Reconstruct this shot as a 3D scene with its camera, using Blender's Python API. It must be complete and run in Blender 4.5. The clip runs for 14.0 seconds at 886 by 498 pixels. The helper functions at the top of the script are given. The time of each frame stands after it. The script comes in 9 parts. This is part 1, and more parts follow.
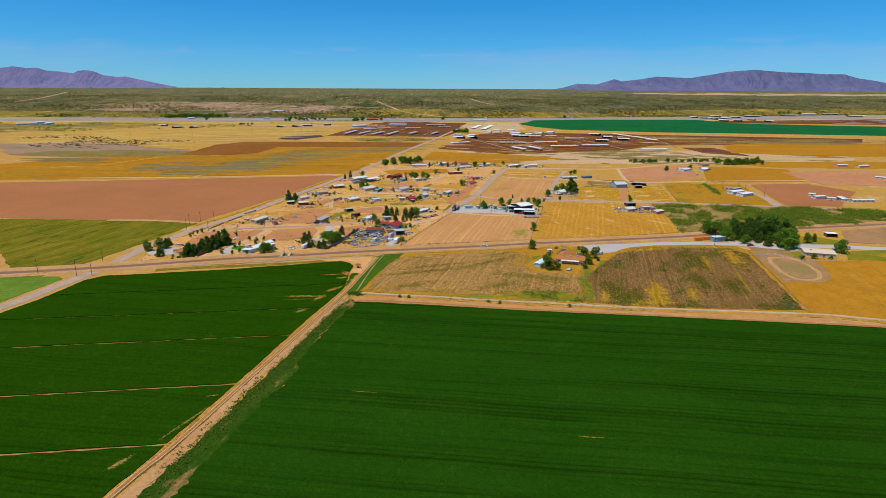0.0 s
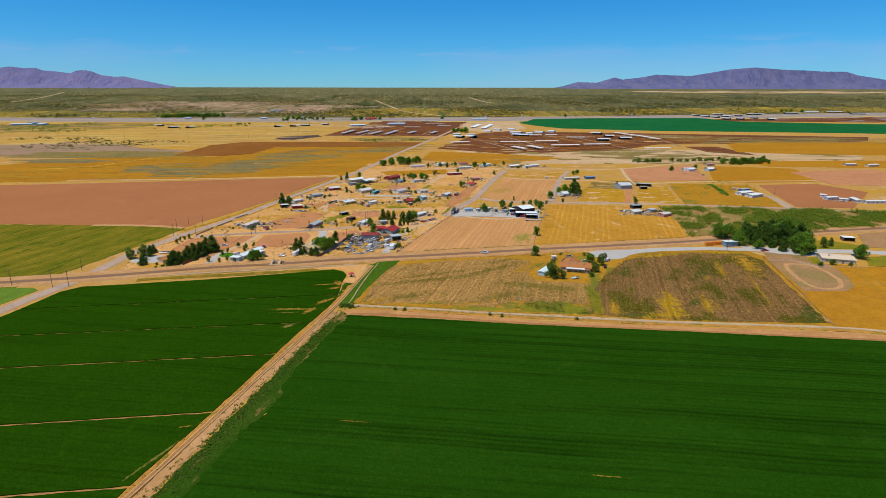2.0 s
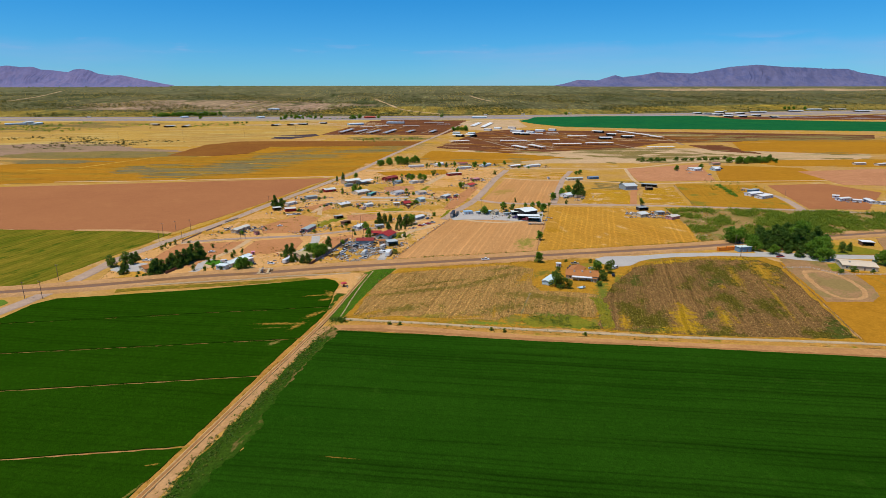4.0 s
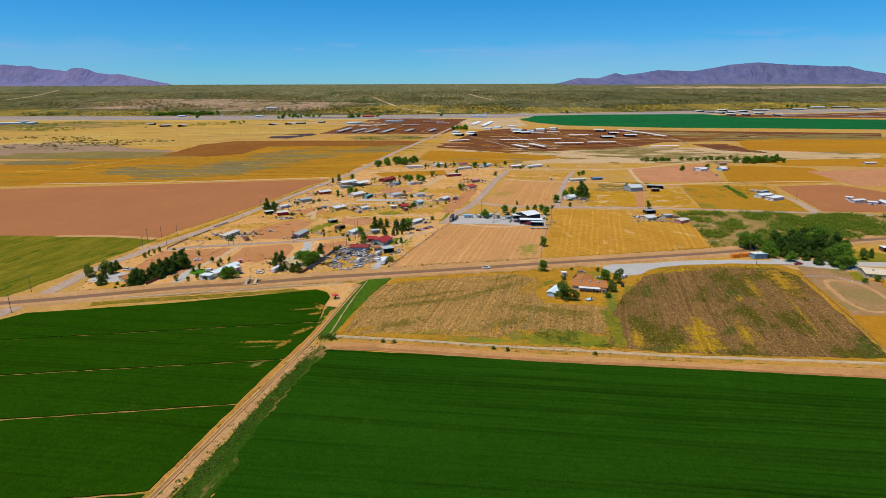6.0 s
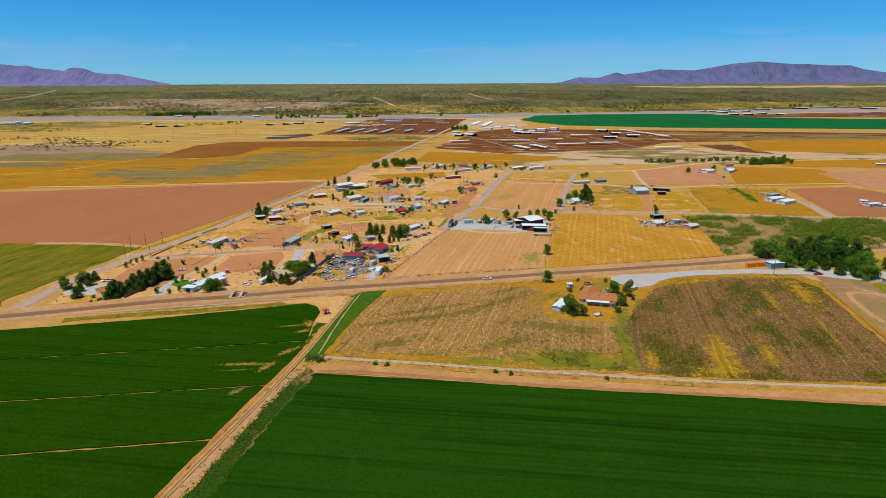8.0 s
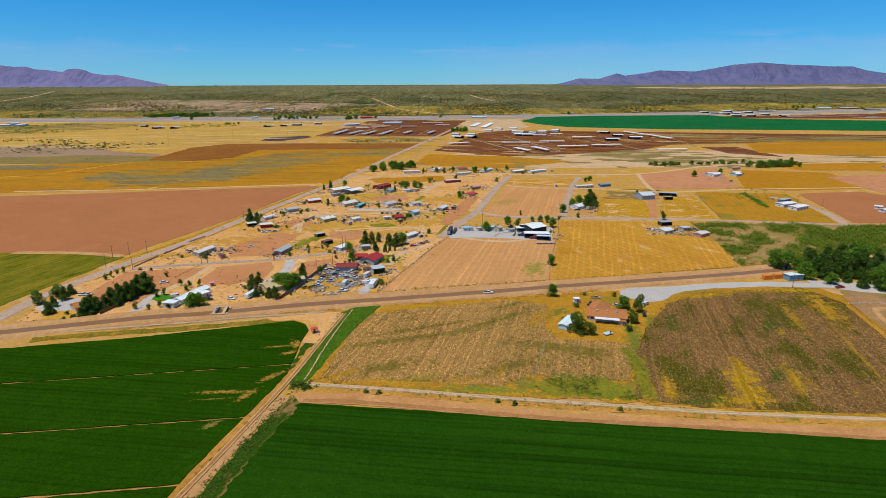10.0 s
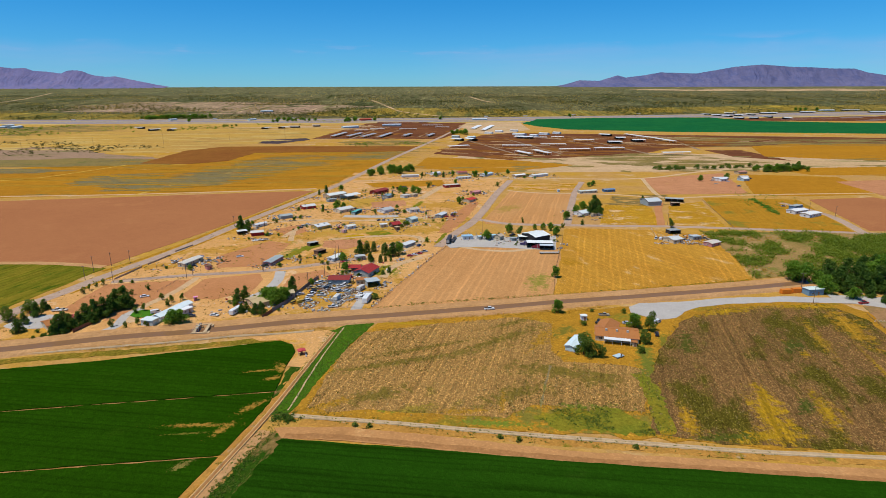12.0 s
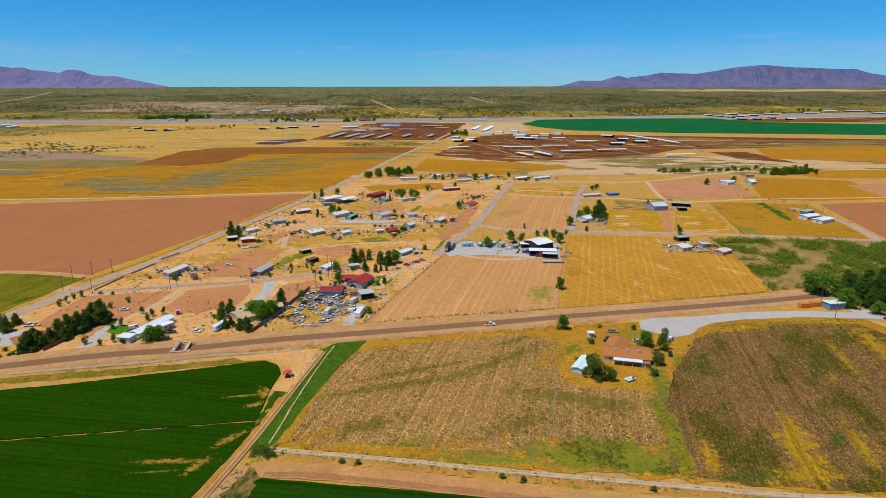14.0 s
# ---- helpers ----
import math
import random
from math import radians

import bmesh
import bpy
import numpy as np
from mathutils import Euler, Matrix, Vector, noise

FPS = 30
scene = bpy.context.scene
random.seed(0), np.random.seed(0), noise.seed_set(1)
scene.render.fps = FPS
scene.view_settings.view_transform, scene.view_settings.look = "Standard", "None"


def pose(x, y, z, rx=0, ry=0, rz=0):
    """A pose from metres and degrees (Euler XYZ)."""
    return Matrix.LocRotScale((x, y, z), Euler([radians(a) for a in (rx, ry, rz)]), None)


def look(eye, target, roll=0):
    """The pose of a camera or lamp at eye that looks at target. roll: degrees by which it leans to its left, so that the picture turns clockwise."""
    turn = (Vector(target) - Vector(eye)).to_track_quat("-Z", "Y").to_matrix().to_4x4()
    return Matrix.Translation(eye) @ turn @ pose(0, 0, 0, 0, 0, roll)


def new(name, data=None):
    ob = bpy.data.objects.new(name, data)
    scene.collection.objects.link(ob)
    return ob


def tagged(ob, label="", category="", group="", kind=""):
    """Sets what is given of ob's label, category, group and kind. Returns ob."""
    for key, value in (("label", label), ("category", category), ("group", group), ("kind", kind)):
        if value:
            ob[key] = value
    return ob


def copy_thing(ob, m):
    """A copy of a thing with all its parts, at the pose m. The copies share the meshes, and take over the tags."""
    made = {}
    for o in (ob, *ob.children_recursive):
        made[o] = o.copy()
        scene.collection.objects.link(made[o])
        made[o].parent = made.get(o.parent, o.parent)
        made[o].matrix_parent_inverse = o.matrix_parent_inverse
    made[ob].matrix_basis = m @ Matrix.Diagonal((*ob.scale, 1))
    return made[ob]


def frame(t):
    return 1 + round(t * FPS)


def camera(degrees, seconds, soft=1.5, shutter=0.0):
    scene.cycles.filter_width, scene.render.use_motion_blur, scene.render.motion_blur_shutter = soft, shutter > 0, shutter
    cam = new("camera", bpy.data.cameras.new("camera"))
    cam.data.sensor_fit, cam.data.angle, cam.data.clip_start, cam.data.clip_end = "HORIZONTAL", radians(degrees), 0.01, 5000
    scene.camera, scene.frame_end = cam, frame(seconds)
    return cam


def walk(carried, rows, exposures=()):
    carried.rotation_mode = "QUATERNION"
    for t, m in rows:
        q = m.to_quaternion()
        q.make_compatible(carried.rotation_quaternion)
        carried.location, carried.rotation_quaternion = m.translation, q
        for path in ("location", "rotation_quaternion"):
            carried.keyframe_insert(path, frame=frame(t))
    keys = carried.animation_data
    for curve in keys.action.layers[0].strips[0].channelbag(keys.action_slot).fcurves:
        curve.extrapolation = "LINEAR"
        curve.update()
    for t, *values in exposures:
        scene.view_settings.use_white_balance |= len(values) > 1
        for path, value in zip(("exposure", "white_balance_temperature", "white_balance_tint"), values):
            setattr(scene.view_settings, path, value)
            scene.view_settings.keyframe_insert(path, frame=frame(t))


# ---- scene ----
cam = camera(75.3, 14.0, soft=0.7)
PATH = [
    (0, pose(0.83, -0.23, 115.07, 74.591, 0, 0.028) @ pose(0, 0, 0, 0, 0, 0.26)),
    (1, pose(1.37, 10.71, 114.88, 74.553, 0, 0.032) @ pose(0, 0, 0, 0, 0, 0.16)),
    (2, pose(1.91, 21.80, 114.74, 74.488, 0, 0.036) @ pose(0, 0, 0, 0, 0, 0.07)),
    (3, pose(2.45, 33.02, 114.61, 74.404, 0, 0.040) @ pose(0, 0, 0, 0, 0, -0.01)),
    (4.25, pose(3.14, 47.15, 114.51, 74.292, 0, 0.045) @ pose(0, 0, 0, 0, 0, -0.08)),
    (5.5, pose(3.82, 61.33, 114.46, 74.192, 0, 0.050) @ pose(0, 0, 0, 0, 0, -0.15)),
    (6.5, pose(4.37, 72.66, 114.46, 74.138, 0, 0.054) @ pose(0, 0, 0, 0, 0, -0.18)),
    (7.5, pose(4.93, 83.92, 114.49, 74.116, 0, 0.058) @ pose(0, 0, 0, 0, 0, -0.21)),
    (8.5, pose(5.49, 95.08, 114.56, 74.131, 0, 0.062) @ pose(0, 0, 0, 0, 0, -0.22)),
    (9.5, pose(6.05, 106.11, 114.67, 74.182, 0, 0.066) @ pose(0, 0, 0, 0, 0, -0.22)),
    (10.5, pose(6.61, 116.95, 114.79, 74.259, 0, 0.071) @ pose(0, 0, 0, 0, 0, -0.22)),
    (11.5, pose(7.18, 127.58, 114.97, 74.346, 0, 0.075) @ pose(0, 0, 0, 0, 0, -0.19)),
    (12.5, pose(7.74, 137.94, 115.17, 74.414, 0, 0.079) @ pose(0, 0, 0, 0, 0, -0.16)),
    (13.25, pose(8.16, 145.51, 115.34, 74.428, 0, 0.082) @ pose(0, 0, 0, 0, 0, -0.13)),
    (14, pose(8.59, 152.90, 115.54, 74.387, 0, 0.085) @ pose(0, 0, 0, 0, 0, -0.09)),
]
walk(cam, PATH, exposures=((0, 0.0), (14, 0.0)))

# ---- daylight ----
SUN_UP, SUN_FROM = 68.0, 240.0      # elevation; compass bearing, +y is north
world = bpy.data.worlds.new("sky")
scene.world = world
world.use_nodes = True
wt = world.node_tree
wt.nodes.clear()
w_out = wt.nodes.new("ShaderNodeOutputWorld")
w_bg = wt.nodes.new("ShaderNodeBackground")
w_sky = wt.nodes.new("ShaderNodeTexSky")
w_sky.sky_type = "NISHITA"
w_sky.sun_disc = False
w_sky.sun_elevation = radians(SUN_UP)
w_sky.sun_rotation = radians(SUN_FROM)
w_sky.altitude = 1200
w_sky.air_density, w_sky.dust_density, w_sky.ozone_density = 1.0, 0.0, 4.0
w_bg.inputs["Strength"].default_value = 0.066
# a thin lavender veil low over the horizon, thicker to the east, with small cloud heads on its rim
w_co = wt.nodes.new("ShaderNodeTexCoord")
w_sep = wt.nodes.new("ShaderNodeSeparateXYZ")
wt.links.new(w_co.outputs["Generated"], w_sep.inputs[0])


def w_math(op, a, b=0.0, c=0.0, clamp=False):
    n = wt.nodes.new("ShaderNodeMath")
    n.operation, n.use_clamp = op, clamp
    for i, v in enumerate((a, b, c)):
        if isinstance(v, (int, float)):
            n.inputs[i].default_value = v
        else:
            wt.links.new(v, n.inputs[i])
    return n.outputs[0]


def w_range(v, a, b):
    n = wt.nodes.new("ShaderNodeMapRange")
    n.interpolation_type = "SMOOTHSTEP"
    n.inputs["From Min"].default_value, n.inputs["From Max"].default_value = a, b
    wt.links.new(v, n.inputs["Value"])
    return n.outputs[0]


def w_noise(scale, stretch, detail):
    m = wt.nodes.new("ShaderNodeMapping")
    m.inputs["Scale"].default_value = stretch
    wt.links.new(w_co.outputs["Generated"], m.inputs[0])
    n = wt.nodes.new("ShaderNodeTexNoise")
    n.inputs["Scale"].default_value, n.inputs["Detail"].default_value = scale, detail
    wt.links.new(m.outputs[0], n.inputs["Vector"])
    return n.outputs[0]


w_z = w_sep.outputs[2]
w_x = w_sep.outputs[0]
w_rim = w_math("MULTIPLY_ADD", w_noise(9.0, (1, 1, 0.4), 5), 0.03, 0.052)       # height of the veil's upper rim
w_low = w_range(w_math("SUBTRACT", w_rim, w_z), -0.004, 0.012)
w_east = w_math("MAXIMUM", w_range(w_x, -0.06, 0.10), w_math("MULTIPLY", w_range(w_x, -0.38, -0.50), 0.7))
w_body = w_math("MULTIPLY_ADD", w_noise(4.0, (2, 2, 14), 6), 1.1, -0.05)
w_veil = w_math("MULTIPLY", w_math("MULTIPLY", w_low, w_math("MULTIPLY_ADD", w_east, 0.24, 0.05)), w_body)
w_puff = w_math("MULTIPLY", w_range(w_noise(8.0, (1, 1, 6.0), 7), 0.55, 0.72), w_math("MULTIPLY", w_range(w_z, 0.046, 0.058), w_range(w_z, 0.082, 0.064)))
w_all = w_math("MULTIPLY_ADD", w_puff, 0.30, w_veil, True)
w_grad = wt.nodes.new("ShaderNodeValToRGB")
w_grad.color_ramp.elements[0].color = (0.43, 1.06, 1.67, 1)
w_grad.color_ramp.elements[1].position = 0.20
w_grad.color_ramp.elements[1].color = (0.10, 1.10, 1.75, 1)
wt.links.new(w_z, w_grad.inputs[0])
w_tint = wt.nodes.new("ShaderNodeMix")
w_tint.data_type, w_tint.blend_type = "RGBA", "MULTIPLY"
w_tint.inputs[0].default_value = 1.0
wt.links.new(w_grad.outputs[0], w_tint.inputs[7])
wt.links.new(w_sky.outputs[0], w_tint.inputs[6])
w_mix = wt.nodes.new("ShaderNodeMix")
w_mix.data_type = "RGBA"
w_mix.inputs[7].default_value = (6.8, 7.0, 11.2, 1)
wt.links.new(w_all, w_mix.inputs[0])
wt.links.new(w_tint.outputs[2], w_mix.inputs[6])
wt.links.new(w_mix.outputs[2], w_bg.inputs[0])
wt.links.new(w_bg.outputs[0], w_out.inputs[0])

sun = new("sun", bpy.data.lights.new("sun", "SUN"))
sun.data.energy, sun.data.angle, sun.data.color = 4.3, radians(0.53), (1.0, 0.94, 0.82)
az, el = radians(SUN_FROM), radians(SUN_UP)
sun.matrix_basis = look((0, 0, 0), (-math.sin(az) * math.cos(el), -math.cos(az) * math.cos(el), -math.sin(el)))


# ---- materials ----
def node(t, shape, **at):
    n = t.nodes.new("ShaderNode" + shape)
    for k, v in at.items():
        if k == "op":
            n.operation = v
        elif k == "blend":
            n.blend_type = v
        elif k == "kind":
            n.data_type = v
    return n


def mixed(t, fac, a, b, blend="MIX"):
    """A colour mix; each of fac, a, b is a socket or a value."""
    n = node(t, "Mix", kind="RGBA", blend=blend)
    for i, v in ((0, fac), (6, a), (7, b)):
        if isinstance(v, (int, float)):
            n.inputs[i].default_value = v
        elif isinstance(v, tuple):
            n.inputs[i].default_value = (*v, 1)
        else:
            t.links.new(v, n.inputs[i])
    return n.outputs[2]


def noise_of(t, vec, scale, detail=5, lo=0.35, hi=0.65, rough=0.6):
    n = node(t, "TexNoise")
    n.inputs["Scale"].default_value, n.inputs["Detail"].default_value, n.inputs["Roughness"].default_value = scale, detail, rough
    t.links.new(vec, n.inputs["Vector"])
    r = node(t, "MapRange")
    r.inputs["From Min"].default_value, r.inputs["From Max"].default_value = lo, hi
    t.links.new(n.outputs[0], r.inputs["Value"])
    return r.outputs[0]


def turned(t, vec, angle, stretch=(1, 1, 1)):
    m = node(t, "Mapping")
    m.inputs["Rotation"].default_value = (0, 0, radians(angle))
    t.links.new(vec, m.inputs[0])
    if stretch == (1, 1, 1):
        return m.outputs[0]
    k = node(t, "Mapping")
    k.inputs["Scale"].default_value = stretch
    t.links.new(m.outputs[0], k.inputs[0])
    return k.outputs[0]


def shader(name, rough=0.9, metal=0.0, spec=0.3):
    m = bpy.data.materials.new(name)
    m.use_nodes = True
    b = m.node_tree.nodes["Principled BSDF"]
    b.inputs["Roughness"].default_value, b.inputs["Metallic"].default_value = rough, metal
    b.inputs["Specular IOR Level"].default_value = spec
    return m, m.node_tree, b


def earth(name, a, b, c=None, s1=0.02, s2=0.5, s3=0.03, cut=0.55, rows=(), rough=0.95, bump=0.3, grain=0.25, stretch=None, angle=0, d=None, s4=0.05, cut4=0.6, mid=0.14, along=False, spots=(), fleck=0.14, size=1.1):
    """Ground: tones a and b in broad patches, fine grain, patches of c, and rows of (angle, spacing, strength)."""
    m, t, p = shader(name, 1.0, 0, 0.0)
    # ochre soils and dry plants hold little blue
    a, b, c, d = [k and (k[0], k[1], k[2] * (0.75 if k[2] < 0.165 * k[0] else 1.0)) for k in (a, b, c, d)]
    pos = node(t, "NewGeometry").outputs["Position"]
    vec = turned(t, pos, angle, stretch) if stretch else pos
    col = mixed(t, noise_of(t, vec, s1, 6, 0.36, 0.64), a, b)
    if c:
        col = mixed(t, noise_of(t, vec, s3, 8, cut, cut + 0.07, 0.7), col, c)
    if d:
        col = mixed(t, noise_of(t, vec, s4, 8, cut4, cut4 + 0.06, 0.72), col, d)
    half = noise_of(t, vec if along else pos, s2 * 0.22, 7, 0.3, 0.7, 0.65)
    col = mixed(t, 1.0, col, mixed(t, half, (1 - mid,) * 3, (1 + mid * 0.7,) * 3), "MULTIPLY")
    fine = noise_of(t, vec if along else pos, s2, 6, 0.25, 0.75, 0.7)
    dark = tuple(1 - grain for _ in range(3))
    light = tuple(1 + grain * 0.8 for _ in range(3))
    col = mixed(t, 1.0, col, mixed(t, fine, dark, light), "MULTIPLY")
    # pale and dark flecks: clods, tufts, litter
    pale = noise_of(t, vec if along else pos, size, 2, 0.56, 0.66, 0.5)
    col = mixed(t, pale, col, mixed(t, 1.0, col, (1 + fleck * 1.25, 1 + fleck * 1.3, 1 + fleck * 1.2), "MULTIPLY"))
    deep = noise_of(t, vec if along else turned(t, pos, 31), size * 0.83, 2, 0.42, 0.33, 0.5)
    col = mixed(t, deep, col, mixed(t, 1.0, col, (1 - fleck * 0.6,) * 3, "MULTIPLY"))
    for (cx, cy), rx, ry, ang, tone in spots:
        # a worn or weedy patch with a frayed edge
        mp = node(t, "Mapping")
        mp.vector_type = "TEXTURE"
        mp.inputs["Location"].default_value = (cx, cy, 0)
        mp.inputs["Rotation"].default_value = (0, 0, radians(-ang))
        mp.inputs["Scale"].default_value = (rx, ry, 1e6)
        t.links.new(pos, mp.inputs[0])
        ln = node(t, "VectorMath", op="LENGTH")
        t.links.new(mp.outputs[0], ln.inputs[0])
        fray = node(t, "TexNoise")
        fray.inputs["Scale"].default_value, fray.inputs["Detail"].default_value, fray.inputs["Roughness"].default_value = 2.0 / max(2.0, min(rx, ry)), 8, 0.75
        t.links.new(pos, fray.inputs["Vector"])
        ad = node(t, "Math", op="MULTIPLY_ADD")
        ad.inputs[1].default_value = 4.5
        t.links.new(fray.outputs[0], ad.inputs[0])
        t.links.new(ln.outputs["Value"], ad.inputs[2])
        mr = node(t, "MapRange")
        mr.inputs["From Min"].default_value, mr.inputs["From Max"].default_value = 3.0, 2.55
        t.links.new(ad.outputs[0], mr.inputs["Value"])
        col = mixed(t, mr.outputs[0], col, mixed(t, 1.0, tone, mixed(t, fine, dark, light), "MULTIPLY"))
    for ang, gap, amount in rows:
        sx = node(t, "SeparateXYZ")
        wob = node(t, "TexNoise")
        wob.inputs["Scale"].default_value = 0.02
        t.links.new(pos, wob.inputs["Vector"])
        t.links.new(turned(t, pos, ang), sx.inputs[0])
        k = node(t, "Math", op="MULTIPLY")
        k.inputs[1].default_value = 2 * math.pi / gap
        t.links.new(sx.outputs[0], k.inputs[0])
        k2 = node(t, "Math", op="MULTIPLY_ADD")
        k2.inputs[1].default_value = 6.0
        t.links.new(wob.outputs[0], k2.inputs[0])
        t.links.new(k.outputs[0], k2.inputs[2])
        s = node(t, "Math", op="SINE")
        t.links.new(k2.outputs[0], s.inputs[0])
        r = node(t, "MapRange")
        r.inputs["From Min"].default_value, r.inputs["From Max"].default_value = 0.1, 0.95
        t.links.new(s.outputs[0], r.inputs["Value"])
        q = node(t, "Math", op="MULTIPLY")
        t.links.new(r.outputs[0], q.inputs[0])
        t.links.new(noise_of(t, turned(t, pos, ang, (0.14, 0.006, 1)), 1.0, 4, 0.38, 0.62), q.inputs[1])
        q2 = node(t, "Math", op="MULTIPLY")
        q2.inputs[1].default_value = abs(amount)
        t.links.new(q.outputs[0], q2.inputs[0])
        shade = (0.35, 0.35, 0.35) if amount > 0 else (1.7, 1.6, 1.5)
        col = mixed(t, q2.outputs[0], col, mixed(t, 1.0, col, shade, "MULTIPLY"))
    t.links.new(col, p.inputs["Base Color"])
    bp = node(t, "Bump")
    bp.inputs["Strength"].default_value, bp.inputs["Distance"].default_value = bump, 0.4
    t.links.new(fine, bp.inputs["Height"])
    t.links.new(bp.outputs[0], p.inputs["Normal"])
    return m


M_BASE = earth("dry_ground", (0.419, 0.235, 0.0808), (0.428, 0.235, 0.0427), (0.473, 0.3, 0.133), s1=0.012, s2=0.5, s3=0.03, cut=0.56, d=(0.255, 0.22, 0.0475), s4=0.05, cut4=0.66)
M_SOIL = earth("bare_soil", (0.45, 0.208, 0.100), (0.405, 0.182, 0.084), (0.46, 0.24, 0.09), s1=0.02, s3=0.05, cut=0.6)
M_DUST = earth("village_dirt", (0.57, 0.315, 0.118), (0.525, 0.272, 0.090), (0.46, 0.242, 0.052), s1=0.02, s2=0.8, s3=0.022, cut=0.54, fleck=0.2, size=1.7, grain=0.25, d=(0.59, 0.38, 0.20), s4=0.04, cut4=0.57, spots=(
    ((-186.0, 503.7), 12, 45, 75, (0.43, 0.222, 0.040)),
    ((-48.5, 565.0), 13, 67, 75, (0.43, 0.222, 0.040)),
    ((-55.4, 441.3), 21, 39, 60, (0.43, 0.222, 0.040)),
    ((-69.8, 652.9), 27, 45, 70, (0.43, 0.222, 0.040)),
    ((15.7, 635.2), 24, 36, 40, (0.33, 0.20, 0.03)),
    ((-120.8, 553.2), 7, 30, 40, (0.20, 0.20, 0.03)),
    ((-117.1, 584.9), 30, 60, 70, (0.43, 0.222, 0.040)),
    ((-23.7, 641.7), 21, 45, 70, (0.27, 0.20, 0.03)),
    ((-28.3, 489.8), 10, 18, 20, (0.16, 0.18, 0.03)),
    ((-92.5, 593.4), 15, 45, 60, (0.43, 0.222, 0.040)),
    ((11.2, 714.9), 30, 60, 60, (0.43, 0.222, 0.040)),
    ((-56.6, 447.1), 28, 60, 60, (0.41, 0.222, 0.036)),
    ((-146.9, 546.1), 20, 60, 70, (0.43, 0.222, 0.040)),
    ((-200.6, 532.4), 10, 60, 75, (0.41, 0.222, 0.036)),
    ((-77.9, 525.4), 26, 60, 75, (0.43, 0.222, 0.040)),
    ((-57.8, 602.3), 26, 80, 75, (0.42, 0.245, 0.042)),
    ((-12.1, 602.1), 20, 60, 70, (0.41, 0.222, 0.036)),
    ((-98.4, 545.9), 7, 30, 40, (0.18, 0.18, 0.03)),
    ((-75.3, 729.8), 40, 90, 70, (0.42, 0.245, 0.042)),
    ((-60.3, 416.5), 14, 60, 80, (0.41, 0.222, 0.036)),
    ((-82.4, 406.6), 8, 50, 85, (0.41, 0.222, 0.036)),))
M_BROWN = earth("fallow_soil", (0.335, 0.136, 0.0555), (0.308, 0.122, 0.051), (0.345, 0.143, 0.058), s1=0.008, s2=0.5, s3=0.02, cut=0.58, grain=0.10, bump=0.15, mid=0.05, rows=((14.6, 4.0, 0.06),))
BARE = (0.35, 0.19, 0.030)
CROP_SPOTS = (
    ((-61.5, 355.0), 3.4, 7, -30, BARE),
    ((-69.5, 352.8), 1.2, 9, 80, BARE),
    ((-63.0, 346.5), 2.2, 5, 60, BARE),
    ((-64.5, 324.5), 2.2, 8, 40, BARE),
    ((-79.0, 312.0), 1.6, 17, 88, BARE),
    ((-70.0, 309.5), 2.2, 7, 30, BARE),
    ((-82.0, 306.8), 0.9, 9, 85, (0.16, 0.14, 0.02)),
    ((-75.5, 290.0), 2.4, 5, 40, (0.22, 0.17, 0.04)),
    ((-90.0, 183.5), 0.8, 12, 22, (0.20, 0.16, 0.03)),
    ((-93.5, 175.0), 0.6, 8, 20, (0.20, 0.16, 0.03)),
    ((-88.5, 199.8), 0.5, 3, 75, BARE),
    ((-101.8, 158.0), 1.4, 5, 30, (0.30, 0.20, 0.05)),
    ((-30.5, 203.2), 0.35, 7, 97, BARE),
    ((52.4, 173.0), 0.40, 7, 97, BARE),)
M_CROP = earth("crop_leaves", (0.0142, 0.0560, 0.0024), (0.0175, 0.0630, 0.003), (0.022, 0.068, 0.004), s1=0.02, s2=1.2, s3=0.05, cut=0.6, rows=((97.0, 2.6, 0.46), (97.0, 7.5, 0.34), (97.0, 21.0, 0.24), (97.0, 52.0, 0.12)), bump=0.8, grain=0.22, mid=0.08, spots=CROP_SPOTS)
M_CROPB = earth("strip_crop_leaves", (0.0148, 0.0530, 0.0018), (0.0178, 0.0600, 0.0024), (0.022, 0.066, 0.0032), s1=0.02, s2=1.2, s3=0.05, cut=0.6, rows=((97.5, 2.8, 0.36), (97.5, 12.0, 0.22)), bump=0.8, grain=0.3, mid=0.1, spots=CROP_SPOTS)
M_CROP2 = earth("young_crop", (0.105, 0.112, 0.012), (0.19, 0.148, 0.020), (0.062, 0.090, 0.010), s1=0.02, s2=0.8, s3=0.03, rows=((14.6, 4.5, 0.45), (14.6, 15.0, -0.3)), bump=0.5, stretch=(4, 1, 1), angle=14.6)
M_WEEDY = earth("weedy_headland", (0.020, 0.062, 0.004), (0.040, 0.080, 0.007), (0.21, 0.135, 0.042), s1=0.07, s2=0.9, s3=0.06, cut=0.53, grain=0.4, bump=0.8, stretch=(1.6, 0.5, 1), angle=14.6, d=(0.31, 0.19, 0.075), s4=0.06, cut4=0.63)
M_CROP3 = earth("bright_crop", (0.13, 0.20, 0.025), (0.10, 0.17, 0.02), None, s1=0.03, rows=((93, 3.0, 0.2),))
M_PIVOT = earth("pivot_crop", (0.008, 0.095, 0.030), (0.012, 0.11, 0.03), (0.16, 0.19, 0.02), s1=0.01, s2=0.2, s3=0.015, cut=0.71, grain=0.12)
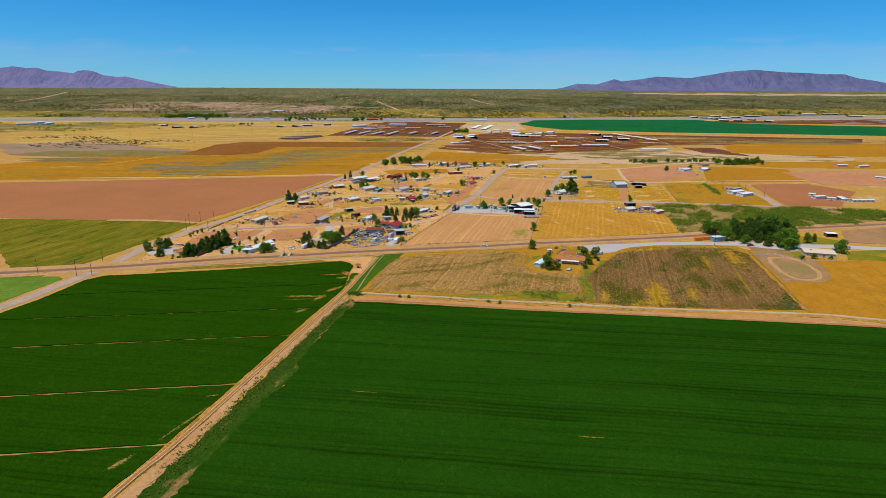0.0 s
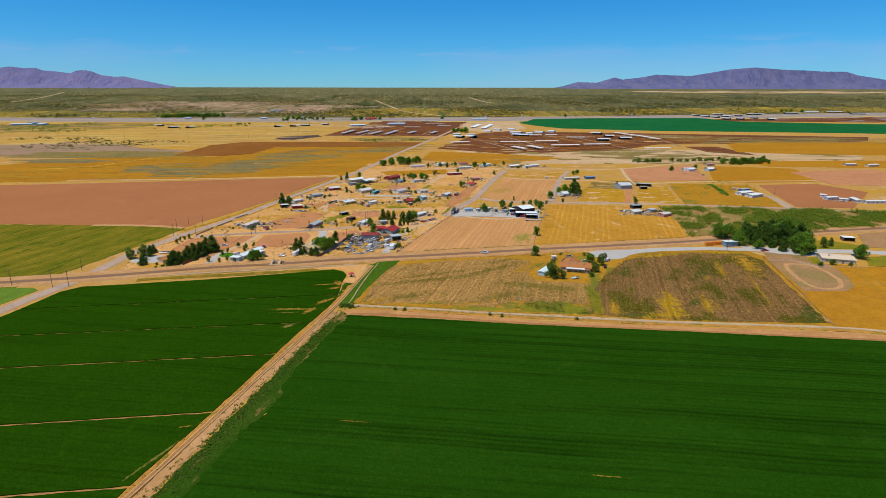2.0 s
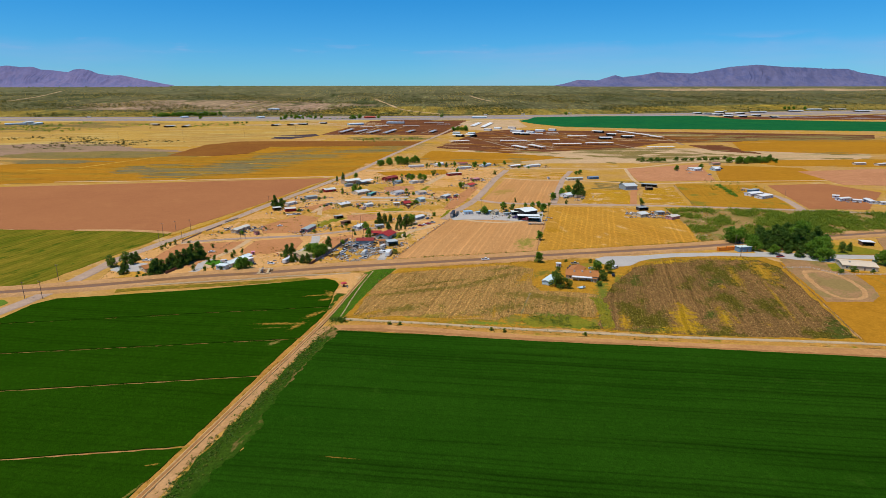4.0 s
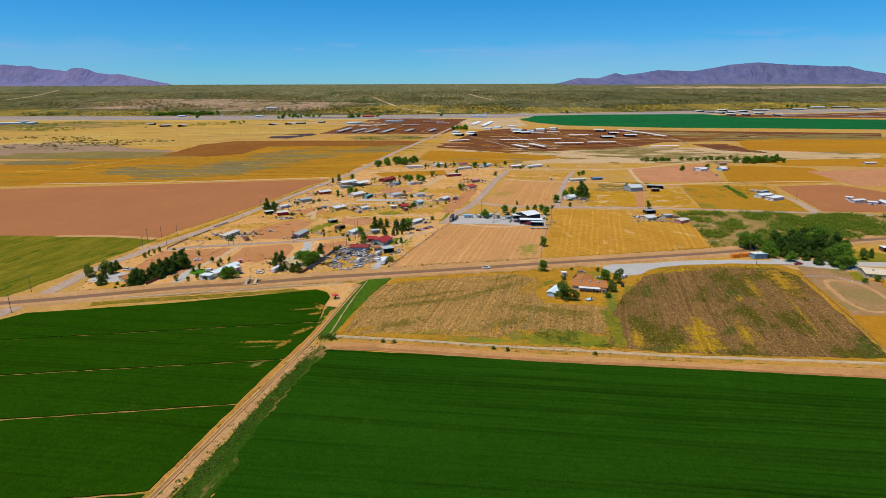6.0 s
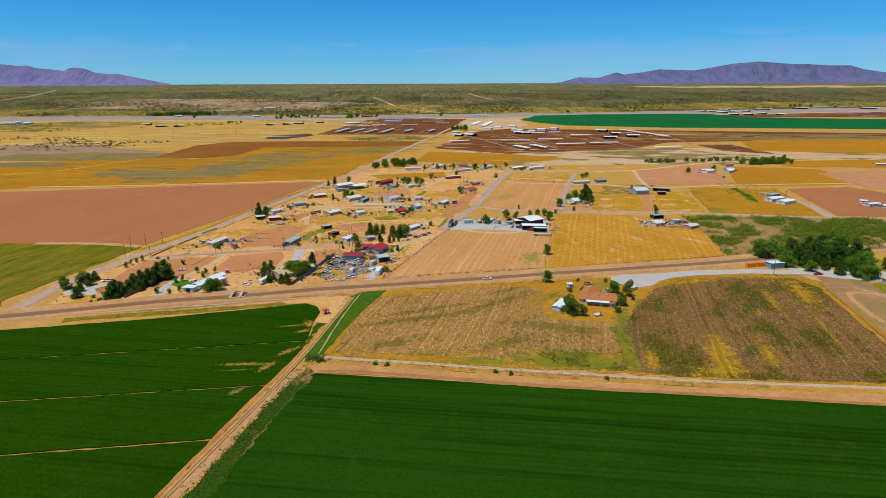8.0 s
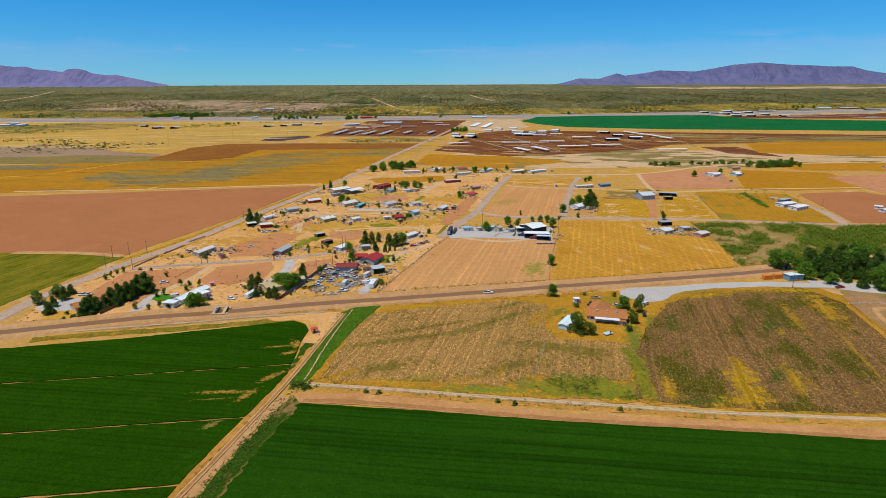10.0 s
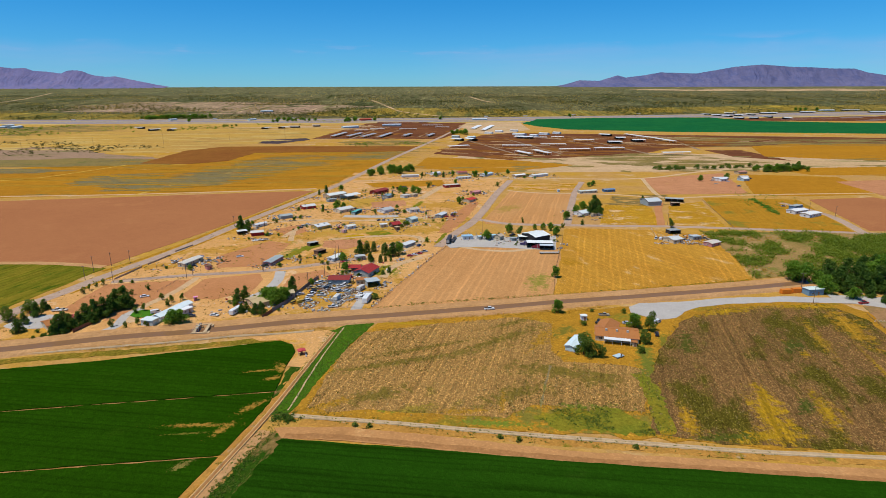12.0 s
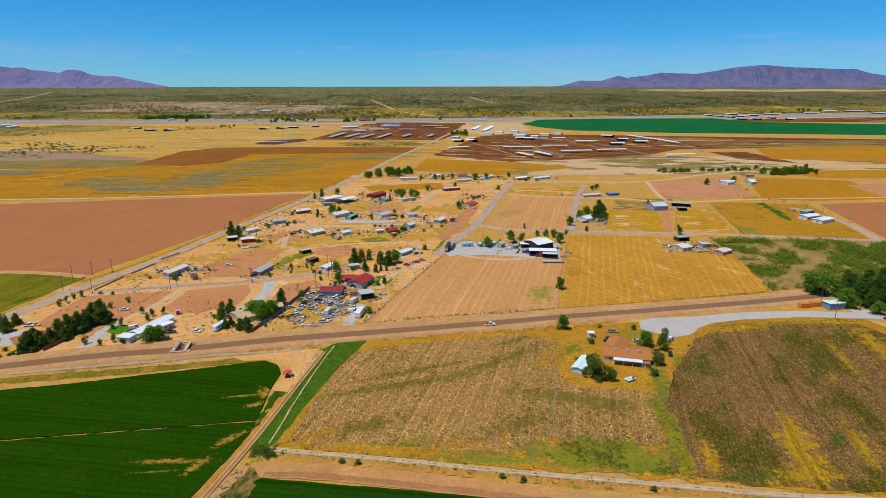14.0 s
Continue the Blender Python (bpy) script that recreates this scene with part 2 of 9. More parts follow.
M_GOLD = earth("golden_stubble", (0.415, 0.212, 0.040), (0.370, 0.178, 0.032), (0.47, 0.285, 0.10), s1=0.02, s2=0.7, s3=0.05, cut=0.58, fleck=0.3, stretch=(1.3, 0.5, 1), angle=-25, rows=((14.6, 4.6, -0.35), (-25, 5.5, -0.28)), d=(0.33, 0.165, 0.022), s4=0.03, cut4=0.58)
M_OLIVEGOLD = earth("weedy_golden_grass", (0.38, 0.188, 0.024), (0.345, 0.168, 0.022), (0.21, 0.165, 0.03), s1=0.02, s2=0.6, s3=0.022, cut=0.54, grain=0.3, d=(0.43, 0.26, 0.06), s4=0.05, cut4=0.62, rows=((14.6, 5.0, 0.15),))
M_PADDY = earth("grazed_paddock", (0.40, 0.215, 0.026), (0.36, 0.18, 0.022), (0.50, 0.32, 0.15), s1=0.02, s2=0.8, s3=0.055, cut=0.535, fleck=0.5, size=0.8, stretch=(0.7, 1.3, 1), d=(0.27, 0.18, 0.03), s4=0.07, cut4=0.60, grain=0.35)
M_GREYWEED = earth("grey_weeds", (0.165, 0.135, 0.070), (0.205, 0.155, 0.060), (0.135, 0.125, 0.05), s1=0.03, s2=0.4, s3=0.03, cut=0.55, grain=0.3)
M_PINKFLAT = earth("pinkish_flat", (0.30, 0.19, 0.125), (0.26, 0.175, 0.10), (0.185, 0.15, 0.065), s1=0.01, s2=0.3, s3=0.02, cut=0.55, grain=0.3, stretch=(0.5, 1.5, 1))
M_POND = earth("dark_sludge", (0.055, 0.042, 0.050), (0.085, 0.06, 0.06), None, s1=0.02, s2=0.3, grain=0.2)
M_SANDBRUSH = earth("sandy_brush_floor", (0.26, 0.170, 0.055), (0.31, 0.195, 0.075), (0.165, 0.15, 0.032), s1=0.03, s2=0.6, s3=0.035, cut=0.54, grain=0.35, d=(0.40, 0.26, 0.14), s4=0.05, cut4=0.58)
M_GOLD2 = earth("dry_yellow_grass", (0.385, 0.176, 0.020), (0.335, 0.150, 0.020), (0.153, 0.135, 0.0495), s1=0.008, s2=0.4, s3=0.010, cut=0.60, grain=0.2, stretch=(0.35, 1.3, 1), d=(0.455, 0.29, 0.095), s4=0.012, cut4=0.63)
M_STRAW = earth("straw_range", (0.455, 0.275, 0.075), (0.385, 0.222, 0.065), (0.218, 0.19, 0.057), s1=0.006, s2=0.25, s3=0.012, cut=0.58, stretch=(0.5, 1.5, 1), d=(0.473, 0.33, 0.123), s4=0.01, cut4=0.62)
OLIVE = (0.185, 0.130, 0.024)
ORANGE_GRASS = (0.38, 0.20, 0.022)
GREENISH = (0.135, 0.165, 0.020)
M_STUBBLE = earth("corn_stubble", (0.315, 0.175, 0.052), (0.375, 0.205, 0.062), (0.165, 0.125, 0.022), s1=0.012, s2=1.0, s3=0.016, cut=0.57, rows=((14.6, 3.0, -0.5), (14.6, 8.0, 0.35)), grain=0.5, bump=1.0, stretch=(1.2, 0.75, 1), along=True, fleck=0.7, size=2.0, angle=14.6, d=(0.36, 0.195, 0.03), s4=0.03, cut4=0.64, spots=(
    ((-8.0, 362.0), 4.5, 66, 72, OLIVE),
    ((34.0, 384.0), 5.5, 42, 54, OLIVE),
    ((-4.0, 374.0), 3.0, 40, 68, OLIVE),
    ((44.0, 405.0), 4.0, 26, 58, OLIVE),
    ((-19.0, 333.0), 7, 20, 66, OLIVE),
    ((33.0, 333.0), 7, 22, 60, OLIVE),
    ((55.0, 352.0), 9, 34, 100, OLIVE),
    ((72.0, 345.0), 8, 16, 80, OLIVE),
    ((-36.5, 326.0), 4, 15, 60, ORANGE_GRASS),
    ((-3.0, 323.0), 3.2, 12, 70, (0.29, 0.20, 0.03)),
    ((14.0, 321.0), 3.0, 14, 85, ORANGE_GRASS),
    ((29.5, 326.5), 1.6, 11, 8, ORANGE_GRASS),
    ((55.0, 386.0), 6, 20, 30, ORANGE_GRASS),
    ((58.0, 322.0), 6, 22, 90, GREENISH),
    ((90.0, 338.0), 4.5, 26, 8, GREENISH),))
M_STUBBLE2 = earth("weedy_stubble", (0.165, 0.092, 0.031), (0.22, 0.116, 0.040), (0.098, 0.078, 0.015), s1=0.02, s2=1.0, s3=0.028, cut=0.50, rows=((14.6, 3.2, -0.5), (14.6, 9.0, 0.35)), grain=0.6, bump=1.0, stretch=(1.3, 0.6, 1), along=True, fleck=0.75, size=2.0, angle=14.6, d=(0.33, 0.185, 0.016), s4=0.03, cut4=0.60, spots=(
    ((127.0, 317.0), 9, 26, 12, (0.39, 0.225, 0.014)),
    ((118.0, 305.0), 6, 20, 80, (0.39, 0.225, 0.014)),
    ((132.0, 332.0), 4, 12, 5, (0.39, 0.225, 0.014)),
    ((148.0, 321.0), 4, 20, 14.6, (0.37, 0.215, 0.014)),
    ((95.0, 314.0), 4.5, 16, 10, (0.38, 0.21, 0.016)),
    ((156.0, 419.0), 6, 36, 75, (0.39, 0.225, 0.014)),
    ((205.0, 426.0), 5, 40, 90, (0.39, 0.225, 0.014)),
    ((210.0, 398.0), 9, 34, 14.6, (0.36, 0.195, 0.018)),
    ((186.0, 386.0), 3.5, 30, 14.6, (0.33, 0.19, 0.018)),
    ((190.0, 345.0), 1.6, 44, 14.6, (0.34, 0.195, 0.018)),
    ((169.0, 376.0), 6, 14, 40, (0.075, 0.085, 0.014)),
    ((121.0, 380.0), 6, 16, 20, (0.080, 0.082, 0.014)),
    ((143.0, 324.0), 4, 10, 40, (0.075, 0.085, 0.014)),
    ((104.0, 304.5), 4, 16, 85, (0.090, 0.098, 0.014)),
    ((196.0, 304.0), 7, 26, 30, (0.075, 0.085, 0.014)),
    ((86.0, 318.0), 3.5, 22, 8, GREENISH),))
M_PLOW = earth("harrowed_soil", (0.455, 0.236, 0.090), (0.42, 0.205, 0.073), (0.44, 0.235, 0.074), s1=0.02, s2=0.7, s3=0.02, cut=0.6, rows=((14.6, 4.2, -0.3), (14.6, 12.0, -0.14)), stretch=(1.5, 0.5, 1), angle=14.6, mid=0.08, spots=(((65.9, 469.2), 9, 24, 14.6, (0.23, 0.19, 0.035)), ((70.8, 693.1), 14, 30, 40, (0.33, 0.2, 0.05))))
M_ROAD = earth("dirt_road", (0.473, 0.31, 0.162), (0.501, 0.34, 0.19), None, s1=0.05, s2=0.6, grain=0.15)
M_BANK = earth("canal_bank", (0.455, 0.255, 0.112), (0.415, 0.222, 0.088), (0.36, 0.195, 0.07), s1=0.05, s2=0.6, s3=0.08, cut=0.62, grain=0.2)
M_ASPH = earth("worn_asphalt", (0.36, 0.252, 0.185), (0.395, 0.28, 0.205), None, s1=0.05, s2=0.7, grain=0.12)
M_HIWAY = earth("highway_asphalt", (0.235, 0.20, 0.205), (0.27, 0.235, 0.235), None, s1=0.02, s2=0.3, grain=0.1)
M_GRAVEL = earth("pale_gravel", (0.38, 0.35, 0.32), (0.41, 0.38, 0.345), None, s1=0.06, s2=1.0, grain=0.1, fleck=0.05, mid=0.06)
M_FEED = earth("manure_soil", (0.12, 0.045, 0.022), (0.165, 0.064, 0.028), (0.237, 0.12, 0.0475), s1=0.012, s2=0.25, s3=0.02, cut=0.57, d=(0.273, 0.19, 0.0855), s4=0.02, cut4=0.64)
M_PALE = earth("pale_hardpan", (0.50, 0.335, 0.195), (0.455, 0.30, 0.15), (0.30, 0.24, 0.10), s1=0.01, s2=0.2, s3=0.015, cut=0.55, stretch=(0.4, 1.4, 1))
M_DESERT = earth("creosote_desert", (0.090, 0.090, 0.040), (0.135, 0.116, 0.050), (0.25, 0.185, 0.08), s1=0.002, s2=0.16, s3=0.02, cut=0.60, grain=0.6, bump=1.0, d=(0.070, 0.075, 0.030), s4=0.006, cut4=0.54, stretch=(1, 0.10, 1), along=True, mid=0.3, fleck=0.65, size=0.075)
# far desert: horizon haze painted in as paler, greyer ground tones
M_DESERT_HAZE = earth("haze_paled_desert", (0.112, 0.110, 0.052), (0.142, 0.128, 0.058), (0.19, 0.16, 0.075), s1=0.003, s2=0.16, s3=0.02, cut=0.58, grain=0.4, stretch=(1, 0.1, 1), along=True, mid=0.2, fleck=0.4, size=0.06)
M_DESERT2 = earth("pink_desert", (0.31, 0.205, 0.13), (0.25, 0.18, 0.10), (0.13, 0.115, 0.045), s1=0.004, s2=0.16, s3=0.02, cut=0.55, grain=0.5, stretch=(1, 0.1, 1), along=True, fleck=0.5, size=0.075)
M_SCRUB = earth("scrub_floor", (0.21, 0.16, 0.078), (0.26, 0.185, 0.085), (0.17, 0.155, 0.032), s1=0.03, s2=0.5, s3=0.06, cut=0.55)
M_YARD = earth("dry_verge_grass", (0.40, 0.198, 0.026), (0.32, 0.162, 0.024), (0.20, 0.145, 0.024), fleck=0.35, s1=0.03, s2=0.9, s3=0.025, cut=0.56, grain=0.35, d=(0.37, 0.215, 0.028), s4=0.05, cut4=0.62, spots=(
    ((57.5, 315.9), 14, 60, 98, (0.185, 0.15, 0.024)),
    ((95.1, 353.2), 7, 50, 10, (0.14, 0.145, 0.020)),
    ((-8.1, 325.5), 5, 12, 60, (0.15, 0.18, 0.020)),
    ((66.7, 393.9), 6, 12, 40, (0.17, 0.14, 0.02)),
    ((111.4, 382.5), 4, 14, 20, (0.17, 0.15, 0.02)),
    ((103.9, 412.7), 5, 20, 80, (0.20, 0.165, 0.02)),
    ((25.7, 313.0), 3, 20, 95, (0.15, 0.18, 0.020)),
    ((-14.5, 404.5), 3, 40, 97, (0.36, 0.215, 0.014)),))
M_LOT = earth("reddish_lot", (0.435, 0.195, 0.082), (0.40, 0.175, 0.070), None, s1=0.03, s2=0.8, grain=0.14, mid=0.08)
M_RANGE = earth("grey_green_weeds", (0.19, 0.145, 0.055), (0.235, 0.165, 0.05), (0.15, 0.135, 0.04), s1=0.02, s2=0.4, s3=0.03, cut=0.56, grain=0.3)
M_FEED2 = earth("red_brown_corral", (0.20, 0.075, 0.026), (0.228, 0.095, 0.0285), None, s1=0.012, s2=0.25, grain=0.2)
M_RANGE2 = earth("yellow_desert", (0.27, 0.185, 0.04), (0.21, 0.155, 0.04), (0.11, 0.105, 0.03), s1=0.005, s2=0.16, s3=0.02, cut=0.52, grain=0.5, stretch=(1, 0.1, 1), along=True, fleck=0.5, size=0.075)
M_GOLDTRACK = earth("pale_track", (0.50, 0.31, 0.07), (0.46, 0.27, 0.06), None, s1=0.05)
M_STRAW2 = earth("pale_straw", (0.50, 0.35, 0.11), (0.44, 0.29, 0.09), None, s1=0.02, s2=0.3)
M_GOLD3 = earth("brown_gold", (0.35, 0.18, 0.022), (0.30, 0.165, 0.03), None, s1=0.02, s2=0.4)
M_RANGE3 = earth("damp_weeds", (0.145, 0.155, 0.020), (0.22, 0.175, 0.022), (0.33, 0.20, 0.02), s1=0.05, s2=0.9, s3=0.06, cut=0.56, grain=0.4)
M_GREENSTUB = earth("olive_stubble", (0.165, 0.13, 0.02), (0.21, 0.145, 0.024), (0.30, 0.175, 0.035), s1=0.05, s2=0.8, s3=0.08, cut=0.52, grain=0.7)
M_GOLDW = earth("yellow_weeds", (0.43, 0.255, 0.010), (0.36, 0.205, 0.014), (0.24, 0.15, 0.025), s1=0.05, s2=0.9, s3=0.06, cut=0.55, grain=0.5)
M_LANE = earth("feed_alley", (0.28, 0.20, 0.13), (0.24, 0.17, 0.11), None, s1=0.05, s2=0.3)
M_GRASS = earth("ditch_grass", (0.055, 0.138, 0.010), (0.082, 0.168, 0.013), (0.22, 0.19, 0.02), s1=0.1, s2=1.2, s3=0.08, cut=0.62, grain=0.4, bump=1.0)
M_LAWN = earth("lawn", (0.05, 0.15, 0.012), (0.06, 0.17, 0.015), None, s1=0.2, s2=1.5)
# mountain rock: distance haze is mixed into the colours as blue and violet
M_HAZY_ROCK = earth("haze_blue_rock", (0.112, 0.116, 0.215), (0.137, 0.131, 0.225), (0.097, 0.106, 0.21), s1=0.004, s2=0.03, s3=0.012, cut=0.5, grain=0.16, mid=0.10)
M_HAZY_ROCK2 = earth("haze_violet_rock", (0.150, 0.142, 0.265), (0.178, 0.158, 0.275), (0.138, 0.137, 0.26), s1=0.004, s2=0.03, s3=0.012, cut=0.5, grain=0.12, mid=0.08)
M_VERGE = earth("ditch_verge", (0.44, 0.225, 0.065), (0.37, 0.18, 0.05), (0.19, 0.155, 0.022), s1=0.05, s2=0.9, s3=0.09, cut=0.56, grain=0.3, d=(0.40, 0.26, 0.13), s4=0.12, cut4=0.6)
M_PADDOCK = earth("trampled_paddock", (0.33, 0.185, 0.085), (0.285, 0.16, 0.07), (0.21, 0.155, 0.05), s1=0.03, s2=0.8, s3=0.03, cut=0.56, spots=(((238.1, 371.1), 30, 32, 14.6, (0.25, 0.17, 0.062)),))
M_TRACK = earth("field_track_dirt", (0.40, 0.20, 0.078), (0.35, 0.172, 0.062), (0.31, 0.15, 0.048), s1=0.04, s2=0.8, s3=0.06, cut=0.58, grain=0.2, rows=((97.5, 2.6, 0.25),))
M_PINKTRACK = earth("packed_track", (0.45, 0.225, 0.086), (0.40, 0.195, 0.070), (0.47, 0.255, 0.10), s1=0.04, s2=0.6, s3=0.06, cut=0.58, grain=0.12)
M_LIP = earth("dusty_ditch_lip", (0.58, 0.35, 0.15), (0.52, 0.30, 0.115), None, s1=0.15, s2=0.8, grain=0.12)
M_RUT = earth("rut_and_ditch_bed", (0.30, 0.14, 0.050), (0.34, 0.165, 0.062), None, s1=0.15, s2=1.0, grain=0.2)
M_CONC = earth("concrete", (0.50, 0.37, 0.225), (0.44, 0.315, 0.18), None, s1=0.2, s2=1.0, grain=0.10, fleck=0.06)
M_WATER, _t, _p = shader("muddy_water", 0.35, 0, 0.08)
_p.inputs["Base Color"].default_value = (0.205, 0.108, 0.048, 1)
_n = noise_of(_t, node(_t, "NewGeometry").outputs["Position"], 0.6, 4)
_b = node(_t, "Bump")
_b.inputs["Strength"].default_value, _b.inputs["Distance"].default_value = 0.12, 0.1
_t.links.new(_n, _b.inputs["Height"])
_t.links.new(_b.outputs[0], _p.inputs["Normal"])


# ---- helpers for shapes ----
def rise(y):
    """The height of the plain, which climbs slowly towards the mountains."""
    return max(0.0, (y - 2100.0) / 3000.0 * 130.7)


def mesh_of(name, bm, material=None, smooth=False):
    me = bpy.data.meshes.new(name)
    if smooth:
        for f in bm.faces:
            f.smooth = True
    bm.to_mesh(me)
    bm.free()
    if material:
        me.materials.append(material)
    return me


def part(name, bm, material, parent, label=""):
    ob = new(name, mesh_of(name, bm, material))
    ob.parent = parent
    return tagged(ob, label)


def land(name, bm, material, label, category, kind="structure", group=""):
    return tagged(new(name, mesh_of(name, bm, material)), label, category, group, kind)


def ragged(pts, jit, step, seed):
    """The outline of a plot with an uneven edge."""
    rng, out = random.Random(seed), []
    n = len(pts)
    for i in range(n):
        a, b = Vector((*pts[i], 0)), Vector((*pts[(i + 1) % n], 0))
        d = b - a
        side = Vector((-d.y, d.x, 0)).normalized()
        k = max(1, min(80, int(d.length / step)))
        for j in range(k):
            out.append(a + d * (j / k) + side * (rng.uniform(-jit, jit) if j else 0))
    return out


PLOTS = [0]


def plot(name, pts, material, z, label, category="field", jit=0.5, step=5.0, tall=0.0):
    """A piece of ground with its own cover, lying on the sheet; tall: the height of its crop."""
    PLOTS[0] += 1
    z += PLOTS[0] * 0.0012
    bm = bmesh.new()
    ring = [bm.verts.new((p.x, p.y, z + tall + rise(p.y))) for p in ragged(list(pts), jit, step, PLOTS[0])]
    f = bm.faces.new(ring)
    if f.calc_area() and f.normal.z < 0:
        f.normal_flip()
    f.normal_update()
    if f.normal.z < 0:
        f.normal_flip()
    low = [bm.verts.new((v.co.x, v.co.y, rise(v.co.y) - 0.02)) for v in ring]
    for i in range(len(ring)):
        j = (i + 1) % len(ring)
        bm.faces.new((ring[i], low[i], low[j], ring[j]))
    bmesh.ops.recalc_face_normals(bm, faces=bm.faces)
    return land(name, bm, material, label, category)


def streaks(name, pts, n, length, width, angle, material, z, label, category="ground", seed=1, kind="structure"):
    """Many thin ragged lens-shaped patches over a plot, as one mesh; angle: their heading from +x."""
    PLOTS[0] += 1
    z += PLOTS[0] * 0.0012
    rng = random.Random(seed)
    bm = bmesh.new()
    a = radians(angle)
    for i, (x, y, k) in enumerate(spots_in(list(pts), n, seed, 0.4, 1.6, 0.0)):
        L, w, t = length * k * 0.5, width * rng.uniform(0.5, 1.5) * 0.5, a + rng.gauss(0, 0.05)
        ring = []
        for j in range(12):
            q = j * math.pi / 6
            r = rng.uniform(0.7, 1.1)
            u, v = L * math.cos(q) * r, w * math.sin(q) * rng.uniform(0.5, 1.3)
            X, Y = x + u * math.cos(t) - v * math.sin(t), y + u * math.sin(t) + v * math.cos(t)
            ring.append(bm.verts.new((X, Y, rise(Y) + z + i * 0.001)))
        bm.faces.new(ring)
    return land(name, bm, material, label, category, kind)


def inside(x, y, pts):
    hit = False
    for i in range(len(pts)):
        (x0, y0), (x1, y1) = pts[i], pts[i - 1]
        if (y0 > y) != (y1 > y) and x < (x1 - x0) * (y - y0) / (y1 - y0) + x0:
            hit = not hit
    return hit


def spots_in(pts, n, seed, lo=0.5, hi=1.3, clump=0.0):
    """Places spread over a plot; clump gathers them in patches."""
    rng = random.Random(seed)
    xs_, ys_ = [p[0] for p in pts], [p[1] for p in pts]
    out, tries = [], 0
    while len(out) < n and tries < n * 40:
        tries += 1
        x, y = rng.uniform(min(xs_), max(xs_)), rng.uniform(min(ys_), max(ys_))
        if inside(x, y, pts) and (not clump or noise.noise(Vector((x * clump, y * clump, seed))) > rng.uniform(-0.15, 0.35)):
            out.append((x, y, rng.uniform(lo, hi)))
    return out


def smooth_line(pts, step=6.0):
    """Points along a gentle curve through pts."""
    v = [Vector((*p, 0)) for p in pts]
    v = [v[0] * 2 - v[1]] + v + [v[-1] * 2 - v[-2]]
    out = []
    for i in range(1, len(v) - 2):
        n = max(2, int((v[i + 1] - v[i]).length / step))
        for j in range(n):
            u = j / n
            a, b, c, d = v[i - 1:i + 3]
            out.append(0.5 * (2 * b + (c - a) * u + (2 * a - 5 * b + 4 * c - d) * u * u + (3 * b - a - 3 * c + d) * u ** 3))
    out.append(v[-2])
    return out


def sweep(line, section, jit=0.0, seed=1):
    """A mesh of the section (offset to the right, height) drawn along a line."""
    rng = random.Random(seed)
    bm = bmesh.new()
    rows = []
    for i, p in enumerate(line):
        d = (line[min(i + 1, len(line) - 1)] - line[max(i - 1, 0)]).normalized()
        side = Vector((d.y, -d.x, 0))
        row = []
        for o, h in section:
            v = p + side * (o + rng.uniform(-jit, jit))
            row.append(bm.verts.new((v.x, v.y, h + rise(v.y))))
        rows.append(row)
    for a, b in zip(rows, rows[1:]):
        for i in range(len(section) - 1):
            bm.faces.new((a[i], a[i + 1], b[i + 1], b[i]))
    return bm


def lane(name, pts, width, material, z, label, category="road", jit=0.25, step=6.0, kind="structure"):
    PLOTS[0] += 1
    z += PLOTS[0] * 0.0012
    h = width / 2
    bm = sweep(smooth_line(list(pts), step), [(-h - 0.6, -0.02), (-h, z), (0, z + 0.02), (h, z), (h + 0.6, -0.02)], jit, PLOTS[0])
    return land(name, bm, material, label, category, kind)


# ---- the land ----
bm = bmesh.new()
xs = [i * 400 - 6000 for i in range(31)]
ys = [-600, -300, 0, 300, 600, 900, 1200, 1500, 1800, 2100] + [2100 + 150 * i for i in range(1, 21)]
grid = [[bm.verts.new((x, y, rise(y))) for x in xs] for y in ys]
for a, b in zip(grid, grid[1:]):
    for i in range(len(xs) - 1):
        bm.faces.new((a[i], a[i + 1], b[i + 1], b[i]))
land("ground", bm, M_BASE, "dry tan farmland with thin yellow grass", "ground")


def slope_plot(name, x0, x1, y0, y1, material, label, lift=0.3, wave=25.0, seed=3, near=None):
    """A broad sheet of cover on the climbing plain."""
    rng = random.Random(seed)
    bm = bmesh.new()
    rows = []
    nx, ny = 60, 24
    for j in range(ny + 1):
        row = []
        for i in range(nx + 1):
            x = x0 + (x1 - x0) * i / nx
            low = near(x) if near else y0
            y = low + (y1 - low) * j / ny
            if j in (0, ny):
                y += rng.uniform(-wave, wave) * (1 if j == 0 else 0.0)
            row.append(bm.verts.new((x, y, rise(y) + lift)))
        rows.append(row)
    for a, b in zip(rows, rows[1:]):
        for i in range(nx):
            bm.faces.new((a[i], a[i + 1], b[i + 1], b[i]))
    return land(name, bm, material, label, "ground")


HIGHWAY = [(-3533.7, 2269.7), (-2245.8, 2244.2), (-1605.5, 2221.0), (-988.4, 2219.2), (-169.5, 2241.7), (462.7, 2295.0), (1143.0, 2387.1), (1809.2, 2489.9), (2425.3, 2577.0), (4170.5, 2787.7)]
slope_plot("desert", -5800, 5800, 2330, 5098, M_DESERT, "open desert plain dotted with dark green creosote bushes", wave=8, near=lambda x: np.interp(x, [p[0] for p in HIGHWAY], [p[1] for p in HIGHWAY]) + 40)
# sheet whose lighter colour stands for haze near the horizon
slope_plot("desert", -5800, 5800, 3900, 5099, M_DESERT_HAZE, "far desert with pale haze in its colour, rising to the horizon", lift=0.6, wave=90, seed=5)
